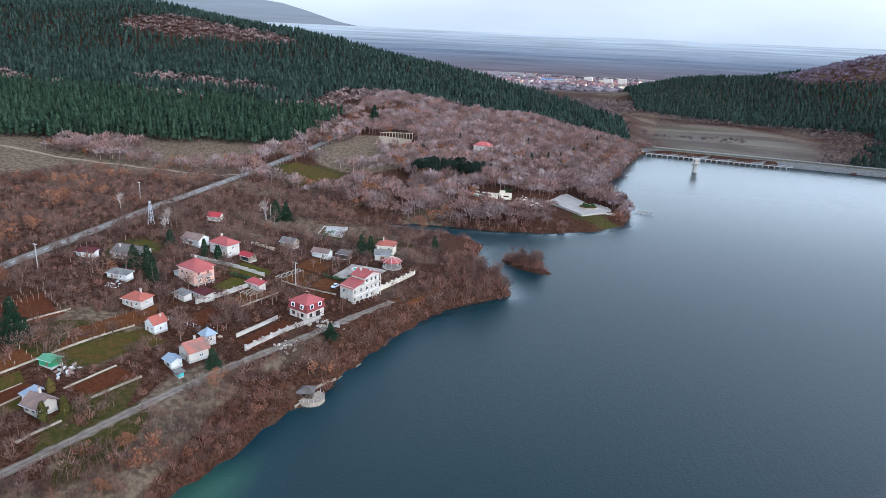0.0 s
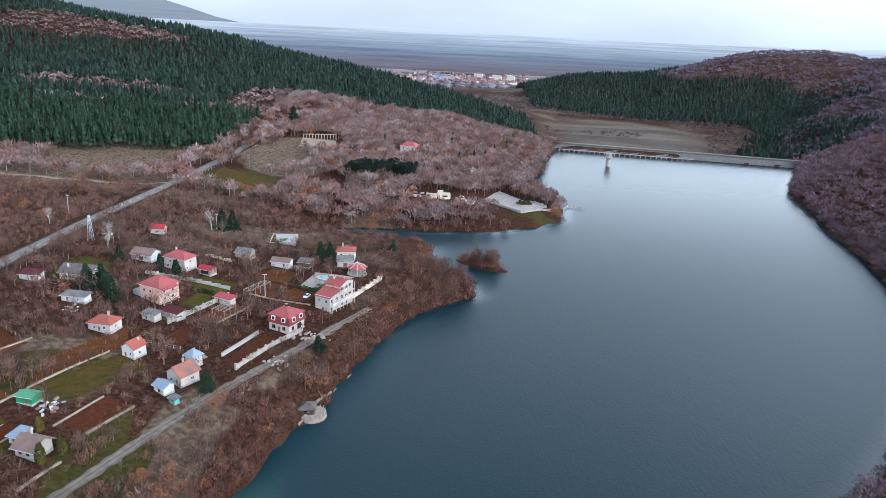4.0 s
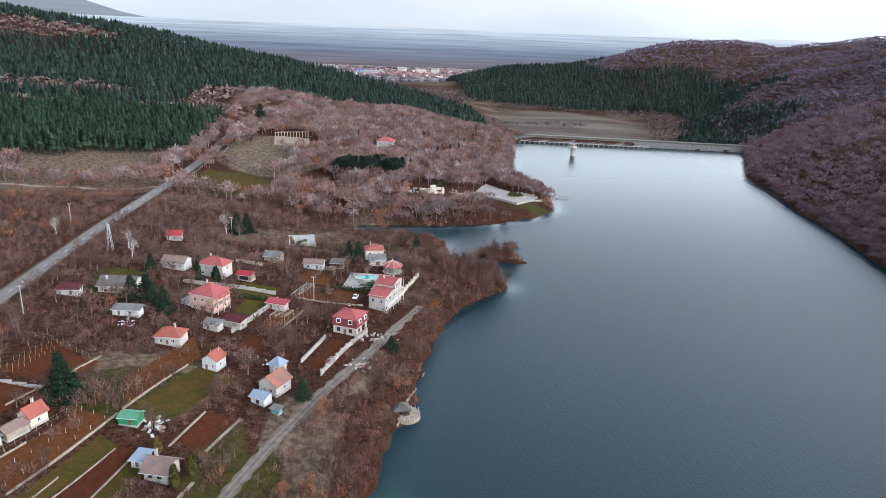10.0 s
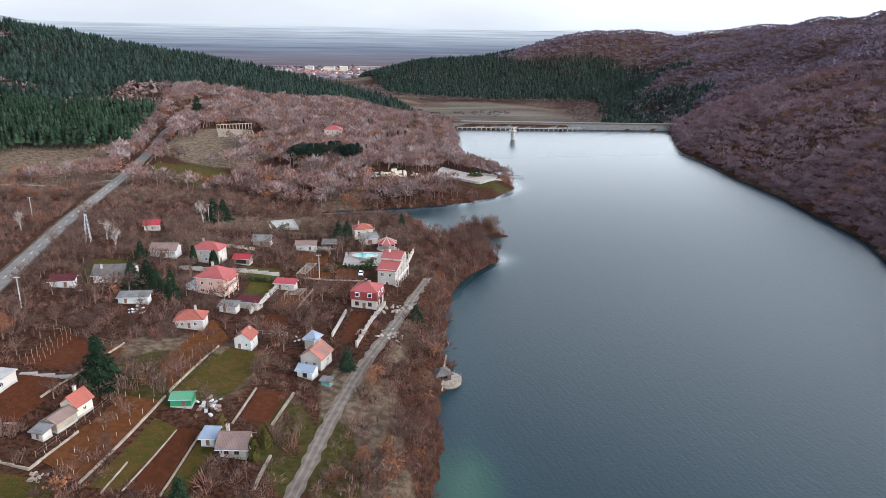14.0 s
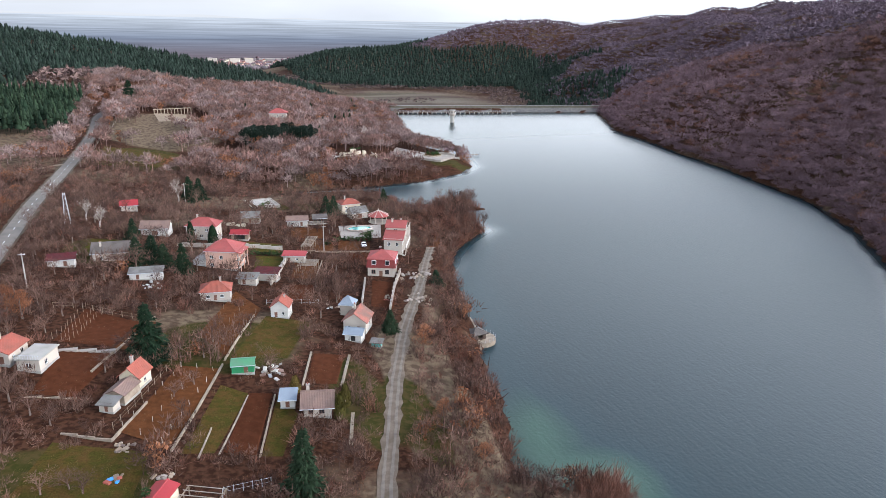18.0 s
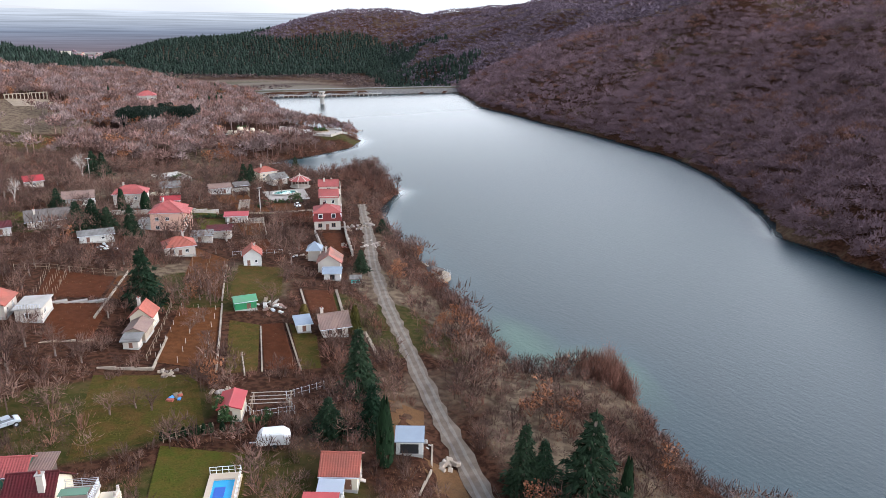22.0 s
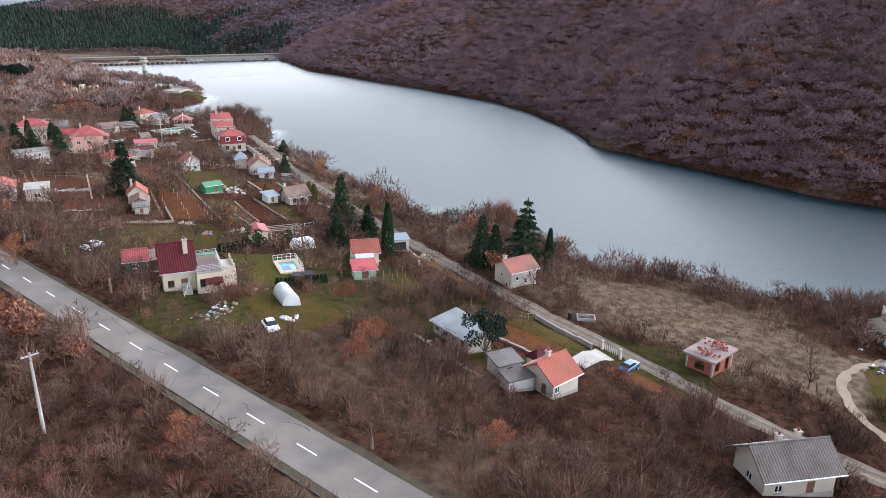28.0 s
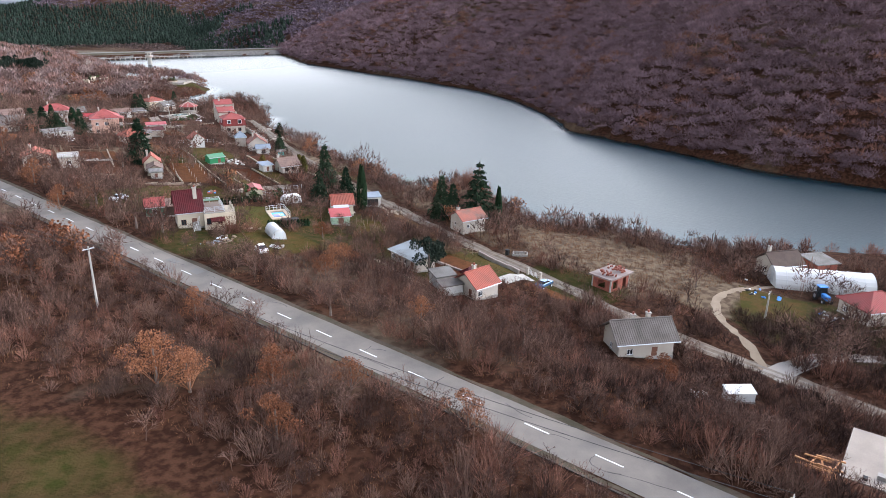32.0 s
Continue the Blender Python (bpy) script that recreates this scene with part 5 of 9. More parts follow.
    Q = Q[ground(Q[:, 0], Q[:, 1]) > 0.03]
    scatter("islet_brush", SHRUBS, Q, sizes(len(Q), 2.4, 5.2, 1.0, 45), M_TWIG_RED, "leafless reddish brush on the islet and the point", "shrubs", 66)
    Q = Q[::3]
    scatter("islet_trees", FINE_TREES, Q, sizes(len(Q), 5.5, 8.5, 0.75, 46), M_TWIG, "slender leafless trees on the islet", "trees", 67)
    # far bank
    for k, (x0, x1, y0, y1, step, hi) in enumerate(((60, 400, -140, 660, 4.3, 7.4), (400, 1100, -160, 1000, 7.6, 7.6), (150, 1700, 640, 1900, 10.5, 9.0))):
        P = jittered(x0, x1, y0, y1, step, 30 + k)
        if k == 0:
            extra = jittered(70, 280, -60, 330, 4.4, 39)
            P = np.r_[P, extra[chain_distance(RIGHT_SHORE, extra[:, 0], extra[:, 1])[0] < 90]]
        d = chain_distance(RIGHT_SHORE, P[:, 0], P[:, 1])[0]
        ok = ~inside(LAKE, P[:, 0], P[:, 1]) & (P[:, 0] > 62) & ~((P[:, 1] > 560) & (P[:, 0] < 292 + (P[:, 1] - 590) * 0.4)) & (d > 0.4)
        ok &= ~((P[:, 0] > 400) & (k == 0))
        ok &= ~((k == 2) & ((P[:, 1] < 1000) & (P[:, 0] > 400) & (P[:, 0] < 1100)))
        if k == 2:
            ok |= (P[:, 1] >= 1000) & (P[:, 1] < 1900) & ((P[:, 0] > 292 + (np.minimum(P[:, 1], 1250) - 590) * 0.4) | (ground(P[:, 0], P[:, 1]) > 0))
        if k == 0:
            ok &= (d < 140) | (np.arange(len(P)) % 2 == 0)
        P = P[ok]
        conif = pine_belt(P)
        if k == 0:
            rusty = np.random.RandomState(77).uniform(0, 1, len(P)) + 0.35 * ripple(P[:, 0], P[:, 1], 70, 78) > 0.93
            q = P[rusty & ~conif]
            scatter("hillside_wood", BANK_TREES, q, sizes(len(q), 4.6, 7.2, 1.1, 79), M_TWIG_RED, "rusty brown oaks among the bare hillside wood", "wood", 79)
            conif = conif | rusty
        if k == 0:
            front = ~conif & (d[ok] < 150) & (P[:, 1] < 330)
            q = P[front]
            scatter("hillside_wood", BANK_TREES, q, sizes(len(q), 4.8, 7.2, 1.2, 80), M_TWIG_FAR, "leafless mauve-brown wood on the bank over the water", "wood", 81)
            conif = conif | front
        scatter("hillside_wood", HILL_TREES if k == 0 else FAR_TREES, P[~conif], sizes((~conif).sum(), hi * 0.65, hi, 1.15 if k == 0 else 1.5, 20 + k), M_TWIG_FAR if k == 0 else M_WOOD_FAR, "leafless dark mauve wood on the hillside", "wood", 31 + k)
    # pine woods
    P = jittered(120, 900, 1000, 1700, 7.0, 40)
    P = P[pine_belt(P)]
    scatter("pine_wood", RIDGE_SPIRES, P, sizes(len(P), 10, 14, 1.1, 30), M_PINE, "dark green pine wood on the low hill", "wood", 41)
    P = jittered(280, 660, 600, 1260, 6.5, 44)
    foot = P[:, 0] - (295 + (P[:, 1] - 590) * 0.42)
    P = P[(foot > -42 + 16 * ripple(P[:, 0], P[:, 1], 90, 55)) & (foot < 62 + 34 * ripple(P[:, 0], P[:, 1], 160, 45)) & (P[:, 1] > 622)]
    scatter("pine_wood", RIDGE_SPIRES, P, sizes(len(P), 9, 12, 1.1, 31), M_PINE, "dark pine belt below the dam", "wood", 42)
    P = jittered(-470, -120, 330, 540, 3.8, 46)
    stand = (P[:, 1] > 400 + (-140 - P[:, 0]) * -0.42 + 5 * ripple(P[:, 0], P[:, 1], 60, 47)) & (P[:, 1] < 488 + (P[:, 0] + 330) * 0.15 + 8 * ripple(P[:, 0], P[:, 1], 80, 57)) & (P[:, 0] < -135)
    P = P[stand]
    scatter("pine_stand", SPIRES, P, sizes(len(P), 9.5, 12.5, 0.72, 32), M_PINE_YOUNG, "dense stand of straight young pines", "wood", 43)
    P = jittered(-1100, 130, 490, 1130, 5.7, 48)
    d, run, west = chain_distance(WEST_RIDGE, P[:, 0], P[:, 1])
    low = P[:, 1] > np.where(P[:, 0] < -175, 548, 672) + np.clip(P[:, 0], -500, 200) * 0.12 + 18 * ripple(P[:, 0], P[:, 1], 150, 49)
    ok = low & ((west > 0) | (d < 60)) & (P[:, 0] < 95)
    clear = oval(P[:, 0], P[:, 1], -470, 915, 130, 42, 0.2) > 0.5
    gap = np.maximum(oval(P[:, 0], P[:, 1], -420, 700, 90, 20, 0.3), oval(P[:, 0], P[:, 1], -290, 575, 75, 20, 0.3)) > 0.5
    scatter("pine_wood", RIDGE_SPIRES, P[ok & ~clear & ~gap], sizes((ok & ~clear & ~gap).sum(), 9, 13, 0.95, 33), M_PINE, "dark green pine wood covering the ridge", "wood", 44)
    bare = oval(P[:, 0], P[:, 1], -250, 590, 60, 22, 0.2) > 0.5
    q = P[(ok & clear) | (~low & ~bare & (P[:, 1] < 900) & (P[:, 0] < 110) & ((P[:, 1] > 640) | ((P[:, 0] < -140) & (P[:, 1] > 497 + (P[:, 0] + 330) * 0.15)))) | (ok & gap)]
    q = q[chain_distance(ROAD, q[:, 0], q[:, 1])[0] > 9][::2]
    scatter("ridge_scrub", FAR_TREES, q, sizes(len(q), 5, 8.5, 1.6, 34), tree_mat("ridge_twigs", (0.07, 0.045, 0.042), (0.17, 0.112, 0.098)), "leafless reddish wood between the pines", "wood", 45)
    # valley below the dam, and hedges on the plain
    P = jittered(20, 420, 650, 1350, 8, 50)
    rough = ripple(P[:, 0], P[:, 1], 110, 51)
    field = inside([(100, 780), (150, 690), (240, 655), (345, 930), (300, 1030), (205, 1040), (130, 1150), (95, 1000)], P[:, 0], P[:, 1])
    P = P[((~field & (rough > -0.55)) | (rough > 0.75)) & (P[:, 0] < 300 + (P[:, 1] - 590) * 0.42)]
    scatter("valley_scrub", FAR_TREES, P, sizes(len(P), 3, 6.5, 1.3, 35), tree_mat("valley_twigs", (0.06, 0.042, 0.04), (0.13, 0.092, 0.084)), "leafless scrub in the valley below the dam", "wood", 46)
    P = jittered(-900, 1400, 1600, 2850, 26, 52)
    P = P[(ripple(P[:, 0] * 0.5, P[:, 1] * 1.6, 420, 53) > 0.55)]
    scatter("far_hedges", DOMES, P, sizes(len(P), 6, 11, 2.2, 36), tree_mat("far_hedge", (0.085, 0.07, 0.075), (0.14, 0.115, 0.12)), "far dark hedges and copses on the plain", "wood", 47)


def pine_belt(P):
    x, y = P[:, 0], P[:, 1]
    edge = 20 * ripple(x, y, 170, 71)
    return (x > 130) & (y > 1030 + np.clip(520 - x, 0, 400) * 0.12 + edge) & (x > 300 - (y - 1030) * 1.2) & (x < 590 + edge + (y - 1240) * 0.25) & (y < 1640) & (ground(x, y) < 34 + 0.5 * edge)


# ---------------------------------------------------------------- houses
def uv_from_slope(ob):
    """Lay the tile rows down each slope: u along the eaves, v up the slope, in metres."""
    me = ob.data
    layer = me.uv_layers.new(name="tiles")
    for f in me.polygons:
        n = f.normal
        along = Vector((0, 0, 1)).cross(n)
        along = along.normalized() if along.length > 0.05 else Vector((1, 0, 0))
        up = n.cross(along)
        for i in f.loop_indices:
            p = me.vertices[me.loops[i].vertex_index].co
            layer.data[i].uv = (p.dot(along), p.dot(up))


def roof_part(kind, w, d, z, h, over, material, parent, axis="x", thick=0.16, label="", y_shift=0.0, ridge=True):
    """A tiled roof with thickness: gable or hip with its ridge along axis, a single slope, or a pyramid."""
    a, b = w / 2 + over, d / 2 + over
    drop = h * over / ((d if axis == "x" else w) / 2)
    z0 = z - drop
    s = Shape()
    if kind == "gable":
        top = [(-a, 0, z + h), (a, 0, z + h)] if axis == "x" else [(0, -b, z + h), (0, b, z + h)]
        eave = [(-a, -b, z0), (a, -b, z0), (a, b, z0), (-a, b, z0)]
        faces = [(0, 1, 5, 4), (2, 3, 4, 5)] if axis == "x" else [(1, 2, 5, 4), (3, 0, 4, 5)]
    elif kind == "hip":
        k = min(w, d) / 2
        top = [(-max(w / 2 - k, 0.01), 0, z + h), (max(w / 2 - k, 0.01), 0, z + h)] if w >= d else [(0, -(d / 2 - k), z + h), (0, d / 2 - k, z + h)]
        eave = [(-a, -b, z0), (a, -b, z0), (a, b, z0), (-a, b, z0)]
        faces = [(0, 1, 5, 4), (2, 3, 4, 5), (1, 2, 5), (3, 0, 4)] if w >= d else [(1, 2, 5, 4), (3, 0, 4, 5), (0, 1, 4), (2, 3, 5)]
    else:
        top, eave, faces = [], [(-a, -b, z0), (a, -b, z0), (a, b, z + h), (-a, b, z + h)], [(0, 1, 2, 3)]
    p = eave + top
    k = len(p)
    low = [(x, y, q - thick) for x, y, q in p]
    allf = [tuple(f) for f in faces] + [tuple(i + k for i in reversed(f)) for f in faces]
    edges = {}
    for f in faces:
        for i, j in zip(f, f[1:] + f[:1]):
            edges[(i, j)] = edges.get((i, j), 0) + 1
    for (i, j) in list(edges):
        if (j, i) not in edges:
            allf.append((j, i, i + k, j + k))
    s.add([(x, y + y_shift, q) for x, y, q in p + low], allf)
    ob = s.make("roof", material, parent, label)
    uv_from_slope(ob)
    if ridge and top:
        (x0, y0, q0), (x1, y1, q1) = top
        cap = Shape().tube((x0, y0 + y_shift, q0), (x1, y1 + y_shift, q1), 0.12, 0.12, 6)
        if kind == "hip":
            for e in eave:
                t = min(top, key=lambda q: math.dist(q, e))
                cap.tube((e[0], e[1] + y_shift, e[2]), (t[0], t[1] + y_shift, t[2]), 0.1, 0.1, 5)
        cap.make("ridge_cap", material, ob)
    return ob


def walls(w, d, h, openings, material, parent, gable=0.0, axis="x", thick=0.25, name="wall", base=-1.0, y_shift=0.0, x_shift=0.0, z0=0.0):
    """Four walls with real openings. openings: (side, centre, sill, width, height)."""
    made = {}
    for side in "fblr":
        long_side = side in "fb"
        size = w if long_side else d - 2 * thick
        holes = [(c - ow / 2, c + ow / 2, z, z + oh) for sd, c, z, ow, oh, *_ in openings if sd == side]
        us = sorted({-size / 2, size / 2, *(v for q in holes for v in q[:2])})
        zs = sorted({base, h, *(min(v, h) for q in holes for v in q[2:])})
        s = Shape()
        for u0, u1 in zip(us[:-1], us[1:]):
            for q0, q1 in zip(zs[:-1], zs[1:]):
                um, qm = (u0 + u1) / 2, (q0 + q1) / 2
                if any(a < um < b and c < qm < e for a, b, c, e in holes):
                    continue
                q = (q0 + z0, q1 + z0)
                if side == "f":
                    s.box(u0 + x_shift, -d / 2 + y_shift, q[0], u1 + x_shift, -d / 2 + thick + y_shift, q[1])
                elif side == "b":
                    s.box(u0 + x_shift, d / 2 - thick + y_shift, q[0], u1 + x_shift, d / 2 + y_shift, q[1])
                elif side == "l":
                    s.box(-w / 2 + x_shift, u0 + y_shift, q[0], -w / 2 + thick + x_shift, u1 + y_shift, q[1])
                else:
                    s.box(w / 2 - thick + x_shift, u0 + y_shift, q[0], w / 2 + x_shift, u1 + y_shift, q[1])
        if gable:
            if axis == "x" and side in "lr":
                x = (-w / 2 if side == "l" else w / 2 - thick) + x_shift
                p = [(x, -d / 2 + y_shift, h + z0), (x, d / 2 + y_shift, h + z0), (x, y_shift, h + gable - 0.17 + z0)]
                p += [(a + thick, b, c) for a, b, c in p]
                s.add(p, [(0, 2, 1), (3, 4, 5), (0, 1, 4, 3), (1, 2, 5, 4), (2, 0, 3, 5)])
            if axis == "y" and side in "fb":
                y = (-d / 2 if side == "f" else d / 2 - thick) + y_shift
                p = [(-w / 2 + x_shift, y, h + z0), (w / 2 + x_shift, y, h + z0), (x_shift, y, h + gable - 0.17 + z0)]
                p += [(a, b + thick, c) for a, b, c in p]
                s.add(p, [(0, 1, 2), (3, 5, 4), (0, 3, 4, 1), (1, 4, 5, 2), (2, 5, 3, 0)])
        made[side] = s.make(name, material, parent, weld=True)
    return made


def fittings(w, d, openings, parents, frame_mat=None, y_shift=0.0, x_shift=0.0, z0=0.0, thick=0.25):
    """Windows and doors set into the openings."""
    for side, c, z, ow, oh, *what in openings:
        what = what[0] if what else "window"
        m = {"f": pose(c + x_shift, -d / 2 + 0.1 + y_shift, z + z0), "b": pose(c + x_shift, d / 2 - 0.1 + y_shift, z + z0, 0, 0, 180),
             "l": pose(-w / 2 + 0.1 + x_shift, c + y_shift, z + z0, 0, 0, -90), "r": pose(w / 2 - 0.1 + x_shift, c + y_shift, z + z0, 0, 0, 90)}[side]
        fm = frame_mat or M_FRAME
        host = parents[side]
        s = Shape()
        b = 0.07
        if what == "window":
            s.box(-ow / 2, -0.04, 0, -ow / 2 + b, 0.04, oh, m).box(ow / 2 - b, -0.04, 0, ow / 2, 0.04, oh, m)
            s.box(-ow / 2 + b, -0.04, 0, ow / 2 - b, 0.04, b, m).box(-ow / 2 + b, -0.04, oh - b, ow / 2 - b, 0.04, oh, m)
            if ow > 0.8:
                s.box(-b / 2, -0.035, b, b / 2, 0.035, oh - b, m)
            win = s.make("window", fm, host)
            Shape().box(-ow / 2 + b / 2, 0.0, b / 2, ow / 2 - b / 2, 0.02, oh - b / 2, m).make("pane", M_GLASS, win)
            Shape().box(-ow / 2 - 0.08, -0.2, -0.07, ow / 2 + 0.08, -0.02, 0.0, m).make("sill", M_CONCRETE, win)
        elif what == "door":
            s.box(-ow / 2, -0.04, 0, ow / 2, 0.03, oh, m).box(-ow / 2 + 0.15, -0.06, 0.2, ow / 2 - 0.15, -0.04, oh * 0.45, m).box(-ow / 2 + 0.15, -0.06, oh * 0.52, ow / 2 - 0.15, -0.04, oh - 0.2, m)
            door = s.make("door", M_BROWNFRAME, host)
            Shape().box(ow / 2 - 0.16, -0.12, oh * 0.48, ow / 2 - 0.1, -0.05, oh * 0.54, m).make("handle", M_METAL, door)
        elif what == "garage":
            door = s.box(-ow / 2, 0.0, 0, ow / 2, 0.03, oh, m).make("garage_door", M_BROWNFRAME, host)
            for i in range(6):
                Shape().box(-ow / 2 + 0.02, -0.03, oh * i / 6 + 0.02, ow / 2 - 0.02, 0.0, oh * (i + 0.94) / 6, m).make("slat", M_BROWNFRAME, door)
        else:
            # a black panel stands in for the shade inside an open void
            Shape().box(-ow / 2, 0.05, 0, ow / 2, 0.1, oh, m).make("dark_interior", M_BLACK, host)


def chimney(x, y, z, parent, tall=1.2, size=0.5, material=None):
    s = Shape().box(x - size / 2, y - size / 2, z - 0.8, x + size / 2, y + size / 2, z + tall)
    c = s.make("chimney", material or M_WHITE, parent)
    Shape().box(x - size / 2 - 0.08, y - size / 2 - 0.08, z + tall, x + size / 2 + 0.08, y + size / 2 + 0.08, z + tall + 0.12).make("chimney_cap", M_CONCRETE, c)
    Shape().tube((x, y, z + tall + 0.1), (x, y, z + tall + 0.45), 0.14, 0.12, 8).make("chimney_pot", M_BRICK, c)


def gutter(w, d, z, over, parent, sides="fb"):
    for sd in sides:
        y = (-d / 2 - over - 0.05) * (1 if sd == "f" else -1)
        Shape().tube((-w / 2 - over, y, z), (w / 2 + over, y, z), 0.07, 0.07, 6).make("gutter", M_METAL, parent)


def house(x, y, turn, w, d, h, roof, rise, label, wall=None, tile=None, openings=(), axis="x", over=0.45, chimneys=(), frame_mat=None,
          name="house", category="house", gut=True, z=None, clear=1.5, base_mat=None):
    zz = gz(x, y) if z is None else z
    ob = thing(name, pose(x, y, zz, 0, 0, turn) @ Matrix.Scale(0.89 if 100 < y < 300 else 1.0, 4), label, category)
    OPEN.append((x, y, w / 2 + clear, d / 2 + clear, turn))
    wall, tile = wall or M_WHITE, tile or M_TILE
    openings = [(o[0], o[1], o[2] * 0.84, o[3] * 0.84, o[4] * 0.84, *o[5:]) for o in openings]
    made = walls(w, d, h - 0.17, openings, wall, ob, rise if roof == "gable" else 0, axis)
    fittings(w, d, openings, made, frame_mat)
    Shape().box(-w / 2 - 0.06, -d / 2 - 0.06, -1.3, w / 2 + 0.06, d / 2 + 0.06, 0.28).make("plinth", base_mat or M_CONCRETE, ob)
    Shape().box(-w / 2 + 0.25, -d / 2 + 0.25, h - 0.1, w / 2 - 0.25, d / 2 - 0.25, h - 0.02).make("loft_floor", M_DARKWOOD, ob)
    if roof != "flat":
        roof_part(roof, w, d, h, rise, over, tile, ob, axis)
        if gut:
            gutter(w, d, h - rise * over / (d / 2) - 0.1, over, ob) if axis == "x" else None
    else:
        Shape().box(-w / 2 - over, -d / 2 - over, h, w / 2 + over, d / 2 + over, h + 0.25).make("roof_slab", tile, ob)
    for cx, cy, cz, *t in chimneys:
        chimney(cx, cy, cz, ob, *(t or ()))
    return ob


# ---------------------------------------------------------------- the village
WIN, DOOR = "window", "door"
HUT = [("f", -0.9, 0.0, 0.9, 2.0, DOOR), ("f", 0.9, 1.1, 0.8, 0.9), ("r", 0.0, 1.1, 0.9, 0.9)]
house(-66.6, 156.6, -20, 4.3, 4.6, 3.2, "gable", 1.7, "small grey rendered garden hut with an orange tiled gable roof", M_GREYWALL, M_TILE, HUT, "y", 0.35, [(0.6, 1.2, 4.4, 0.6, 0.4)], name="garden_hut", category="hut")
COT = [("f", -1.8, 1.0, 1.1, 1.1), ("f", 1.6, 1.0, 1.1, 1.1), ("f", 0, 0, 0.9, 2.0, DOOR), ("r", 0, 1.0, 1.1, 1.1), ("l", 0, 1.0, 1.1, 1.1)]
house(-79.6, 168.0, -8, 7.2, 5.6, 2.9, "hip", 1.6, "small white cottage with a hipped orange tile roof", M_WHITE, M_TILE, COT, chimneys=[(1.2, 0.4, 4.2)], category="cottage", name="cottage")


def peach_house():
    x, y = -75.5, 193.0
    op = [("f", -2.6, 1.0, 1.2, 1.2), ("f", 0, 0, 1.0, 2.1, DOOR), ("f", -2.6, 3.9, 1.2, 1.2), ("f", 0.2, 3.9, 1.2, 1.2), ("r", -2, 1.0, 1.3, 1.2), ("r", 1.6, 1.0, 1.3, 1.2),
          ("r", -2, 3.9, 1.3, 1.2), ("r", 1.6, 3.7, 1.0, 2.0, DOOR), ("l", 0, 3.9, 1.2, 1.2), ("l", 0, 1.0, 1.2, 1.2)]
    ob = house(x, y, -24, 8.8, 8.4, 5.9, "hip", 2.4, "two-storey peach house with a hipped red roof and balcony", M_PEACH, M_TILE_NEW, op, chimneys=[(-1.5, 1.0, 7.6)])
    Shape().box(4.4, -4.0, 2.75, 6.0, 2.6, 2.95).make("balcony_floor", M_CONCRETE, ob)
    for py in (-3.8, -0.8, 2.4):
        Shape().tube((5.8, py, -0.5), (5.8, py, 5.3), 0.14, 0.14, 8).make("balcony_post", M_PEACH, ob)
    s = Shape()
    for i in range(16):
        s.tube((5.9, -3.9 + i * 0.42, 2.95), (5.9, -3.9 + i * 0.42, 3.85), 0.03, 0.03, 4)
    s.tube((5.9, -3.95, 3.88), (5.9, 2.55, 3.88), 0.05, 0.05, 5)
    s.make("balcony_railing", M_BROWNFRAME, ob)
    porch = roof_part("shed", 6.6, 1.9, 5.2, 0.5, 0.15, M_TILE_NEW, ob)
    porch.matrix_basis = pose(5.2, -0.7, 0, 0, 0, 90)
    s = Shape().box(-8.4, -3.6, -1.2, -4.45, 3.4, 2.3)
    s.make("garage_block", M_GREYWALL, ob, "low grey garage block")
    Shape().box(-8.6, -3.8, 2.3, -4.47, 3.6, 2.5).make("garage_roof", M_CONCRETE, ob)


peach_house()
LONG = [("f", -3.2, 1.0, 1.2, 1.2), ("f", 0, 1.0, 1.2, 1.2), ("f", 3.0, 0, 1.0, 2.1, DOOR), ("r", 0, 3.4, 1.1, 1.1), ("r", -1.6, 1.0, 1.1, 1.1), ("f", -2.0, 3.4, 1.1, 1.1), ("f", 1.8, 3.4, 1.1, 1.1)]
house(-79.5, 219.0, -20, 9.6, 6.4, 5.0, "hip", 1.9, "white house with a broad hipped dark red roof", M_WHITE, M_TILE_NEW, LONG, chimneys=[(-2, 0.5, 6.4)])
GREYH = [("f", -3.4, 0.9, 1.2, 1.1), ("f", 0.2, 0.9, 1.2, 1.1), ("f", 3.6, 0, 1.0, 2.0, DOOR), ("r", 0, 0.9, 1.1, 1.1)]
house(-102.0, 198.5, -4, 11.0, 8.0, 3.0, "gable", 1.8, "long white bungalow with a low grey-brown roof", M_WHITE, M_TILE_GREY, GREYH, over=0.6, chimneys=[(-3.5, -1.5, 4.0)], name="bungalow", category="bungalow")
house(-92.5, 222.0, -12, 8.5, 6.0, 2.8, "gable", 1.6, "low shed with a dark brown sheet roof", M_GREYWALL, M_TILE_BROWN, [("f", 0, 0, 2.2, 2.1, "garage")], name="shed", category="shed")
house(-113.5, 192.0, 0, 6.5, 3.6, 2.3, "shed", 0.6, "low lean-to with a dark red-brown roof", M_GREYWALL, M_TILE_DARK, [("f", 1, 0, 1, 2, DOOR)], name="lean_to", category="shed")
house(-94.5, 181.5, -6, 8.0, 3.4, 2.2, "shed", 0.4, "long low outbuilding with a pale sheet roof", M_GREYWALL, M_SLATE, [("f", -2, 0, 0.9, 1.9, DOOR), ("f", 1.5, 0.9, 0.9, 0.8)], name="outbuilding", category="shed")
house(-66.5, 181.0, -24, 6.4, 3.6, 2.6, "shed", 0.5, "garden shed with a dark red roof beside the white wall", M_WHITE, M_TILE_DARK, [("r", 0, 0.9, 0.9, 0.9)], name="shed", category="shed")
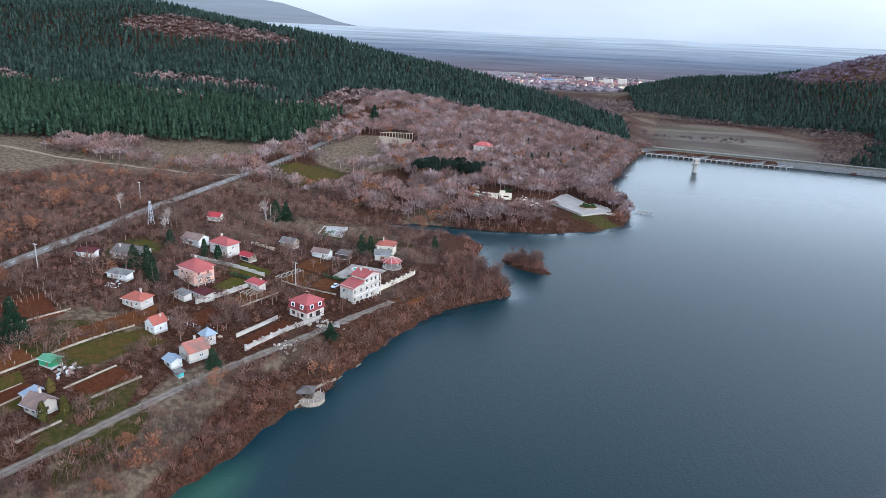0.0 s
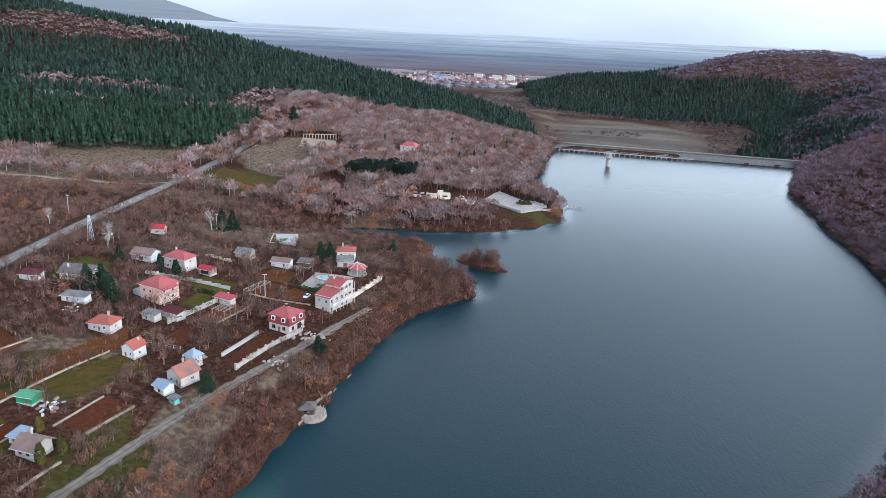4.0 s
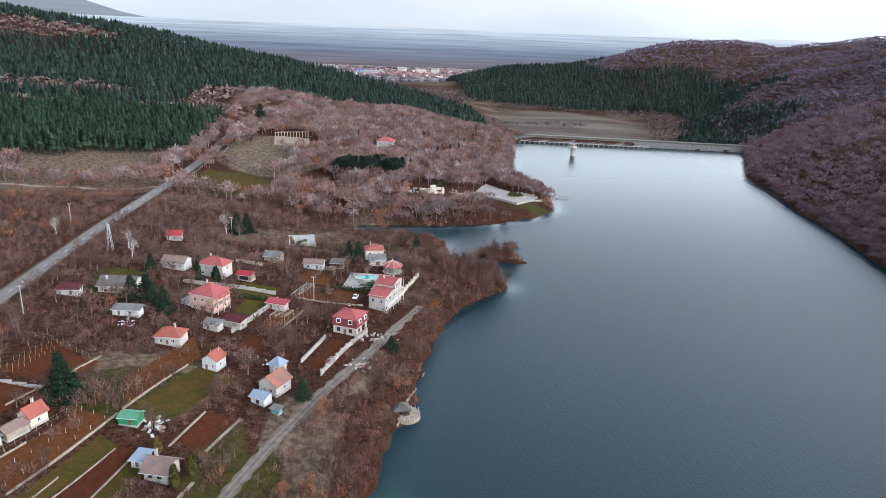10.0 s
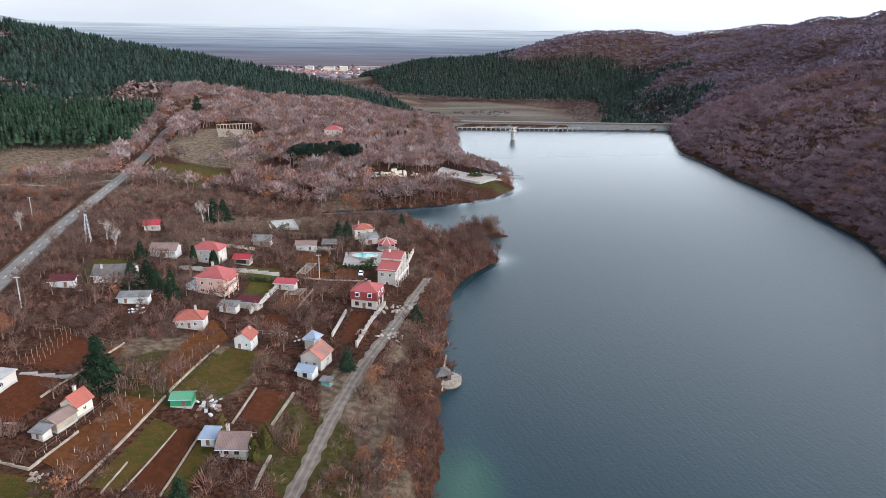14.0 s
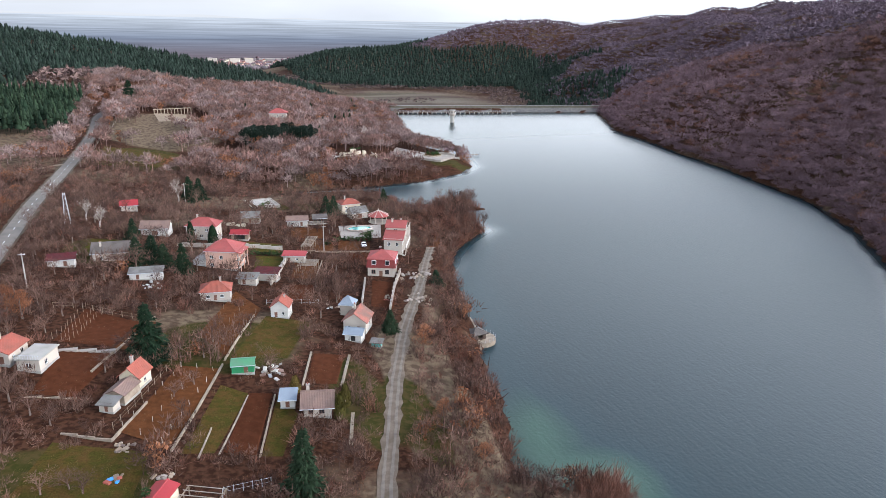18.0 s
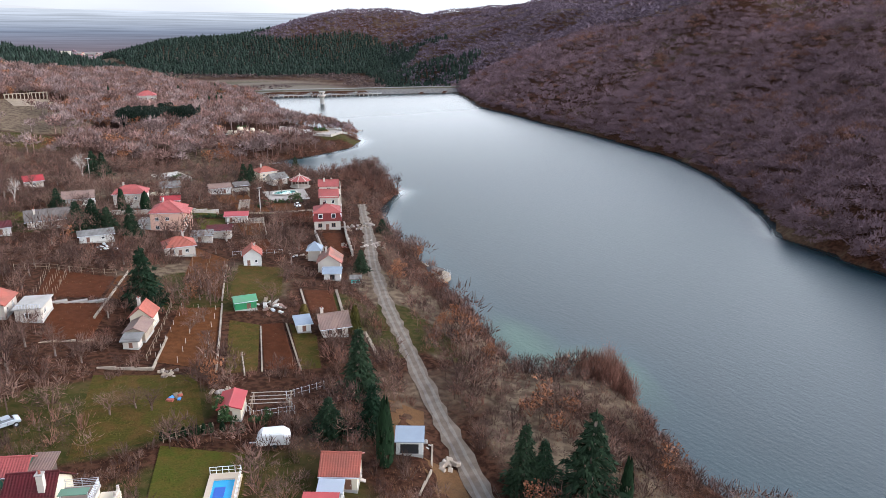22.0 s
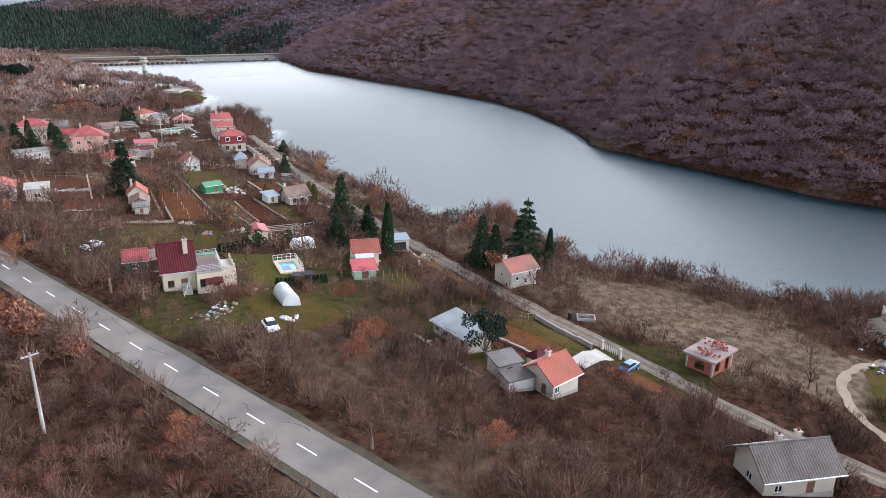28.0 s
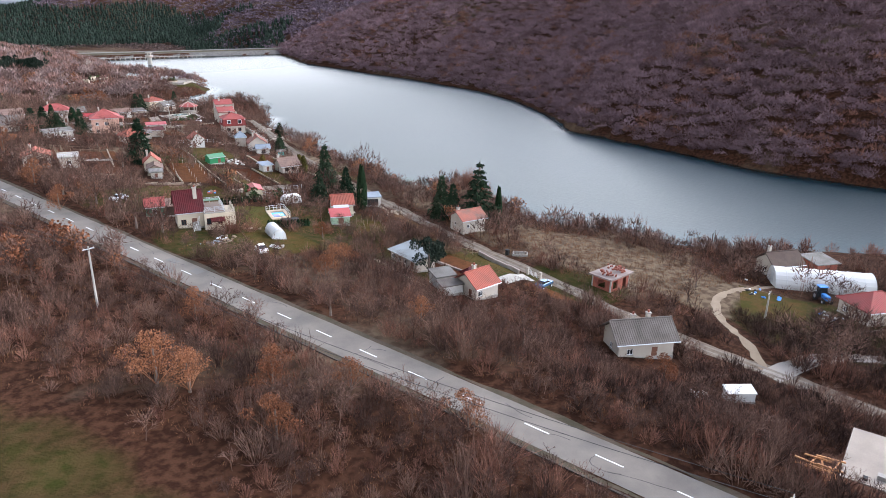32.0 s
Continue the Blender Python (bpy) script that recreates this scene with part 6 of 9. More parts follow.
house(-71.5, 178.0, -20, 5.0, 3.0, 2.3, "shed", 0.4, "small white shed with a teal door and grey roof", M_WHITE, M_SLATE, [("f", -0.8, 0, 0.9, 1.9, DOOR)], name="shed", category="shed")
house(-57.0, 196.5, -22, 6.6, 3.0, 2.5, "shed", 0.45, "narrow shed with a bright red sheet roof", M_WHITE, M_RED_SHEET, [("f", -1.5, 0, 0.9, 2, DOOR), ("f", 1, 1, 1, 0.8)], name="shed", category="shed")
house(-69.5, 216.5, -18, 5.4, 3.6, 2.4, "gable", 0.9, "open garden shelter with a red roof", M_WOOD, M_RED_SHEET, [("f", 0, 0.2, 4.2, 1.9, "void")], name="garden_shelter", category="shelter")
house(-64.0, 240.0, -12, 6.4, 4.8, 2.7, "gable", 1.4, "pale stone shed with a light grey roof", M_STONE, M_SLATE, [("f", 0, 0, 1, 2, DOOR)], name="shed", category="shed")
house(-49.5, 236.0, -8, 7.5, 4.2, 2.6, "gable", 1.1, "low garden house with a grey-brown roof", M_GREYWALL, M_TILE_BROWN, [("f", -2, 0.9, 1, 1), ("f", 1.5, 0, 1, 2, DOOR)], name="garden_house", category="shed")
house(-41.5, 238.0, -8, 5.0, 4.0, 2.5, "shed", 0.5, "dark wooden shelter with a flat roof", M_DARKWOOD, M_TILE_GREY, [("f", 0, 0.2, 3.6, 1.9, "void")], name="shelter", category="shelter")
house(-101.0, 252.0, 4, 5.5, 4.2, 2.6, "gable", 1.3, "small house with a crimson sheet roof among bare trees", M_WHITE, M_RED_SHEET, [("f", 0, 0.9, 1, 1)], name="cabin", category="cabin")
ORA = [("f", -2, 1.0, 1.1, 1.2), ("f", 1.6, 1.0, 1.1, 1.2), ("f", -2, 3.8, 1.1, 1.2), ("f", 1.6, 3.8, 1.1, 1.2), ("r", 0, 3.8, 1.1, 1.2), ("r", 0, 0, 1.0, 2.1, DOOR)]
house(-28.5, 250.0, 4, 7.4, 6.4, 4.4, "hip", 1.5, "cream house with an orange hipped roof", M_CREAM, M_TILE, [o for o in ORA if o[2] < 3] + [("f", -2, 2.9, 1.1, 1.0), ("f", 1.6, 2.9, 1.1, 1.0)], chimneys=[(-1.5, 0.5, 5.6)])
house(-27.5, 241.5, 10, 6.4, 5.0, 2.8, "gable", 1.5, "white outbuilding with a pale grey sheet roof", M_WHITE, M_SLATE, [("f", 0, 0, 2.0, 2.2, "garage")], name="outbuilding", category="shed")


def villa():
    """The tall white villa by the lane: a high rear block and a lower front block, both with red roofs."""
    ob = thing("villa", pose(-25.0, 204.5, 7.0, 0, 0, -25) @ Matrix.Scale(0.85, 4), "tall white lakeside villa with stepped red tile roofs", "villa")
    OPEN.append((-25, 204.5, 6.0, 11, -25))
    back = [("r", -2.6, 1.0, 1.4, 1.4), ("r", 0.4, 1.0, 1.4, 1.4), ("r", -2.6, 4.0, 1.4, 1.5), ("r", 0, 4.0, 1.4, 1.5), ("r", 2.4, 4.0, 1.4, 1.5),
            ("r", -2.6, 6.9, 1.4, 1.5), ("r", 0, 6.9, 1.4, 1.5), ("r", 2.4, 6.9, 1.4, 1.5), ("l", -1.5, 4.0, 1.2, 1.4), ("l", 1.5, 6.9, 1.2, 1.4), ("f", 0, 7.4, 1.2, 1.0)]
    made = walls(6.6, 8.4, 9.2, back, M_WHITE, ob, 1.4, "x", y_shift=3.6)
    fittings(6.6, 8.4, back, made, y_shift=3.6)
    roof_part("gable", 6.6, 8.4, 9.2, 1.4, 0.5, M_TILE_NEW, ob, "x", y_shift=3.6)
    front = [("r", -1.6, 1.0, 1.3, 1.4), ("r", 1.3, 1.0, 1.3, 1.4), ("r", -1.6, 4.0, 1.3, 1.5), ("r", 1.3, 4.0, 1.3, 1.5), ("f", -1.5, 4.0, 1.0, 1.3), ("f", 1.4, 4.0, 1.0, 1.3), ("f", 0.2, 1.0, 1.0, 1.2), ("l", 0, 4.0, 1.1, 1.3)]
    made = walls(6.4, 6.2, 6.6, front, M_WHITE, ob, 0, "x", y_shift=-3.8)
    fittings(6.4, 6.2, front, made, y_shift=-3.8)
    slope = roof_part("shed", 6.4, 6.2, 6.6, 1.5, 0.45, M_TILE_NEW, ob, y_shift=-3.8)
    Shape().box(-3.3, -6.95, -1.5, 3.3, 7.85, 0.3).make("plinth", M_STONE, ob)
    Shape().box(3.3, -6.9, 2.9, 4.5, 7.7, 3.05).make("balcony_floor", M_WHITE, ob)
    for y in np.linspace(-6.6, 7.4, 7):
        Shape().tube((4.3, y, -0.8), (4.3, y, 9.0 if y > 0 else 6.3), 0.12, 0.12, 8).make("balcony_post", M_WHITE, ob)
    s = Shape()
    for i in range(34):
        y = -6.7 + i * 0.42
        s.tube((4.4, y, 3.05), (4.4, y, 3.95), 0.03, 0.03, 4)
    s.tube((4.4, -6.8, 3.95), (4.4, 7.6, 3.95), 0.05, 0.05, 5)
    s.make("balcony_railing", M_FRAME, ob)
    Shape().box(3.3, -0.3, 5.8, 4.5, 7.7, 5.95).make("balcony_floor", M_WHITE, ob)
    chimney(-1.5, 2.5, 10.4, ob, 0.9, 0.6)
    chimney(1.2, 5.0, 9.8, ob, 0.9, 0.5)
    for i in range(6):
        Shape().box(3.3 + i * 0.3, -7.6, -1.0, 3.6 + i * 0.3, -6.5, 1.2 - i * 0.2).make("step", M_CONCRETE, ob)


villa()


def mansard_house():
    """White ground floor, deep red tiled upper storey."""
    ob = thing("mansard_house", pose(-35.0, 184.6, 7.6, 0, 0, -24) @ Matrix.Scale(0.92, 4), "white house whose upper floor is clad in deep red tiles", "house")
    OPEN.append((-35, 184.6, 5.5, 5.5, -24))
    op = [("f", -2.2, 1.1, 1.2, 1.3), ("f", 1.8, 1.1, 1.2, 1.3), ("f", 0, 0.0, 1.0, 2.1, DOOR), ("r", -2, 1.1, 1.2, 1.3), ("r", 1.2, 0.3, 2.0, 2.2), ("l", 0, 1.1, 1.2, 1.3)]
    made = walls(7.8, 7.6, 3.2, op, M_WHITE, ob)
    fittings(7.8, 7.6, op, made, M_BROWNFRAME)
    Shape().box(-3.95, -3.85, -1.5, 3.95, 3.85, 0.25).make("plinth", M_STONE, ob)
    skirt = Shape()
    a, b = (4.35, 4.25, 3.1), (3.75, 3.65, 5.9)
    ring = [[(-p[0], -p[1], p[2]), (p[0], -p[1], p[2]), (p[0], p[1], p[2]), (-p[0], p[1], p[2])] for p in (a, b)]
    skirt.add(ring[0] + ring[1], [(i, (i + 1) % 4, (i + 1) % 4 + 4, i + 4) for i in range(4)] + [(3, 2, 1, 0), (4, 5, 6, 7)])
    clad = skirt.make("mansard_cladding", M_TILE_RED, ob, "steep dark red tile cladding")
    uv_from_slope(clad)
    roof_part("hip", 7.5, 7.3, 5.9, 1.6, 0.45, M_TILE_NEW, ob)
    for side, c in (("f", -2), ("f", 1.9), ("r", -1.8), ("r", 1.8), ("l", 0), ("b", 0)):
        m = {"f": pose(c, -3.98, 4.0), "b": pose(c, 3.98, 4.0, 0, 0, 180), "l": pose(-4.08, c, 4.0, 0, 0, -90), "r": pose(4.08, c, 4.0, 0, 0, 90)}[side]
        win = Shape().box(-0.65, -0.2, 0, 0.65, 0.35, 0.09, m).box(-0.65, -0.2, 1.25, 0.65, 0.35, 1.36, m).box(-0.65, -0.2, 0.09, -0.55, 0.35, 1.25, m).box(0.55, -0.2, 0.09, 0.65, 0.35, 1.25, m).make("window", M_FRAME, ob)
        Shape().box(-0.55, -0.1, 0.09, 0.55, -0.06, 1.25, m).make("pane", M_GLASS, win)
    chimney(-0.8, 1.0, 7.0, ob, 0.9, 0.6, M_TILE_DARK)
    Shape().box(3.9, -3.7, -0.6, 6.0, 3.6, -0.1).make("terrace", M_PAVING, ob)


mansard_house()
SLAB = thing("unfinished_foundation", pose(-57.0, 268.5, 9.0, 0, 0, 8), "roofless pale-walled foundation with a grey floor", "foundation")
OPEN.append((-57, 268.5, 6, 7.5, 8))
Shape().box(-4.8, -6.2, -1.2, 4.8, 6.2, 0.25).make("floor_slab", M_CONCRETE, SLAB)
for q in ((-5.1, -6.5, 5.1, -6.1), (-5.1, 6.1, 5.1, 6.5), (-5.1, -6.1, -4.7, 6.1), (4.7, -6.1, 5.1, 6.1)):
    Shape().box(q[0], q[1], -1.2, q[2], q[3], 0.5).make("low_wall", M_PLASTER, SLAB)
STN = [("f", -1.2, 0.9, 1.1, 1.2), ("f", 0.8, 0.9, 1.2, 1.2), ("r", 0, 0.9, 1.0, 1.1), ("l", 0.5, 0, 0.9, 2.0, DOOR)]
house(-66.9, 114.6, -14, 5.0, 5.0, 2.7, "gable", 1.6, "small white house with a brown tiled roof and white chimney", M_WHITE, M_TILE_BROWN, STN, over=0.7, chimneys=[(-1.9, 1.5, 3.4, 1.4, 0.55)], frame_mat=M_BROWNFRAME)
house(-71.4, 117.5, -14, 2.6, 3.4, 2.1, "shed", 0.3, "lean-to with a pale blue sheet roof", M_GREYWALL, M_BLUEMETAL, [("f", 0, 0, 0.9, 1.8, DOOR)], name="lean_to", category="shed")
house(-77.4, 130.6, -10, 4.4, 3.4, 2.1, "gable", 0.6, "green garden shed with a bright green sheet roof", mat("green_boards", (0.02, 0.2, 0.08), 0.7, 0.15), M_GREEN, [("f", 0.6, 0, 1.0, 1.8, DOOR)], over=0.25, name="garden_shed", category="shed")
LAKEH = [("r", 0.8, 0.9, 1.3, 1.1), ("f", -1.4, 0.9, 1.1, 1.0), ("f", 1.0, 0, 0.9, 2.0, DOOR), ("l", 0, 0.9, 1.1, 1.0)]
house(-51.2, 148.8, -30, 5.6, 6.0, 3.2, "gable", 2.0, "white house with a faded red roof and glazed gable", M_WHITE, M_TILE_OLD, LAKEH, "y", 0.5, [(-1, 1, 4.6)])
house(-51.5, 156.5, -30, 3.2, 3.2, 3.6, "hip", 1.5, "little white turret with a pale blue pyramid roof", M_WHITE, M_BLUEMETAL, [("r", 0, 1.5, 1, 1)], name="turret", category="turret")
house(-53.4, 142.9, -30, 4.0, 3.2, 2.3, "gable", 0.8, "shed with a blue-grey metal roof", M_GREYWALL, M_BLUEMETAL, [("f", 0, 0, 1.4, 1.9, "void")], name="shed", category="shed")
house(-49.6, 139.2, -30, 2.2, 1.5, 1.6, "shed", 0.2, "small teal tool box shed by the lane", M_TEAL, M_SLATE, [], name="tool_shed", category="shed", gut=False)
ORC = [("f", -0.6, 0.9, 0.9, 1.0), ("r", 0, 0.9, 1, 1), ("l", 0, 0.9, 0.9, 0.9)]
house(-95.4, 128.8, -28, 3.9, 4.3, 2.8, "gable", 1.7, "little white cottage with a steep bright orange roof", M_CREAM, M_TILE, ORC, "y", 0.4, [(-1.0, 1.0, 4.2, 0.9)], name="cottage", category="cottage")
house(-97.2, 124.4, -28, 3.6, 5.2, 2.2, "gable", 0.8, "low annexe with a weathered brown roof", M_STONE, M_TILE_BROWN, [("f", 0, 0, 1.0, 1.9, "void")], "y", 0.3, name="annexe", category="shed")
house(-99.0, 120.6, -28, 2.6, 2.2, 1.9, "shed", 0.3, "tiny white garden shed", M_WHITE, M_SLATE, [("f", 0, 0, 0.8, 1.6, DOOR)], name="garden_shed", category="shed", gut=False)
LEFTW = [("f", -1.4, 1.0, 1.1, 1.1), ("r", 1.2, 1.0, 1.2, 1.1), ("f", 1.2, 0.1, 2.0, 2.1, "garage"), ("r", -1.5, 0.9, 1.0, 1.0)]
house(-116.5, 139.5, -22, 6.0, 6.2, 2.7, "gable", 1.2, "white house with an orange roof, half hidden by bushes", M_WHITE, M_TILE, LEFTW, "y", 0.4, [(-1, 1, 3.5)])
ob = house(-110.9, 136.6, -22, 4.4, 6.4, 2.5, "flat", 0.2, "white flat-roofed extension with a terrace", M_WHITE, M_CONCRETE, [("f", 0, 0.9, 1.4, 1.2), ("r", -1, 0.9, 1.2, 1.2)], over=0.3, name="extension", category="extension")
s = Shape()
for i in range(10):
    s.tube((-2.2 + i * 0.49, -3.4, 2.75), (-2.2 + i * 0.49, -3.4, 3.5), 0.03, 0.03, 4)
s.tube((-2.3, -3.4, 3.5), (2.3, -3.4, 3.5), 0.04, 0.04, 4)
s.make("terrace_railing", M_METAL, ob)
house(-91.6, 94.4, -28, 2.9, 4.4, 2.1, "gable", 0.45, "red-roofed garden shed beside the vegetable plots", M_CREAM, M_RED_SHEET, [("f", 0, 0, 0.9, 1.9, DOOR)], "y", 0.25, name="garden_shed", category="shed")


def white_red_villa():
    """White house with a steep dark red roof and a lower flat-roofed wing with a terrace."""
    op = [("f", 0.6, 0.2, 1.0, 2.0, DOOR), ("f", -1.1, 0.9, 1.0, 1.2), ("r", 2.2, 0.9, 1.2, 1.2), ("l", 0, 0.9, 1.2, 1.2), ("l", 0, 3.2, 1.0, 1.0)]
    ob = house(-115.5, 79.9, -26, 4.1, 6.8, 3.3, "gable", 2.7, "white house with a steep dark red roof and white chimney", M_CREAM, M_TILE_DARK, [o for o in op if o[2] < 3], "x", 0.4, [(1.2, -1.3, 5.2, 1.4, 0.6)], frame_mat=M_BROWNFRAME)
    wing = [("f", -0.9, 0.9, 0.8, 1.2), ("f", 0.8, 0.9, 0.8, 1.3), ("r", 0, 0.8, 1.2, 1.2)]
    made = walls(3.3, 6.4, 2.9, wing, M_CREAM, ob, name="wing_wall", x_shift=3.72, y_shift=-1.95)
    fittings(3.3, 6.4, wing, made, M_BROWNFRAME, x_shift=3.72, y_shift=-1.95)
    Shape().box(2.08, -5.3, 2.9, 5.5, 1.4, 3.1).make("terrace_slab", M_CONCRETE, ob)
    Shape().box(2.2, -5.1, 3.1, 5.3, 1.2, 3.14).make("terrace_tiles", mat("brown_floor_tiles", (0.16, 0.11, 0.09), 0.7, 0.2, 3, 0.2), ob)
    Shape().box(2.5, -1.6, 4.15, 5.2, -0.5, 4.22).make("terrace_canopy", mat("dull_green_sheet", (0.09, 0.17, 0.12), 0.7, 0.15), ob, "dull green canopy sheet")
    for px in (2.6, 5.1):
        Shape().tube((px, -1.05, 3.1), (px, -1.05, 4.16), 0.04, 0.04, 5).make("canopy_post", M_METAL, ob)
    Shape().box(5.5, -3.4, 0.0, 7.4, 1.2, 2.3).make("side_terrace", M_CREAM, ob, "lower cream side terrace")
    for k, (px, py) in enumerate(((5.6, -3.2), (6.4, -3.2), (7.2, -3.2), (7.2, -1.6), (7.2, 0.0), (7.2, 1.0))):
        Shape().box(px - 0.12, py - 0.12, 2.3, px + 0.12, py + 0.12, 3.1).make("parapet_pillar", M_WHITE, ob)
    Shape().box(5.5, -3.3, 2.3, 7.3, -3.12, 2.75).make("parapet", M_WHITE, ob)
    Shape().box(7.12, -3.1, 2.3, 7.3, 1.1, 2.75).make("parapet", M_WHITE, ob)
    stair = Shape().tube((0.2, -6.0, 0.35), (1.45, -3.6, 2.2), 0.03, 0.03, 5)
    for k in range(5):
        stair.tube((0.2 + 0.31 * k, -6.0 + 0.6 * k, -0.5 + 0.46 * k), (0.2 + 0.31 * k, -6.0 + 0.6 * k, 0.35 + 0.46 * k), 0.025, 0.025, 4)
    stair.make("stair_railing", M_FRAME, ob, "white stair railing")
    s = Shape()
    for x0, y0, x1, y1 in ((2.2, -5.2, 5.4, -5.2), (5.4, -5.2, 5.4, 1.3), (5.4, 1.3, 2.2, 1.3)):
        for k in range(4):
            s.tube((x0, y0, 3.4 + k * 0.2), (x1, y1, 3.4 + k * 0.2), 0.025, 0.025, 4)
        n = int(math.dist((x0, y0), (x1, y1)) / 1.3)
        for k in range(n + 1):
            px, py = x0 + (x1 - x0) * k / n, y0 + (y1 - y0) * k / n
            s.tube((px, py, 3.1), (px, py, 4.05), 0.035, 0.035, 5)
    s.make("terrace_railing", M_METAL, ob)
    awning = roof_part("shed", 2.2, 1.1, 2.2, 0.35, 0.05, M_TILE_DARK, ob)
    awning.matrix_basis = pose(4.2, -5.7, -0.4)
    for i in range(7):
        Shape().box(0.2, -3.9 - i * 0.3, -0.9, 1.4, -3.6 - i * 0.3, 1.3 - i * 0.2).make("step", M_CONCRETE, ob)
    return ob


white_red_villa()
OPEN.append((-119.0, 73.5, 2.5, 3.0, -26))
house(-116.9, 88.7, -28, 2.9, 3.2, 2.2, "gable", 1.0, "green wooden summerhouse with a red roof", mat("dark_green_boards", (0.02, 0.13, 0.08), 0.7, 0.2), M_TILE_NEW, [("f", 0, 0.9, 1.0, 0.9)], "x", 0.35, name="summerhouse", category="shed")
house(-114.5, 87.5, -28, 1.7, 2.6, 2.3, "shed", 0.4, "brown-roofed lean-to against the summerhouse", M_DARKWOOD, M_TILE_BROWN, [], name="lean_to", category="shed", gut=False)
ORH = [("f", -1.2, 0.9, 0.9, 1.1), ("f", 1.0, 0, 1.0, 2.0, DOOR), ("r", 0, 0.9, 1.1, 1.0), ("l", 0, 0.9, 1.0, 1.0)]
house(-85.3, 74.0, -35, 4.1, 4.2, 2.5, "gable", 1.4, "garden house with a bright orange tile roof", M_CREAM, M_TILE, ORH, over=0.35)
house(-88.2, 70.9, -35, 2.6, 1.7, 2.1, "shed", 0.3, "lean-to with a pale metal sheet roof", M_GREYWALL, M_METAL, [], over=0.2, name="lean_to", category="shed", gut=False)
house(-90.7, 68.6, -35, 3.4, 2.9, 1.9, "shed", 0.6, "workshop with a faded red sheet roof", mat("pale_green_boards", (0.3, 0.42, 0.3), 0.8, 0.15), M_PINK_SHEET, [("f", 0, 0, 1.2, 1.7, DOOR)], over=0.3, name="workshop", category="shed")
house(-74.4, 76.4, -34, 3.4, 2.8, 2.3, "shed", 0.3, "open carport with a blue-grey sheet roof", M_GREYWALL, M_BLUEMETAL, [("f", 0, 0.1, 2.8, 2.0, "void"), ("r", 0, 0.2, 1.7, 1.8, "void")], over=0.2, name="carport", category="carport", gut=False)
LAKEW = [("l", -1, 1.2, 0.8, 0.9), ("f", -1.4, 2.7, 0.8, 0.9), ("l", 0.6, 2.8, 0.7, 0.8)]
house(-68.0, 55.0, -18, 5.4, 4.6, 4.2, "gable", 1.3, "plain white two-storey house with a weathered red roof", M_WHITE, M_TILE_OLD, [o for o in LAKEW if o[2] < 3.6], "x", 0.45, [(-2.2, 0.4, 5.2, 0.8)], z=6.6)
LOWH = [("f", -3.0, 0.8, 1.1, 1.0), ("f", -1.2, 0.8, 1.1, 1.0), ("f", 0.6, 0.8, 1.1, 1.0), ("f", 2.4, 0, 1.0, 1.9, DOOR), ("l", 0, 0.8, 1.0, 1.0)]
house(-97.0, 44.2, -103, 7.2, 3.7, 2.3, "shed", 0.5, "low white house with a pale metal single-slope roof", M_WHITE, mat("pale_blue_sheet", (0.21, 0.235, 0.25), 0.85, 0.15, 1, 0.2, second=(0.16, 0.17, 0.17)), LOWH, over=0.4)
LOW2 = [("f", -1.4, 0.8, 1.0, 1.0), ("r", 0, 0.8, 1.0, 1.0), ("l", -1, 0, 0.9, 1.9, DOOR)]
house(-98.2, 30.2, -10, 4.4, 4.8, 2.4, "gable", 1.6, "white house with an orange tile gable roof", M_WHITE, M_TILE, LOW2, "x", 0.4, [(-0.4, 0.2, 3.9, 0.7)])
house(-100.0, 35.4, -24, 3.2, 2.6, 2.0, "shed", 0.4, "patched shed with a grey sheet roof", M_GREYWALL, M_SLATE, [("f", 0, 0, 1.0, 1.7, "void")], over=0.2, name="shed", category="shed", gut=False)
house(-101.8, 32.4, -24, 3.4, 1.9, 1.7, "shed", 0.3, "low grey shed with a ribbed roof beside the house", M_GREYWALL, M_TILE_GREY, [], over=0.15, name="shed", category="shed", gut=False)
house(-95.3, 33.6, -10, 2.3, 1.6, 2.0, "hip", 0.6, "tiny store with a dark red roof", M_CREAM, M_TILE_DARK, [], over=0.2, name="store", category="shed", gut=False)


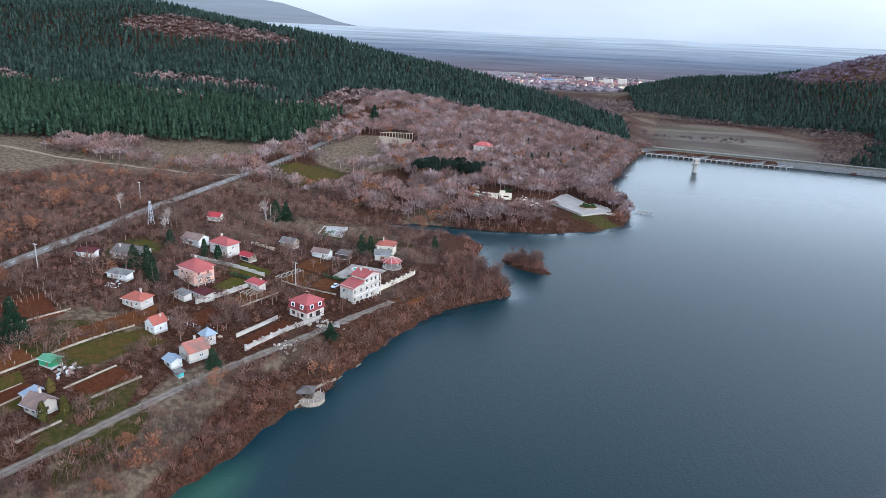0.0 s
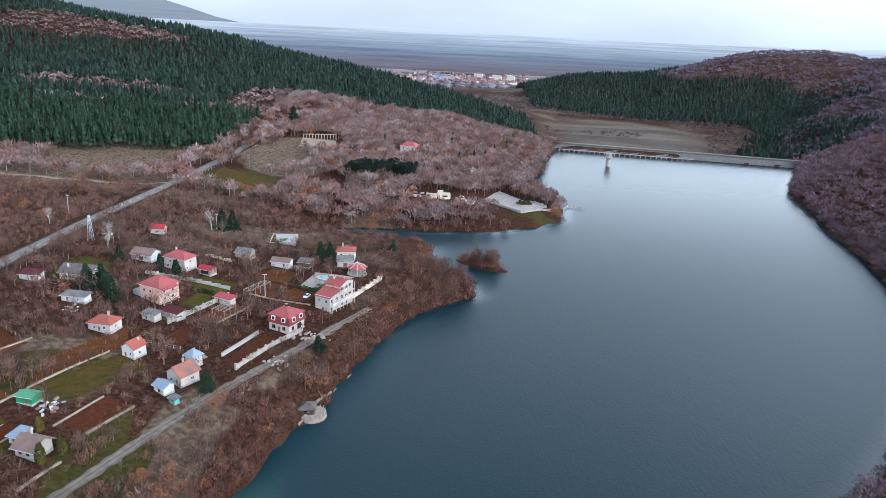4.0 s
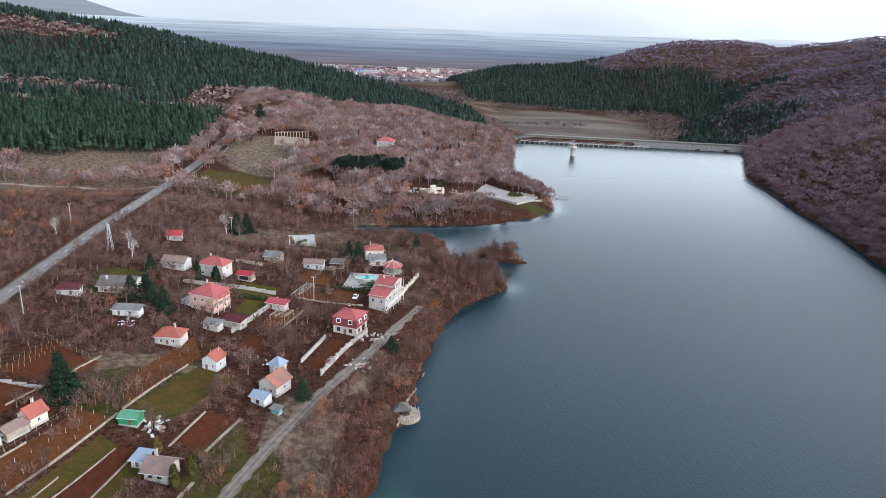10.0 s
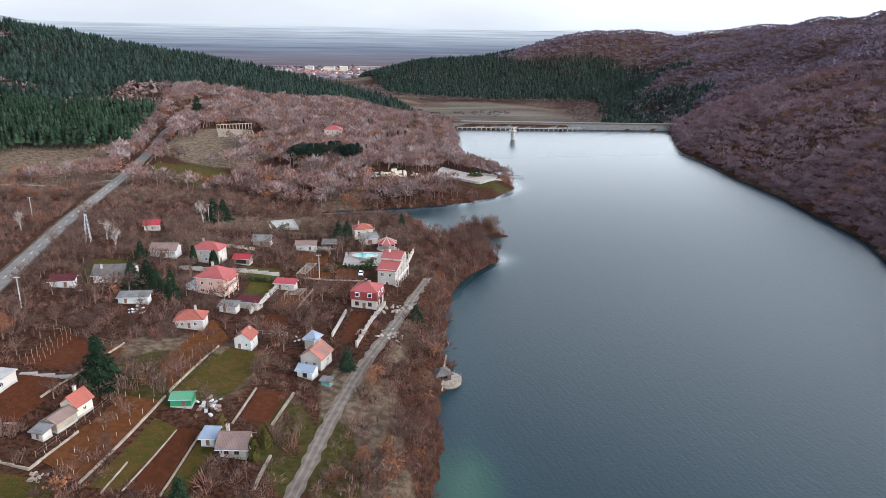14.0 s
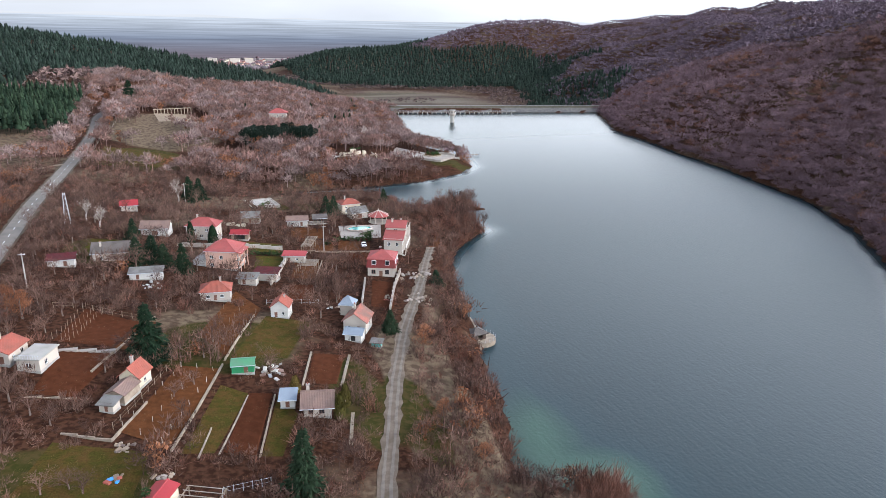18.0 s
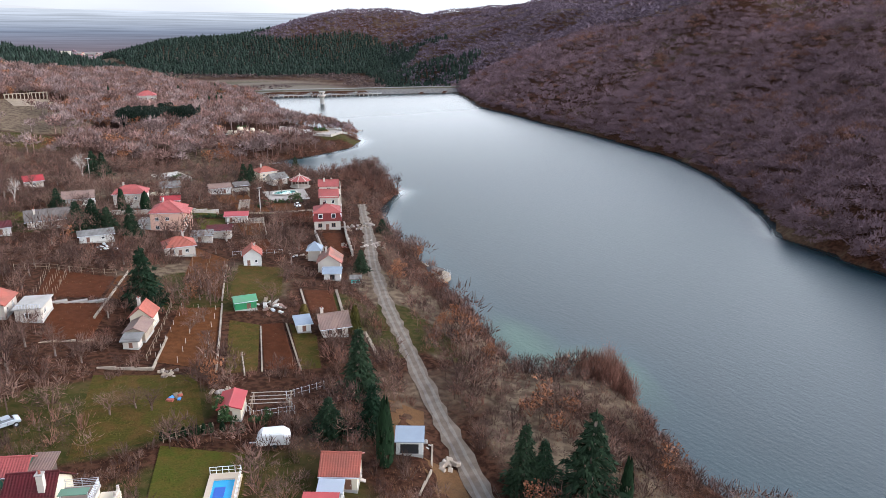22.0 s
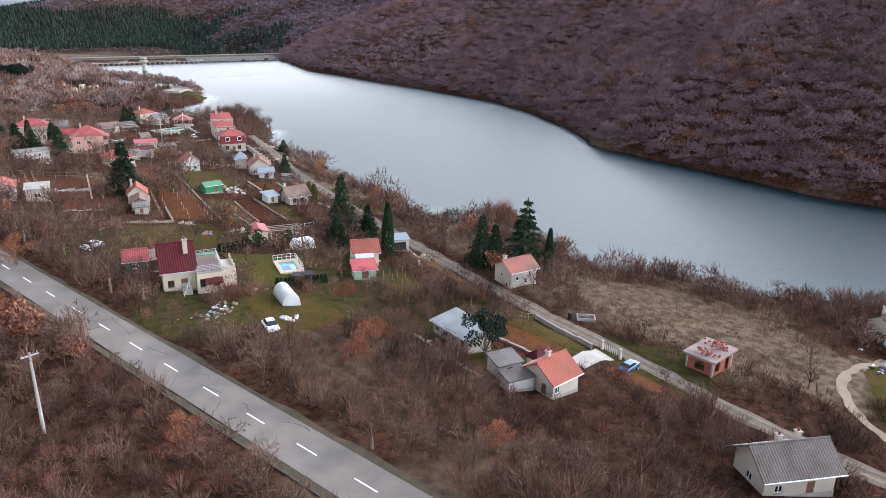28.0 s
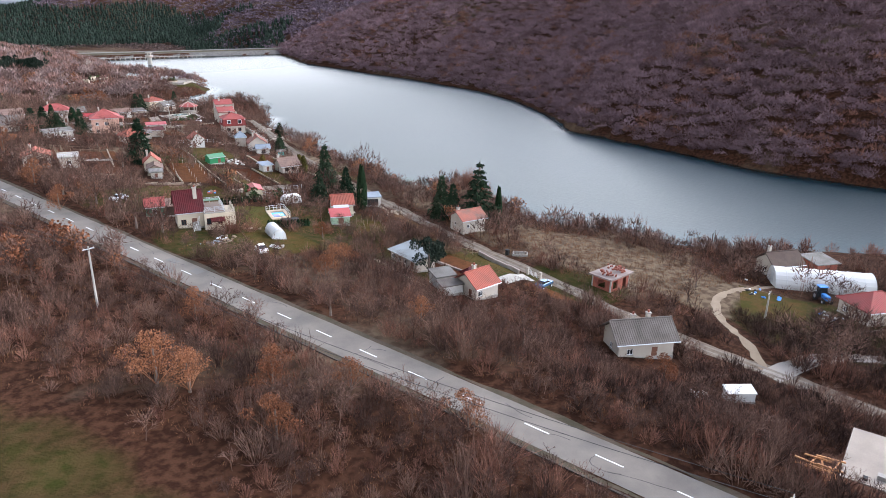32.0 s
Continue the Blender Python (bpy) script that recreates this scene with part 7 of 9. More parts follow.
def brick_shell():
    ob = thing("brick_shell", pose(-74.7, 19.4, 6.8, 0, 0, -9), "unfinished red brick building with a concrete slab roof", "building")
    OPEN.append((-74.7, 19.4, 4.3, 3.6, -9))
    op = [("f", -1.3, 0.5, 1.2, 1.5, "void"), ("f", 1.3, 0.0, 1.0, 2.0, "void"), ("r", 0, 0.6, 1.6, 1.3, "void"), ("l", 0, 0.6, 1.4, 1.3, "void")]
    made = walls(5.2, 3.7, 2.45, op, M_BRICK, ob)
    for x in (-2.65, 2.43):
        for y in (-1.9, 1.68):
            Shape().box(x, y, -1, x + 0.22, y + 0.22, 2.44).make("concrete_column", M_CONCRETE, ob)
    Shape().box(-3.2, -2.3, 2.45, 3.2, 2.3, 2.7).make("roof_slab", mat("dusty_slab", (0.25, 0.2, 0.18), 0.9, 0.2, 1.5, 0.3, second=(0.19, 0.14, 0.125)), ob)
    r = random.Random(6)
    for i in range(64):
        x, y, q = r.gauss(*r.choice(((1.6, 0.6), (1.4, 0.7), (-1.6, 0.35)))), r.gauss(-0.5, 0.8), r.uniform(0, 0.5)
        Shape().box(-0.14, -0.1, 0, 0.14, 0.1, 0.22, pose(max(-2.6, min(2.6, x)), max(-2.0, min(2.0, y)), 2.7 + q, 0, 0, r.uniform(0, 90))).make("stacked_block", M_BRICK, ob)
    for i in range(3):
        Shape().box(3.2 + i * 0.35, 0.6, -1.0, 3.55 + i * 0.35, 2.2, 0.6 - i * 0.25).make("step", M_CONCRETE, ob)


brick_shell()
OPEN.append((-99.5, 2.0, 5.5, 4.0, -40))
GR = [("f", -2.2, 0.8, 1.0, 1.0), ("f", 1.2, 0.0, 1.0, 1.9, DOOR), ("l", 0, 0.8, 1.0, 1.0), ("r", 0, 0.9, 1.0, 0.9)]
house(-96.2, 4.8, -40, 7.6, 4.8, 2.9, "gable", 1.7, "weathered white house with a grey tile roof in the scrub", M_WHITE, M_TILE_GREY, GR, over=0.6, chimneys=[(1.5, 0.9, 4.2, 0.7), (-0.8, 0.6, 4.3, 0.6)])
BARN = [("f", -1.5, 0.9, 1.2, 1.1), ("f", 2.2, 0, 1.4, 2.1, "void"), ("l", 0, 0.9, 1.1, 1.0)]
house(-36.2, 2.2, -36, 6.6, 5.0, 2.8, "gable", 1.8, "half-built barn of white render and bare brick with a dark roof", M_WHITE, M_DARKWOOD, BARN, chimneys=[(-2, 1, 4.2)], name="barn", category="barn")
house(-30.4, -3.6, -36, 4.6, 4.6, 2.8, "shed", 0.4, "bare brick lean-to beside the barn", M_BRICK, M_SLATE, [("f", 0, 0, 1.6, 2.0, "void")], name="brick_lean_to", category="shed", gut=False)
REDR = [("l", -1.2, 0.9, 1.2, 1.1), ("l", 1.6, 0.9, 1.2, 1.1), ("f", 0, 0.9, 1.2, 1.1)]
house(-50.4, -16.2, -38, 8.0, 6.4, 3.0, "hip", 1.8, "white house with a hipped bright red tile roof", M_WHITE, M_TILE_NEW, REDR)
house(-101.0, -9.8, -48, 3.2, 1.5, 1.4, "shed", 0.25, "white metal container hut in the scrub", M_TARP, M_TARP, [], over=0.1, name="container_hut", category="container", gut=False)


def open_frame():
    ob = thing("unfinished_building", pose(-112.0, -27.3, 11.0, 0, 0, 3), "unfinished building with pink walls and a bare concrete slab roof", "building")
    OPEN.append((-112.0, -27.3, 7, 7.5, 3))
    op = [("l", 0, 0.4, 1.6, 1.8, "void"), ("b", -2, 0.6, 1.4, 1.4, "void"), ("b", 2, 0.6, 1.4, 1.4, "void")]
    made = walls(8.2, 9.4, 2.8, op, mat("pink_block", (0.3, 0.17, 0.17), 0.9, 0.15, 1, 0.3, second=(0.24, 0.14, 0.14)), ob, base=-2.0)
    fittings(8.2, 9.4, op, made)
    Shape().box(-4.5, -5.1, 2.8, 4.5, 5.1, 3.05).make("roof_slab", mat("beige_slab", (0.29, 0.24, 0.2), 0.9, 0.15, 0.8, 0.2, second=(0.22, 0.185, 0.155)), ob)
    Shape().box(-3.2, 1.6, 3.05, -2.6, 2.4, 3.45).make("roof_vent", M_CONCRETE, ob)
    Shape().box(-4.0, 3.0, 3.05, -3.5, 3.4, 3.25).make("roof_hatch", M_BLACK, ob)
    r = random.Random(2)
    for i in range(14):
        heap_z = gz(-118.2, -21.0) - 11.0
        Shape().box(-1.1, -0.08, 0, 1.1, 0.08, 0.12, pose(-6.2 + r.uniform(-1.2, 1.0), 6.2 + r.uniform(-1.2, 1.2), heap_z + 0.1 * i, 0, 0, r.choice((0, 90)) + r.uniform(-12, 12))).make("formwork_board", mat("orange_boards", (0.42, 0.2, 0.09), 0.85, 0.25) if i == 0 else bpy.data.materials["orange_boards"], ob)


open_frame()
WOODH = [("f", -3, 1, 1.2, 1.2), ("f", 0, 1, 1.2, 1.2), ("f", 3, 1, 1.2, 1.2), ("f", -3, 3.8, 1.2, 1.2), ("f", 0, 3.8, 1.2, 1.2), ("f", 3, 3.8, 1.2, 1.2), ("r", 0, 3.8, 1.2, 1.2)]
house(-21.5, 465.0, -14, 10.5, 8.5, 5.6, "hip", 2.4, "white lodge with a red hipped roof in the oak wood", M_WHITE, M_TILE_NEW, WOODH, name="lodge", category="house")


# ---------------------------------------------------------------- plots, walls, fences
def plot(corners, material, label, name="garden_plot", ridge=0.0, rows=0, lift=0.05):
    ob = patch(name, corners, material, lift, 1.4, ridge, rows)
    tagged(ob, label, "garden", kind="structure")
    (ax, ay), (bx, by), (cx, cy), (dx, dy) = corners
    x, y = (ax + bx + cx + dx) / 4, (ay + by + cy + dy) / 4
    w, d = (math.dist(corners[0], corners[1]) + math.dist(corners[2], corners[3])) / 4, (math.dist(corners[1], corners[2]) + math.dist(corners[3], corners[0])) / 4
    PLOTS.append((x, y, w, d, math.degrees(math.atan2(by - ay, bx - ax)), material is M_GRASS or material is M_LAWN))
    OPEN.append((x, y, w + 0.4, d + 0.4, math.degrees(math.atan2(by - ay, bx - ax))))
    return ob


def wall_line(pts, tall, thick, material, label, name="garden_wall", pillars=0.0, cap=None, category="wall", pillar_mat=None):
    """A wall that steps along the ground, panel by panel."""
    ob = thing(name, Matrix.Identity(4), label, category)
    if material is M_STONE:
        tall, thick = tall * 0.55, thick * 0.7
    for a, b in zip(pts[:-1], pts[1:]):
        OPEN.append(((a[0] + b[0]) / 2, (a[1] + b[1]) / 2, math.dist(a, b) / 2, 0.9, math.degrees(math.atan2(b[1] - a[1], b[0] - a[0]))))
        n = max(1, round(math.dist(a, b) / 3.0))
        turn = math.degrees(math.atan2(b[1] - a[1], b[0] - a[0]))
        size = math.dist(a, b) / n
        for i in range(n):
            x, y = a[0] + (b[0] - a[0]) * (i + 0.5) / n, a[1] + (b[1] - a[1]) * (i + 0.5) / n
            z = min(gz(a[0] + (b[0] - a[0]) * k / n, a[1] + (b[1] - a[1]) * k / n) for k in (i, i + 0.5, i + 1))
            p = Shape().box(-size / 2, -thick / 2, -0.4, size / 2, thick / 2, tall + 0.15, pose(x, y, z, 0, 0, turn)).make("panel", material, ob)
            if cap:
                Shape().box(-size / 2, -thick / 2 - 0.06, tall + 0.15, size / 2, thick / 2 + 0.06, tall + 0.24, pose(x, y, z, 0, 0, turn)).make("coping", cap, p)
            if pillars and i % max(1, round(pillars / size)) == 0:
                q = Shape().box(-0.24, -0.24, -0.4, 0.24, 0.24, tall + 0.65, pose(x - size / 2 * math.cos(radians(turn)), y - size / 2 * math.sin(radians(turn)), z, 0, 0, turn)).make("pillar", pillar_mat or material, ob)
    return ob


def fence(pts, tall, gap, material, label, name="fence", rails=2, thick=0.05):
    ob = thing(name, Matrix.Identity(4), label, "fence")
    for a, b in zip(pts[:-1], pts[1:]):
        n = max(1, round(math.dist(a, b) / gap))
        places = [(a[0] + (b[0] - a[0]) * i / n, a[1] + (b[1] - a[1]) * i / n) for i in range(n + 1)]
        for x, y in places:
            Shape().tube((x, y, gz(x, y) - 0.3), (x, y, gz(x, y) + tall), thick, thick, 5).make("post", material, ob)
        for k in range(rails):
            for (x0, y0), (x1, y1) in zip(places[:-1], places[1:]):
                h = tall * (0.9 - 0.5 * k)
                Shape().tube((x0, y0, gz(x0, y0) + h), (x1, y1, gz(x1, y1) + h), thick * 0.4, thick * 0.4, 4).make("rail", material, ob)
    return ob


DARKSOIL = "tilled dark brown vegetable plot"
plot([(-110, 146), (-100, 143.5), (-95.5, 155), (-106, 163)], M_SOIL, DARKSOIL, ridge=0.14, rows=9)
plot([(-99.5, 142.8), (-97, 141.5), (-92, 154.5), (-94.8, 155.5)], M_SOIL_DRY, "narrow strip of brown garden soil")
plot([(-111, 126.5), (-104.5, 125), (-98.5, 140), (-108.2, 141.5)], M_SOIL, DARKSOIL, ridge=0.12, rows=8)
plot([(-97.5, 113.5), (-90.5, 107.5), (-81.5, 131.5), (-88.5, 134)], M_SOIL_DRY, "long brown plot with vine stakes", ridge=0.10, rows=8)
plot([(-89, 106), (-84.2, 105.5), (-77.5, 122.5), (-81.8, 126)], M_GRASS, "grassy garden strip", ridge=0)
plot([(-83, 105.5), (-78.4, 104), (-73.6, 121.5), (-77.4, 122.6)], M_SOIL, DARKSOIL, ridge=0.16, rows=9)
plot([(-77.6, 103.6), (-74.6, 103), (-70.4, 114), (-72.6, 121)], M_GRASS, "grassy garden strip with onion rows", ridge=0)
plot([(-67.2, 123.6), (-61.8, 123.2), (-57.6, 134.6), (-63.6, 135.4)], M_SOIL, DARKSOIL, ridge=0.14, rows=8)
plot([(-84.5, 147), (-80, 136), (-70.5, 160.5), (-75, 172)], M_SOIL_DRY, "bare brown orchard ground")
plot([(-79, 135.5), (-69, 134), (-61, 152), (-70, 156)], M_GRASS, "rough grass around the garden hut")
plot([(-64, 164), (-58, 164), (-56, 175), (-62, 175.5)], M_SOIL, "raised vegetable beds with timber edges", ridge=0.2, rows=4)
plot([(-60.5, 181), (-54.5, 180.5), (-50, 196), (-57, 196.5)], M_SOIL_DRY, "brown garden with dry stalks", ridge=0.1, rows=6)
plot([(-45, 160.5), (-40, 158.5), (-33.8, 175.2), (-39.8, 178)], M_SOIL, "reddish brown terraced beds", ridge=0.15, rows=5)
plot([(-68.6, 190), (-62.4, 188.6), (-59, 200.5), (-67, 200.5)], M_LAWN, "clipped green lawn", ridge=0)
plot([(-42.5, 205.5), (-33.5, 203.5), (-31, 212), (-40.5, 215.5)], M_SOIL_DRY, "brown garden bed with paved rim")
plot([(-43.5, 199), (-33, 195.5), (-32.5, 202), (-42.5, 204.5)], M_SOIL, DARKSOIL, ridge=0.12, rows=5)
plot([(-53, 207), (-44, 205), (-42, 216), (-50.5, 218.5)], M_SOIL_DRY, "brown garden ground with bare fruit trees")
plot([(-54, 221), (-44, 219), (-42, 231), (-52, 233)], M_SOIL_DRY, "brown garden ground")
plot([(-72, 205), (-60, 203.5), (-58, 212), (-70, 213.5)], M_LAWN, "green lawn beside the drive")
plot([(-110, 207), (-100, 206), (-99, 215), (-109, 216)], M_LAWN, "green lawn before the bungalow")
plot([(-108.5, 72), (-98.5, 70.5), (-93.5, 84), (-102, 90)], M_LAWN, "mown green lawn around the pool", lift=0.1)
plot([(-117, 57), (-104, 57), (-103, 69.5), (-112, 70)], M_GRASS, "rough grass with garden litter")
plot([(-112, 91), (-96, 92), (-93, 107), (-106, 112)], M_GRASS, "open rough meadow with leaf litter")
plot([(-93, 60.2), (-87.5, 58.6), (-82.6, 66), (-88, 67.5)], M_GRASS, "small vineyard with green grass between rows", ridge=0.12, rows=8)
plot([(-91.5, 43.6), (-86.2, 45.4), (-87.0, 34.6), (-92.6, 34.0)], M_SOIL_DRY, "bare brown beds", ridge=0.1, rows=6)
plot([(-85.8, 45.6), (-79.4, 43.4), (-82.8, 33.3), (-86.6, 34.4)], M_GRASS, "green strip along the white wall")
plot([(-94.6, 46.0), (-92.2, 45.0), (-92.8, 36.2), (-94.8, 36.6)], M_SOIL, "dark soil bed")
plot([(-66.5, -9.5), (-51, -6.5), (-51.5, 5.0), (-63.5, 1.0)], M_GRASS, "green yard before the polytunnel")
plot([(-88.5, 21.5), (-84.6, 20.5), (-84.5, 27.5), (-88.2, 28.5)], M_SOIL_DRY, "bare earth parking place")
plot([(-76, 78), (-72.5, 76), (-66, 86), (-70, 90)], M_DRY, "trodden yard by the lane")
plot([(-79, 57), (-76, 55), (-70, 72), (-74, 75)], M_DRY, "dry brown grass beside the lane")
STONEWALL = "low pale dry-stone garden wall"
wall_line([(-102.6, 133), (-92.6, 157)], 0.5, 0.4, M_STONE, STONEWALL)
wall_line([(-111.5, 125.6), (-104, 124.4)], 0.4, 0.4, M_STONE, STONEWALL)
wall_line([(-108.6, 141.8), (-99.2, 140.8)], 0.5, 0.9, M_PAVING, "pale concrete garden path edge")
wall_line([(-90.1, 106.8), (-80.9, 133)], 0.55, 0.4, M_STONE, STONEWALL)
wall_line([(-80.4, 134.6), (-72.6, 156)], 0.6, 0.35, M_STONE, STONEWALL)
wall_line([(-83.6, 105), (-77.6, 121.8)], 0.22, 0.3, M_STONE, "narrow pale concrete garden path")
wall_line([(-77.9, 103.4), (-73.2, 120.8)], 0.2, 0.25, M_WOOD, "low weathered timber garden edging")
wall_line([(-86.5, 104.4), (-84.2, 112.5)], 0.3, 0.3, M_STONE, "low pale stone garden edging")
wall_line([(-63.9, 104), (-61.2, 113.4)], 0.25, 0.8, M_STONE, "pale garden path by the stone house")
wall_line([(-61.0, 122.6), (-56.6, 134.6)], 0.35, 0.7, M_STONE, "pale garden path edge")
wall_line([(-68.0, 123.0), (-64.0, 135.8)], 0.3, 0.5, M_STONE, STONEWALL)
wall_line([(-105.2, 114.2), (-98.2, 110.8), (-93.6, 121.6)], 0.7, 0.35, M_STONE, "low garden wall around the cottage")
wall_line([(-41.2, 157.2), (-35.6, 171.6), (-30.2, 183.6)], 1.1, 0.3, M_PLASTER, "white plastered garden wall with pillars along the lane", pillars=3.0, cap=M_PAVING)
wall_line([(-46.6, 162.6), (-41.6, 178.4)], 0.9, 0.3, M_PLASTER, "white terraced garden wall", cap=M_PAVING)
wall_line([(-20.6, 209.6), (-12.8, 231.6)], 1.3, 0.3, M_CREAM, "cream balustrade wall with pillars beside the villa", pillars=3.0, cap=M_PAVING)
wall_line([(-87.4, 209.8), (-74.4, 208.6), (-58.8, 206.6)], 1.1, 0.3, M_PLASTER, "long white garden wall", cap=M_CONCRETE)
wall_line([(-66.2, 176.4), (-61.4, 190.2), (-57.6, 202)], 1.2, 0.3, M_PLASTER, "white garden wall stepping up the slope", cap=M_CONCRETE, pillars=6.0)
wall_line([(-76, 232.6), (-66.5, 231.6)], 1.1, 0.25, M_CREAM, "plain cream plastered boundary wall")
wall_line([(-54.6, 179.8), (-49.4, 196.2)], 0.8, 0.25, M_STONE, STONEWALL)
wall_line([(-52.5, 206), (-43.5, 203.6), (-31.8, 201.4)], 0.7, 0.3, M_STONE, "pale stone terrace wall")
wall_line([(-78.6, 44.2), (-82.2, 32.9)], 0.55, 0.18, M_PLASTER, "low white wall beside the lane", cap=M_PAVING)
fence([(-78.8, 44.2), (-86.2, 46.6)], 1.1, 1.4, M_WOOD, "wooden garden fence behind the beds")
plot([(-90.6, 29.6), (-82.6, 29.2), (-81.6, 32.6), (-90.0, 32.2)], M_CONCRETE, "pale concrete drive between garden and lane", "driveway", lift=0.12)
wall_line([(-92.0, 45.4), (-92.8, 34.4)], 0.3, 0.35, M_PAVING, "pale path beside the beds")
wall_line([(-101.2, 49.0), (-102.6, 42.0), (-103.6, 36.2)], 0.35, 0.6, M_STONE, "rough stone footing with rubble")
wall_line([(-78.4, 67.8), (-74.2, 71.6), (-70.2, 77.4)], 0.5, 0.35, M_STONE, "curved stone garden wall")
wall_line([(-64.6, -13.6), (-56.2, -19.2)], 0.7, 0.3, M_DARKWOOD, "dark low yard wall")
wall_line([(-22.6, 145.4), (-19.6, 156), (-15.2, 170.6), (-12.6, 178)], 0.5, 0.6, M_STONE, "pale stone quay wall along the shore")
fence([(-112, 164), (-106.5, 163.4), (-95, 156)], 1.3, 2.2, M_WOOD, "leaning wooden stake fence")
fence([(-98.2, 114.4), (-89.6, 134.6)], 1.2, 2.4, M_WOOD, "old wooden garden fence")
fence([(-101.5, 90.6), (-95.2, 91.2)], 1.2, 1.6, M_WOOD, "weathered wooden garden fence")
fence([(-91.4, 68.4), (-96.6, 56.4)], 0.9, 2.6, M_DARKWOOD, "dark wire fence on thin posts")
fence([(-68.6, 66), (-74.4, 49)], 1.0, 2.8, M_DARKWOOD, "dark wire fence beside the lane")
fence([(-46.2, 137.4), (-44.6, 141.6)], 1.1, 1.0, M_WOOD, "small wooden gate fence")
fence([(-69, 163.2), (-57.2, 162.4)], 1.2, 2.0, M_METAL, "wire garden fence on posts")
fence([(-90.2, 97.6), (-89.6, 91.8), (-84.2, 90.8), (-83.8, 94.6)], 1.3, 1.2, M_METAL, "metal frame of a garden cage")
fence([(-83.6, 95.2), (-77.2, 96.4)], 1.3, 1.2, M_METAL, "open metal trellis frame in garden")
fence([(-120.8, 331), (-119.4, 362), (-119.2, 390), (-114, 430)], 1.3, 4.0, M_WHITE, "pale post fence along the road")
fence([(-120, 331), (-104, 329.5), (-80, 352)], 0.9, 5.0, M_DARKWOOD, "dark hedge fence round the lawn")


def stakes(name, corners, gap_u, gap_v, tall, label, material, seed):
    """Rows of vine stakes, too many to count."""
    a, b, c, d = (Vector((*p, 0)) for p in corners)
    r = random.Random(seed)
    s = Shape()
    nu, nv = max(1, int((b - a).length / gap_u)), max(1, int((d - a).length / gap_v))
    for i in range(nu + 1):
        for j in range(nv + 1):
            p = a.lerp(b, i / nu).lerp(d.lerp(c, i / nu), j / nv) + Vector((r.uniform(-0.2, 0.2), r.uniform(-0.2, 0.2), 0))
            z = gz(p.x, p.y)
            s.tube((p.x, p.y, z - 0.2), (p.x + r.uniform(-0.1, 0.1), p.y + r.uniform(-0.1, 0.1), z + tall * r.uniform(0.8, 1.1)), 0.045, 0.035, 4)
    ob = s.make(name, material)
    return tagged(ob, label, "stakes", kind="stuff")


stakes("vine_stakes", [(-110, 147), (-107, 146), (-103, 160), (-106, 163)], 1.5, 1.8, 1.5, "rows of wooden vine stakes", M_WOOD, 1)
stakes("vine_stakes", [(-97, 114.5), (-91.5, 109), (-82.5, 131), (-88, 133.5)], 3.4, 3.2, 1.1, "whitewashed stakes among young trees", M_WHITE, 2)
stakes("vine_stakes", [(-93, 60.5), (-88, 59), (-83, 66), (-88, 67.2)], 1.3, 1.9, 1.2, "vine stakes in short rows", M_WOOD, 3)
stakes("vine_stakes", [(-83.5, 147), (-80, 138), (-72, 158), (-76, 168)], 3.5, 3.4, 1.2, "pale stakes on the orchard ground", M_WOOD, 4)
stakes("bean_stakes", [(-59.5, 182), (-55.5, 181.5), (-51.5, 195), (-56, 195.5)], 1.6, 1.8, 1.5, "bean stakes in the brown garden", M_WOOD, 5)

def pergola(x, y, turn, w, d, h, label):
    """Posts, two long beams and a row of cross bars."""
    ob = thing("pergola", pose(x, y, gz(x, y), 0, 0, turn), label, "pergola")
    OPEN.append((x, y, w / 2, d / 2, turn))
    n = max(2, round(d / 2.4))
    for side in (-w / 2, w / 2):
        for i in range(n + 1):
            q = -d / 2 + d * i / n
            Shape().box(side - 0.07, q - 0.07, -0.6, side + 0.07, q + 0.07, h).make("post", M_WOOD, ob)
        Shape().box(side - 0.06, -d / 2 - 0.2, h, side + 0.06, d / 2 + 0.2, h + 0.14).make("beam", M_WOOD, ob)
    m = int(d / 0.8)
    for i in range(m + 1):
        q = -d / 2 + d * i / m
        Shape().box(-w / 2 - 0.3, q - 0.04, h + 0.14, w / 2 + 0.3, q + 0.04, h + 0.22).make("cross_bar", M_PLASTER, ob)


pergola(-50.6, 208.5, -22, 2.6, 10.0, 2.1, "long pale garden pergola over a path")
pergola(-54.6, 188.5, -22, 4.4, 5.0, 2.0, "square pergola of weathered timber over the beds")
pergola(-44.5, 230.0, -12, 5.0, 3.6, 2.2, "timber pergola beside the garden house")
pergola(-86.4, 93.6, -28, 5.2, 3.0, 1.5, "low timber frame over garden beds")

# ---------------------------------------------------------------- trees that stand out
def lone_tree(kind, x, y, tall, wide, label, name="tree", category="tree"):
    proto, material, bark, stub = LONE[kind]
    z = gz(x, y)
    ob = thing(name, pose(x, y, z - 0.1, 0, 0, (x * 37 + y * 11) % 360), label, category)
    V, F = proto
    wide = wide * 1.3 if kind.startswith("fir") else wide
    crown = big_mesh("crown", V * np.array([wide, wide, tall]), F, material)
    crown.parent = ob
    s = Shape()
    stub = 0.25 if kind in ("bare", "birch", "fruit") else stub
    s.tube((0, 0, -0.4), (0, 0, tall * stub), 0.022 * tall + 0.05, 0.012 * tall + 0.02, 7).make("trunk", bark, ob)
    OPEN.append((x, y, 1.2, 1.2, 0))
    return ob


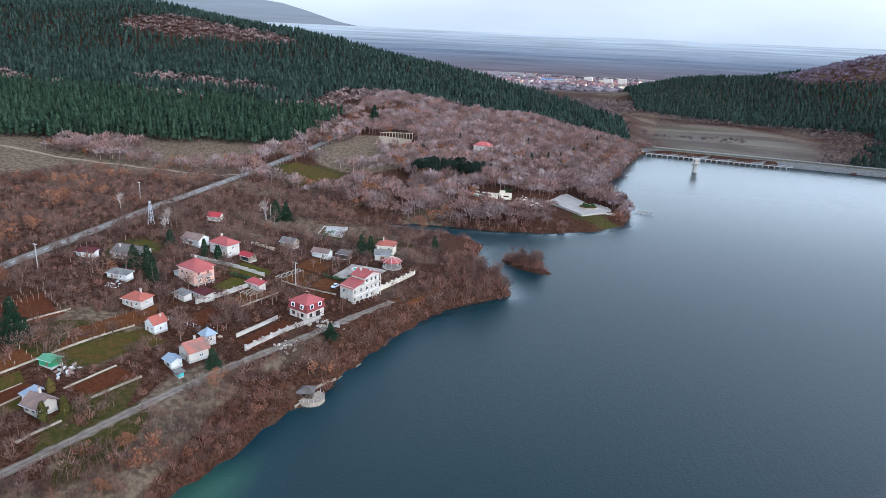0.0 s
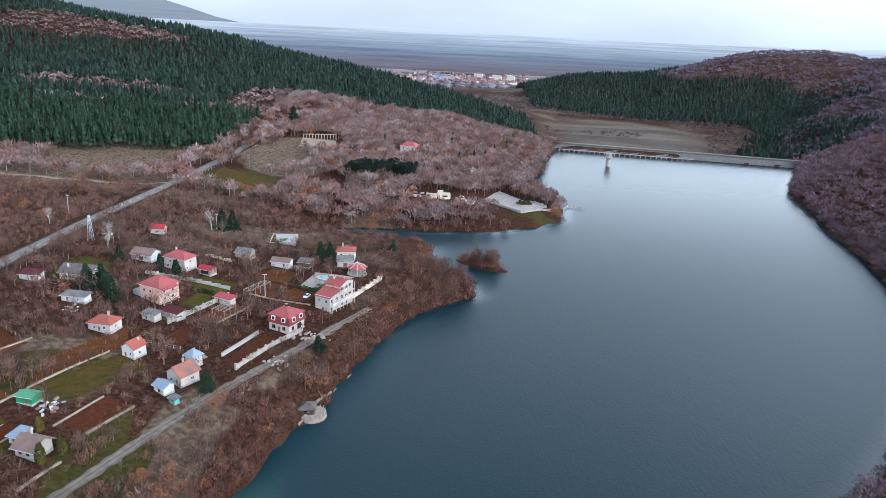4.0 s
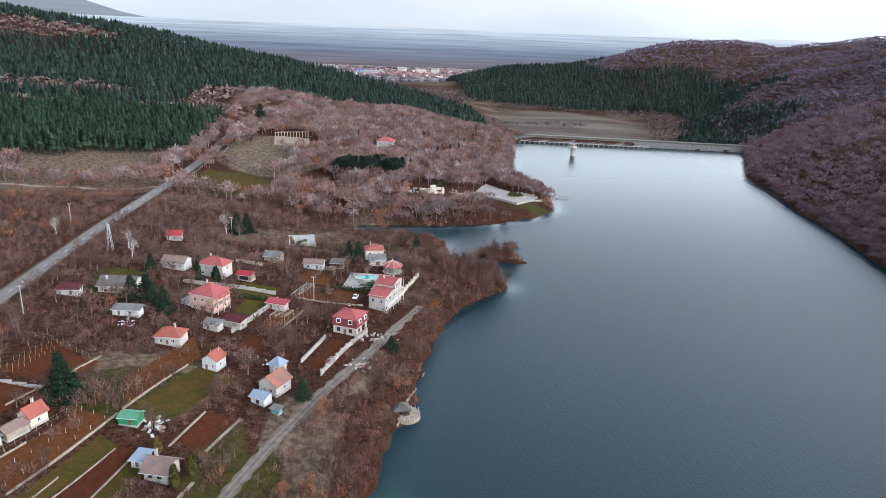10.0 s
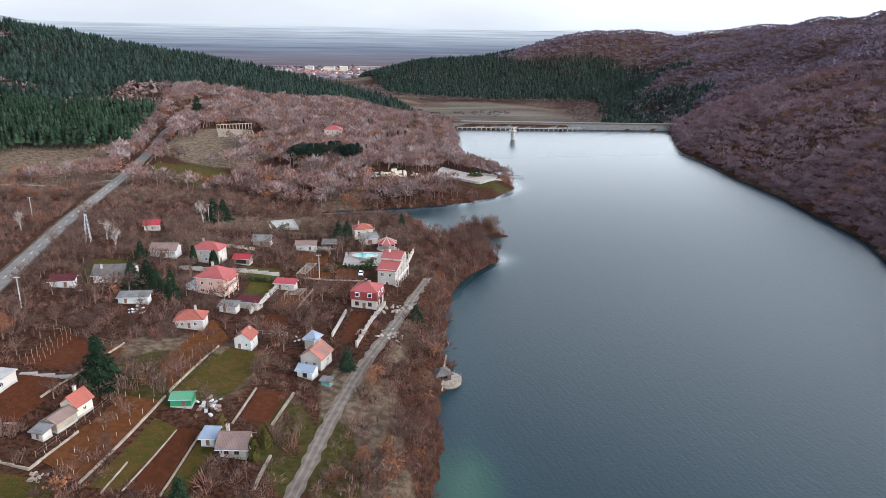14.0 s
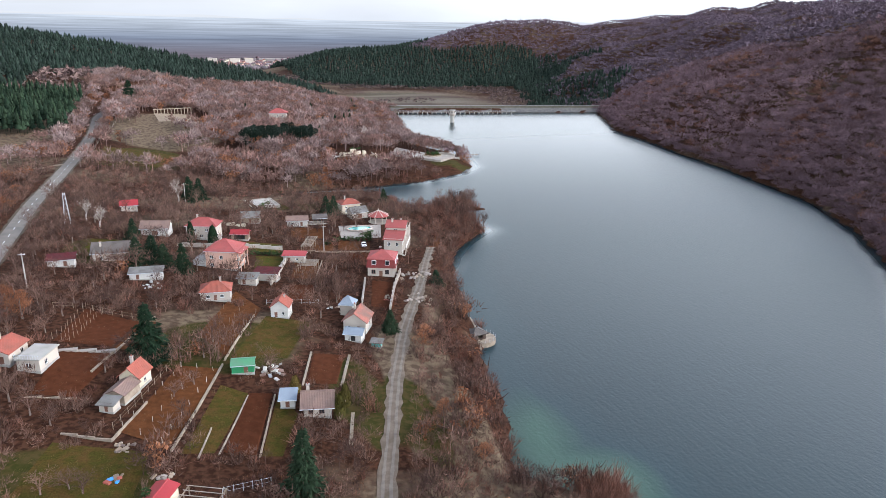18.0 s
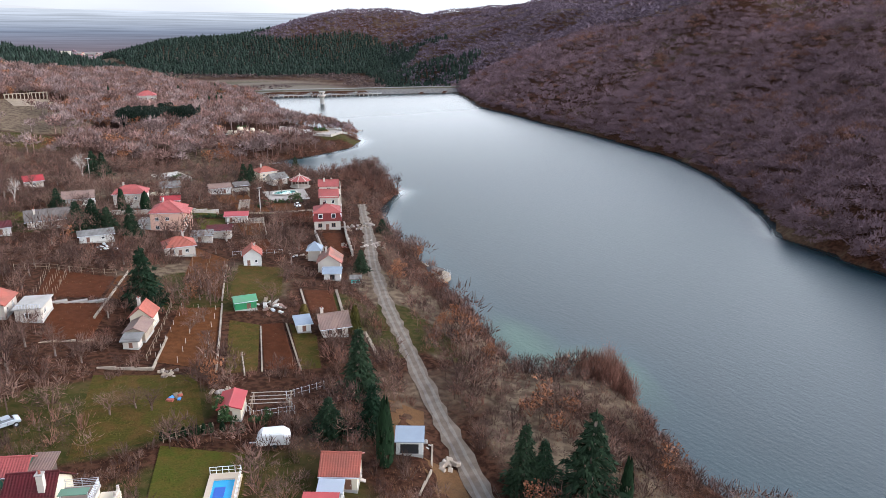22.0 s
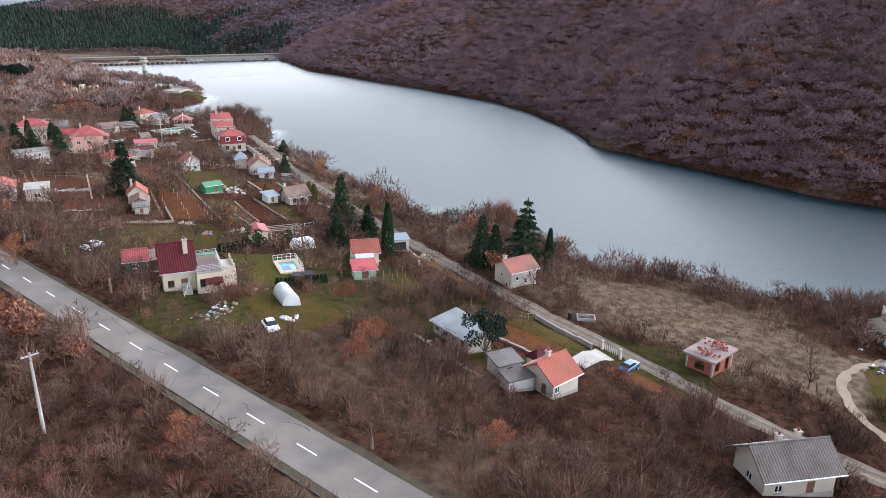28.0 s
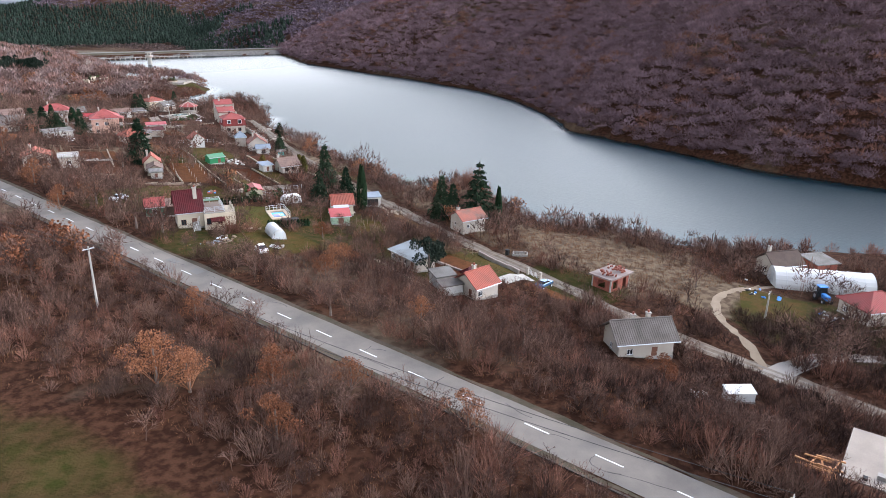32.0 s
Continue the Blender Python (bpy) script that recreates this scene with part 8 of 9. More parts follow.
LONE = {"fir": (conifer(1, 2600, 0.5, 0.2, 0.04), M_FIR, M_BARK, 0.9), "fir_b": (conifer(2, 2500, 0.5, 0.12, 0.03), M_FIR, M_BARK, 0.9),
        "cedar": (conifer(3, 2300, 0.5, 0.05, 0.1, 0.6, 10), M_FIR, M_BARK, 0.92), "cypress": (column(4, 420, 0.5), M_CYPRESS, M_BARK, 0.5),
        "thuja": (column(5, 300, 0.5), M_THUJA, M_BARK, 0.3), "pine": (leafy(6, 2200, 0.42, 0.024, 0.16), M_PINE, M_BARK, 0.8),
        "bare": (branchy(7, (7, 5, 5, 2), 0.44, 0.02, 0.0026), M_TWIG, M_BARK, 0.42), "birch": (branchy(8, (8, 5, 4, 2), 0.3, 0.018, 0.003), tree_mat("pale_twigs", (0.3, 0.26, 0.23), (0.42, 0.37, 0.33)), M_BARK_PALE, 0.5),
        "fruit": (branchy(9, (6, 5, 4, 2), 0.5, 0.026, 0.004), M_TWIG, M_BARK, 0.3), "oak": (leafy(10, 2400, 0.44, 0.0135, 0.06), M_OAK, M_BARK, 0.6),
        "bush": (leafy(11, 420, 0.5, 0.06, 0.02), M_HEDGE, M_BARK, 0.2), "redbush": (shrub_dome(12, 150, 5, 0.0035, 0.5), M_TWIG_RED, M_BARK, 0.3)}
FIR = "tall dark green fir standing in the garden"
for kind, x, y, tall, wide, label in (
        ("fir", -73.2, 92.6, 11.5, 6.0, FIR), ("fir_b", -77.0, 81.6, 8.0, 4.6, FIR), ("fir_b", -82.2, 84.0, 5.6, 4.8, "broad low spruce beside the garden house"),
        ("fir", -93.4, 137.6, 11.5, 7.4, "large dark fir on the plot edge"), ("fir_b", -97.0, 192.0, 7.4, 6.0, "dark spruce in a garden group"),
        ("fir_b", -93.2, 193.6, 7.8, 6.0, "dark spruce in a garden group"), ("fir", -90.6, 190.4, 6.4, 5.0, "dark spruce in a garden group"), ("fir", -86.2, 185.6, 8.2, 4.6, "slender dark spruce beside the cottage"),
        ("fir", -98.6, 215.6, 6.6, 4.6, FIR), ("cypress", -83.4, 212.0, 7.0, 2.2, "dark cypress before the red-roofed house"), ("cypress", -77.6, 210.6, 6.2, 2.8, "dark rounded cypress before the red-roofed house"),
        ("fir", -37.6, 246.4, 8.0, 5.4, FIR), ("fir_b", -34.4, 248.2, 7.4, 5.0, FIR), ("fir_b", -44.6, 146.2, 5.6, 4.0, "dark green spruce beside the lane"),
        ("fir_b", -23.6, 173.4, 4.6, 4.2, "dark green juniper beside the lane"), ("fir", -65.4, 64.2, 9.6, 5.0, "tall dark fir by the lake"), ("fir_b", -63.8, 62.4, 8.0, 4.6, "tall dark fir by the lake"),
        ("cedar", -59.6, 58.6, 13.5, 9.5, "big open cedar above the lake"), ("fir", -109.0, 503.0, 15.0, 11.0, "very dark broad fir at the bend of the road"),
        ("fir", -82.0, 268.0, 9.5, 6.5, "dark fir group above the meadow"), ("fir_b", -78.6, 270.4, 8.6, 6.0, "dark fir group above the meadow"), ("fir_b", -12.0, 262.0, 7.0, 4.4, "dark fir near the inlet")):
    lone_tree(kind, x, y, tall, wide, label, "fir_tree", "fir tree")
for x, y, tall, wide in ((-79.2, 74.4, 10.0, 2.2), (-57.2, 55.0, 8.6, 1.7)):
    lone_tree("cypress", x, y, tall, wide, "slim dark green cypress column", "cypress", "cypress")
for x, y, tall in ((-63.9, 111.6, 5.0), (-62.0, 115.6, 4.8), (-69.6, 121.0, 3.6)):
    lone_tree("thuja", x, y, tall, 2.0, "narrow browned thuja beside the stone house", "thuja", "thuja")
lone_tree("pine", -98.7, 39.2, 7.0, 5.6, "bushy dark pine beside the low house", "pine_tree", "pine tree")
r = random.Random(31)
OPEN.append((-32, 396, 19, 10, 0))
for i in range(26):
    lone_tree("pine", -32 + r.uniform(-18, 18), 396 + r.uniform(-9, 9), r.uniform(9, 12), r.uniform(6.5, 9), "dark pine in a group among bare oaks", "pine_tree", "pine tree")
for x, y in ((-8, 402), (2, 440), (12, 452), (22, 470), (30, 486), (38, 520), (-40, 480), (48, 545), (6, 500), (56, 585)):
    lone_tree("fir", x, y, 9.5, 4.0, "dark green fir among bare oaks", "fir_tree", "fir tree")
for x, y, tall in ((-85.6, 266, 10.5), (-107.6, 226, 8.5), (-112, 236, 8), (20, 414, 11), (-58, 330, 9), (-140, 247, 8)):
    lone_tree("birch", x, y, tall, tall * 0.8, "pale-barked leafless birch with white twigs", "birch", "birch")
for x, y, tall in ((-79.4, 181.4, 7.5), (-111.0, 13.4, 8.5), (-126.0, 31.6, 6.0), (-84.6, 52.0, 5.5), (-121.0, 93.0, 8.5), (-122.0, 100, 9.0), (-124.4, 81, 8.5), (-122.6, 76, 7.5), (-100.4, 133, 5.5), (-123.6, 110, 8.5), (-61.0, 9.6, 6.5), (-69, 8, 5.5)):
    lone_tree("bare", x, y, tall, tall * 0.95, "leafless spreading tree with dark twigs", "bare_tree", "tree")
for x, y, tall in ((-39.6, 138.2, 5.5), (-116.6, 158, 7.0), (-120, 163, 6.5), (-111.0, 48.0, 4.6), (-107.0, 49.6, 4.2), (-115.2, 44.8, 4.2), (-137.4, 42.6, 4.6), (-149.0, 30.5, 7.0), (-147.4, 27.5, 5.5), (-146.5, 15.5, 5.0), (-141.5, 22.6, 5.2), (-136.2, 17.2, 4.2),
                   (-134.0, 4.4, 4.6), (-100.5, 62.4, 3.6), (-118, 24, 4), (-104, -2, 4.6), (-45, 112, 4.6), (-42.5, 100, 4.2), (-124, 122, 6.0), (-128.5, 100, 5.5), (-26, 300, 8)):
    lone_tree("oak", x, y, tall, tall * 0.95, "oak still holding rusty brown leaves", "oak_tree", "oak tree")
for x, y, tall in ((-26.5, 86.0, 7.2), (-28.6, 83.6, 6.4), (-24.8, 84.6, 6.0)):
    lone_tree("redbush", x, y, tall, tall * 0.85, "reddish leafless willow on the little cape", "willow", "willow")
# grey leafless trees standing between the houses and along the plot edges
r = random.Random(53)
grove = 0
while grove < 140:
    x, y = r.uniform(-126, -22), r.uniform(112, 262)
    if x > -22 - (262 - y) * 0.24 or not free(np.array([[x, y]]), 1.0)[0]:
        continue
    tall = r.uniform(4.2, 7.6)
    lone_tree(r.choice(("bare", "bare", "fruit")), x, y, tall, tall * r.uniform(0.8, 1.05), "leafless grey garden tree with fine twigs", "bare_tree", "tree")
    grove += 1
r = random.Random(17)
ORCHARD = [(-103, 96, 7, 7), (-80, 146, 4, 9), (-70, 146, 6, 7), (-87, 52, 6, 7), (-83, 62, 4, 4), (-57, 80, 5, 12), (-48, 212, 4, 5), (-48, 226, 4, 5), (-90, 120, 4, 8)]
proto_fruit = lone_tree("fruit", -101.0, 99.0, 3.6, 4.0, "small leafless fruit tree with dark twigs", "fruit_tree", "fruit tree")
proto_fruit["group"] = "orchard fruit trees"
for x, y, a, b in ORCHARD:
    for i in range(3):
        px, py = x + r.uniform(-a, a), y + r.uniform(-b, b)
        if chain_distance(LANE, np.array([px]), np.array([py]))[0][0] < 3:
            continue
        copy_thing(proto_fruit, pose(px, py, gz(px, py) - 0.1, 0, 0, r.uniform(0, 360)))
for x0, y0, x1, y1, n in ((-105.0, 71.6, -97.6, 69.8, 13), (-101.4, 91.4, -95.6, 91.0, 8), (-94.2, 90.6, -92.0, 89.4, 3)):
    for i in range(n):
        px, py = x0 + (x1 - x0) * i / (n - 1), y0 + (y1 - y0) * i / (n - 1)
        lone_tree("cypress", px, py, 1.5, 0.8, "young clipped thuja in a hedge row", "hedge_thuja", "hedge")
for x, y, tall, wide in ((-93.2, 92.6, 3.2, 3.4), (-89.2, 89.6, 2.8, 2.4), (-57.0, 262, 2.2, 4), (-46, 306, 2.5, 5), (-30, 220, 1.6, 5), (-44.0, 212.4, 1.5, 3.4), (-14, 310, 2, 3), (5, 375, 3, 4)):
    lone_tree("bush", x, y, tall, wide, "dark evergreen bush with dense leaves", "evergreen_bush", "bush")

for x0, y0, x1, y1, n in ((-40.2, 216.0, -31.0, 213.2, 7), (-31.0, 213.2, -29.6, 218.0, 4), (-67.8, 201.6, -59.2, 201.4, 7)):
    for i in range(n):
        lone_tree("bush", x0 + (x1 - x0) * i / (n - 1), y0 + (y1 - y0) * i / (n - 1), 1.5, 1.9, "clipped dark evergreen hedge bush", "hedge_bush", "hedge")

# ---------------------------------------------------------------- vehicles
def car(x, y, turn, paint, label, long=4.2, wide=1.7, tall=1.42):
    ob = thing("car", pose(x, y, gz(x, y) + 0.12, 0, 0, turn), label, "car")
    OPEN.append((x, y, 2.6, 1.6, turn))
    a, w = long / 2, wide / 2
    s = Shape()
    prof = [(-a, 0.35), (-a, 0.78), (-a * 0.45, 0.9), (a * 0.72, 0.9), (a, 0.72), (a, 0.35)]
    s.prism(prof, -w, w)
    s.make("body", paint, ob, bevel=0.06)
    s = Shape()
    low, top = [(-a * 0.5, 0.9), (a * 0.62, 0.9)], [(-a * 0.22, tall), (a * 0.42, tall)]
    v = []
    for k, inset in ((low, 0.06), (top, 0.2)):
        v += [(k[0][0], -w + inset, k[0][1]), (k[1][0], -w + inset, k[1][1]), (k[1][0], w - inset, k[1][1]), (k[0][0], w - inset, k[0][1])]
    s.add(v, [(3, 2, 1, 0), (4, 5, 6, 7), (0, 1, 5, 4), (1, 2, 6, 5), (2, 3, 7, 6), (3, 0, 4, 7)])
    s.make("glazing", M_GLASS, ob, "dark car glass")
    Shape().box(-a * 0.2, -w + 0.22, tall - 0.02, a * 0.4, w - 0.22, tall + 0.05).make("roof", paint, ob, bevel=0.02)
    for px in (-a * 0.62, a * 0.64):
        for py in (-w, w):
            t = Shape().tube((px, py - 0.1, 0.2), (px, py + 0.1, 0.2), 0.32, 0.32, 12).make("wheel", M_BLACK, ob)
            Shape().tube((px, py - 0.11, 0.2), (px, py + 0.11, 0.2), 0.18, 0.18, 10).make("rim", M_METAL, t)
    for py in (-w * 0.7, w * 0.7):
        Shape().box(-a - 0.02, py - 0.16, 0.58, -a + 0.03, py + 0.16, 0.72).make("headlight", M_FRAME, ob)
        Shape().box(a - 0.03, py - 0.14, 0.55, a + 0.02, py + 0.14, 0.7).make("tail_light", M_RED_SHEET, ob)
    Shape().box(-a - 0.05, -w + 0.05, 0.3, -a + 0.05, w - 0.05, 0.48).make("bumper", M_BLACK, ob)


car(-115.8, 59.0, 68, mat("white_car_paint", (0.8, 0.8, 0.78), 0.3, 0.03), "old white hatchback parked on the grass", 3.3, 1.4, 1.3)
car(-85.0, 26.2, 176, mat("blue_car_paint", (0.05, 0.11, 0.2), 0.25, 0.05, metal=0.3), "dark blue estate car parked by the drive", 3.5, 1.42, 1.2)
car(-117.4, 101.0, 10, mat("silver_car_paint", (0.42, 0.45, 0.48), 0.3, 0.05, metal=0.4), "silver car behind bare trees", 3.4, 1.4, 1.18)
car(-34.2, 207.5, 80, mat("white_car_paint_two", (0.75, 0.75, 0.74), 0.3, 0.03), "white car behind the villa", 3.4, 1.4, 1.18)
van = thing("covered_caravan", pose(-89.6, 84.6, gz(-89.6, 84.6), 0, 0, -28), "small caravan under a white cover", "caravan")
s = Shape()
s.prism([(-2.0, 0.35), (-2.1, 1.2), (-1.5, 2.0), (1.2, 2.15), (2.0, 1.6), (2.1, 0.4)], -1.0, 1.0)
s.make("cover", M_TARP, van, bevel=0.15)
for py in (-1.0, 1.0):
    Shape().tube((0.2, py - 0.09, 0.3), (0.2, py + 0.09, 0.3), 0.3, 0.3, 12).make("wheel", M_BLACK, van)
Shape().box(-3.0, -0.06, 0.35, -2.0, 0.06, 0.45).make("drawbar", M_METAL, van)
tractor = thing("tractor", pose(-47.6, -8.2, gz(-47.6, -8.2), 0, 0, 40), "dark blue tractor in the yard", "tractor")
Shape().box(-1.7, -0.4, 0.7, 0.2, 0.4, 1.5).make("bonnet", M_BLUE, tractor, bevel=0.08)
Shape().box(0.2, -0.65, 0.7, 1.4, 0.65, 2.5).make("cab", M_GLASS, tractor, bevel=0.08)
Shape().box(0.1, -0.75, 2.5, 1.5, 0.75, 2.62).make("cab_roof", M_BLUE, tractor)
for px, py, q in ((1.0, -0.85, 0.75), (1.0, 0.85, 0.75), (-1.3, -0.7, 0.45), (-1.3, 0.7, 0.45)):
    t = Shape().tube((px, py - 0.18, q), (px, py + 0.18, q), q, q, 14).make("wheel", M_BLACK, tractor)
    Shape().tube((px, py - 0.19, q), (px, py + 0.19, q), q * 0.5, q * 0.5, 10).make("rim", M_METAL, t)


def tunnel(x, y, turn, long, radius, tall, label, n=12, ribs=6):
    ob = thing("polytunnel", pose(x, y, gz(x, y) - 0.1, 0, 0, turn), label, "polytunnel")
    OPEN.append((x, y, long / 2 + 1, radius + 1, turn))
    arc = [(radius * math.cos(math.pi * i / n), tall * math.sin(math.pi * i / n) ** 0.8) for i in range(n + 1)]
    s = Shape()
    m = 10
    V = [(-long / 2 + long * j / m, a, b * (1 - 0.02 * (j % 2))) for j in range(m + 1) for a, b in arc]
    k = n + 1
    s.add(V, [(j * k + i, j * k + i + 1, (j + 1) * k + i + 1, (j + 1) * k + i) for j in range(m) for i in range(n)])
    for end in (-1, 1):
        s.add([(end * long / 2, a, b) for a, b in arc], [tuple(range(k)) if end > 0 else tuple(range(k - 1, -1, -1))])
    s.make("film_cover", M_TARP, ob, "white plastic film")
    for j in range(ribs + 1):
        q = -long / 2 + long * j / ribs
        t = Shape()
        for (a, b), (c, d) in zip(arc[:-1], arc[1:]):
            t.tube((q, a * 1.015, b * 1.015), (q, c * 1.015, d * 1.015), 0.035, 0.035, 4)
        t.make("hoop", M_METAL, ob)
    Shape().box(-long / 2 - 0.05, -0.7, 0, -long / 2 - 0.01, 0.7, tall * 0.75).make("door_panel", mat("clear_film", (0.5, 0.52, 0.52), 0.4, 0.1), ob)


tunnel(-107.4, 66.6, 68, 4.6, 1.2, 1.9, "small white polytunnel on the grass")
tunnel(-39.4, -6.0, -62, 17.0, 3.2, 3.4, "long white polytunnel beside the barn", ribs=9)
tunnel(-30.4, -23.4, -62, 14.0, 3.2, 3.4, "second long white polytunnel", ribs=8)

# ---------------------------------------------------------------- pools, yards and small things
def swimming_pool():
    ob = thing("garden_pool", pose(-98.3, 77.6, gz(-98.3, 77.6) + 0.05, 0, 0, -26), "rectangular blue garden pool with a pale deck and railing", "pool")
    s = Shape()
    for q in ((-1.8, -3.0, 1.8, -2.0), (-1.8, 1.9, 1.8, 3.0), (-1.8, -2.0, -1.2, 1.9), (1.2, -2.0, 1.8, 1.9)):
        s.box(q[0], q[1], -0.7, q[2], q[3], 0.45)
    s.make("deck", mat("beige_deck", (0.5, 0.4, 0.29), 0.8, 0.15, 2, 0.2), ob)
    Shape().box(-1.2, -2.0, -0.6, 1.2, 1.9, -0.5).make("basin", M_BLUE, ob)
    Shape().box(-1.2, -2.0, -0.5, 1.2, 1.9, 0.22).make("pool_water", M_POOL, ob)
    Shape().box(-0.9, -1.2, 0.22, 0.3, 0.6, 0.26).make("solar_sheet", mat("dark_blue_sheet", (0.02, 0.1, 0.42), 0.3, 0.1), ob)
    s = Shape()
    for k in range(6):
        s.tube((-1.75 + k * 0.7, 2.9, 0.45), (-1.75 + k * 0.7, 2.9, 1.35), 0.035, 0.035, 5)
    for k in range(7):
        s.tube((1.75, -2.5 + k * 0.9, 0.45), (1.75, -2.5 + k * 0.9, 1.35), 0.035, 0.035, 5)
    for q in (0.9, 1.35):
        s.tube((-1.75, 2.9, q), (1.75, 2.9, q), 0.03, 0.03, 5).tube((1.75, 2.9, q), (1.75, -2.5, q), 0.03, 0.03, 5)
    s.make("railing", M_FRAME, ob)


swimming_pool()
for x, y in ((-99.8, 73.6), (-98.0, 73.4)):
    t = thing("round_tub", pose(x, y, gz(x, y)), "round dark blue plastic tub beside the pool", "tub", "pool tubs")
    Shape().tube((0, 0, 0), (0, 0, 0.5), 0.9, 0.95, 16).make("shell", mat("navy_plastic", (0.02, 0.05, 0.1), 0.4, 0.1), t)
    Shape().tube((0, 0, 0.44), (0, 0, 0.52), 0.97, 0.97, 16).make("rim", M_BLACK, t)


def round_pool():
    deck = plot([(-39, 217), (-26.5, 215.5), (-22.5, 229.5), (-36.5, 232)], M_PAVING, "pale paved terrace round the pool", "pool_terrace", lift=0.16)
    ob = thing("round_pool", pose(-30.6, 226.6, gz(-30.6, 226.6) + 0.2, 0, 0, 0), "oval green-water pool with a white rim", "pool")
    s = Shape()
    n = 20
    for a, b, z0, z1 in ((4.4, 2.8, 0.0, 0.35),):
        for i in range(n):
            t0, t1 = i * 6.2832 / n, (i + 1) * 6.2832 / n
            p = [(k * math.cos(t), q * math.sin(t)) for k, q, t in ((a, b, t0), (a, b, t1), (a - 0.5, b - 0.5, t1), (a - 0.5, b - 0.5, t0))]
            s.add([(x, y, z0) for x, y in p] + [(x, y, z1) for x, y in p], [(3, 2, 1, 0), (4, 5, 6, 7), (0, 1, 5, 4), (2, 3, 7, 6)])
    s.make("rim", M_WHITE, ob)
    ring = [(3.95 * math.cos(i * 6.2832 / n), 2.35 * math.sin(i * 6.2832 / n), 0.2) for i in range(n)]
    link("pool_water", ring, [tuple(range(n))], M_POOL_GREEN, ob)
    g = thing("gazebo", pose(-22.0, 234.0, gz(-22.0, 234.0), 0, 0, 10), "octagonal gazebo with a red and white striped roof", "gazebo")
    OPEN.append((-22, 234, 4, 4, 0))
    for i in range(8):
        a = i * math.pi / 4
        Shape().tube((3 * math.cos(a), 3 * math.sin(a), -0.3), (3 * math.cos(a), 3 * math.sin(a), 2.5), 0.1, 0.1, 6).make("post", M_WHITE, g)
        b = a + math.pi / 4
        p = [(3.8 * math.cos(a), 3.8 * math.sin(a), 2.4), (3.8 * math.cos(b), 3.8 * math.sin(b), 2.4), (0, 0, 4.2)]
        roof = link("roof_panel", p + [(x, y, z - 0.1) for x, y, z in p], [(0, 1, 2), (5, 4, 3), (0, 3, 4, 1), (1, 4, 5, 2), (2, 5, 3, 0)], M_TILE_NEW, g)
        Shape().tube(p[0], p[2], 0.13, 0.1, 5).make("hip_cap", M_WHITE, roof)
    Shape().tube((0, 0, 4.1), (0, 0, 4.9), 0.2, 0.05, 8).make("finial", M_WHITE, g)
    Shape().tube((0, 0, -0.5), (0, 0, 0.15), 3.6, 3.6, 16).make("floor", M_PAVING, g)


round_pool()


def boat_hut():
    ob = thing("boat_hut", pose(-21.6, 150.6, 0.6, 0, 0, 10), "dark timber hut on a round stone quay at the water", "hut")
    OPEN.append((-21.6, 150.6, 4.5, 5, 0))
    Shape().tube((1.2, -0.6, -2.5), (1.2, -0.6, 0.5), 3.6, 3.5, 18).box(-4.0, -1.8, -2, 1.2, 3.6, 0.5).make("stone_quay", M_STONE, ob)
    op = [("f", 0, 0.9, 1.6, 1.0, "void"), ("r", 0, 0.9, 1.6, 1.0, "void")]
    walls(3.6, 3.4, 2.2, op, M_DARKWOOD, ob, base=0.4)
    roof_part("hip", 3.6, 3.4, 2.3, 0.8, 0.45, M_TILE_GREY, ob)
    s = Shape()
    for i in range(9):
        a = -1.9 + i * 0.36
        s.tube((1.2 + 3.4 * math.cos(a), -0.6 + 3.4 * math.sin(a), 0.5), (1.2 + 3.4 * math.cos(a), -0.6 + 3.4 * math.sin(a), 1.3), 0.04, 0.04, 5)
    s.make("quay_posts", M_METAL, ob)


boat_hut()


def pole(x, y, tall, label, arms=True, name="utility_pole"):
    ob = thing(name, pose(x, y, gz(x, y)), label, "pole")
    Shape().tube((0, 0, -0.6), (0, 0, tall), 0.17, 0.11, 8).make("shaft", M_CONCRETE, ob)
    if arms:
        Shape().box(-0.7, -0.05, tall - 0.35, 0.7, 0.05, tall - 0.25).make("crossarm", M_METAL, ob)
        for k in (-0.6, 0.0, 0.6):
            Shape().tube((k, 0, tall - 0.25), (k, 0, tall - 0.05), 0.05, 0.04, 6).make("insulator", M_WHITE, ob)
    return ob


POLES = [(-143.4, 54.6, 7.9), (-136.2, -22, 7.9), (-152, 132, 7.9)]
for x, y, tall in POLES:
    pole(x, y, tall, "pale concrete power pole in the scrub beside the road")
for (x0, y0, t0), (x1, y1, t1) in ((POLES[0], POLES[1]), (POLES[2], POLES[0])):
    for k in (-0.6, 0.6):
        wire = thing("power_line", Matrix.Identity(4), "thin dark power cable between poles", "cable")
        a, b = Vector((x0 + k, y0, gz(x0, y0) + t0)), Vector((x1 + k, y1, gz(x1, y1) + t1))
        s = Shape()
        pts = [a.lerp(b, i / 14) - Vector((0, 0, 1.6 * (1 - (i / 7 - 1) ** 2))) for i in range(15)]
        ring = [p + Vector((0.022 * math.cos(k3), 0, 0.022 * math.sin(k3))) for p in pts for k3 in (0.5, 2.6, 4.7)]
        s.add(ring, [(3 * i + k3, 3 * i + (k3 + 1) % 3, 3 * i + 3 + (k3 + 1) % 3, 3 * i + 3 + k3) for i in range(14) for k3 in range(3)])
        s.make("strand", M_BLACK, wire)
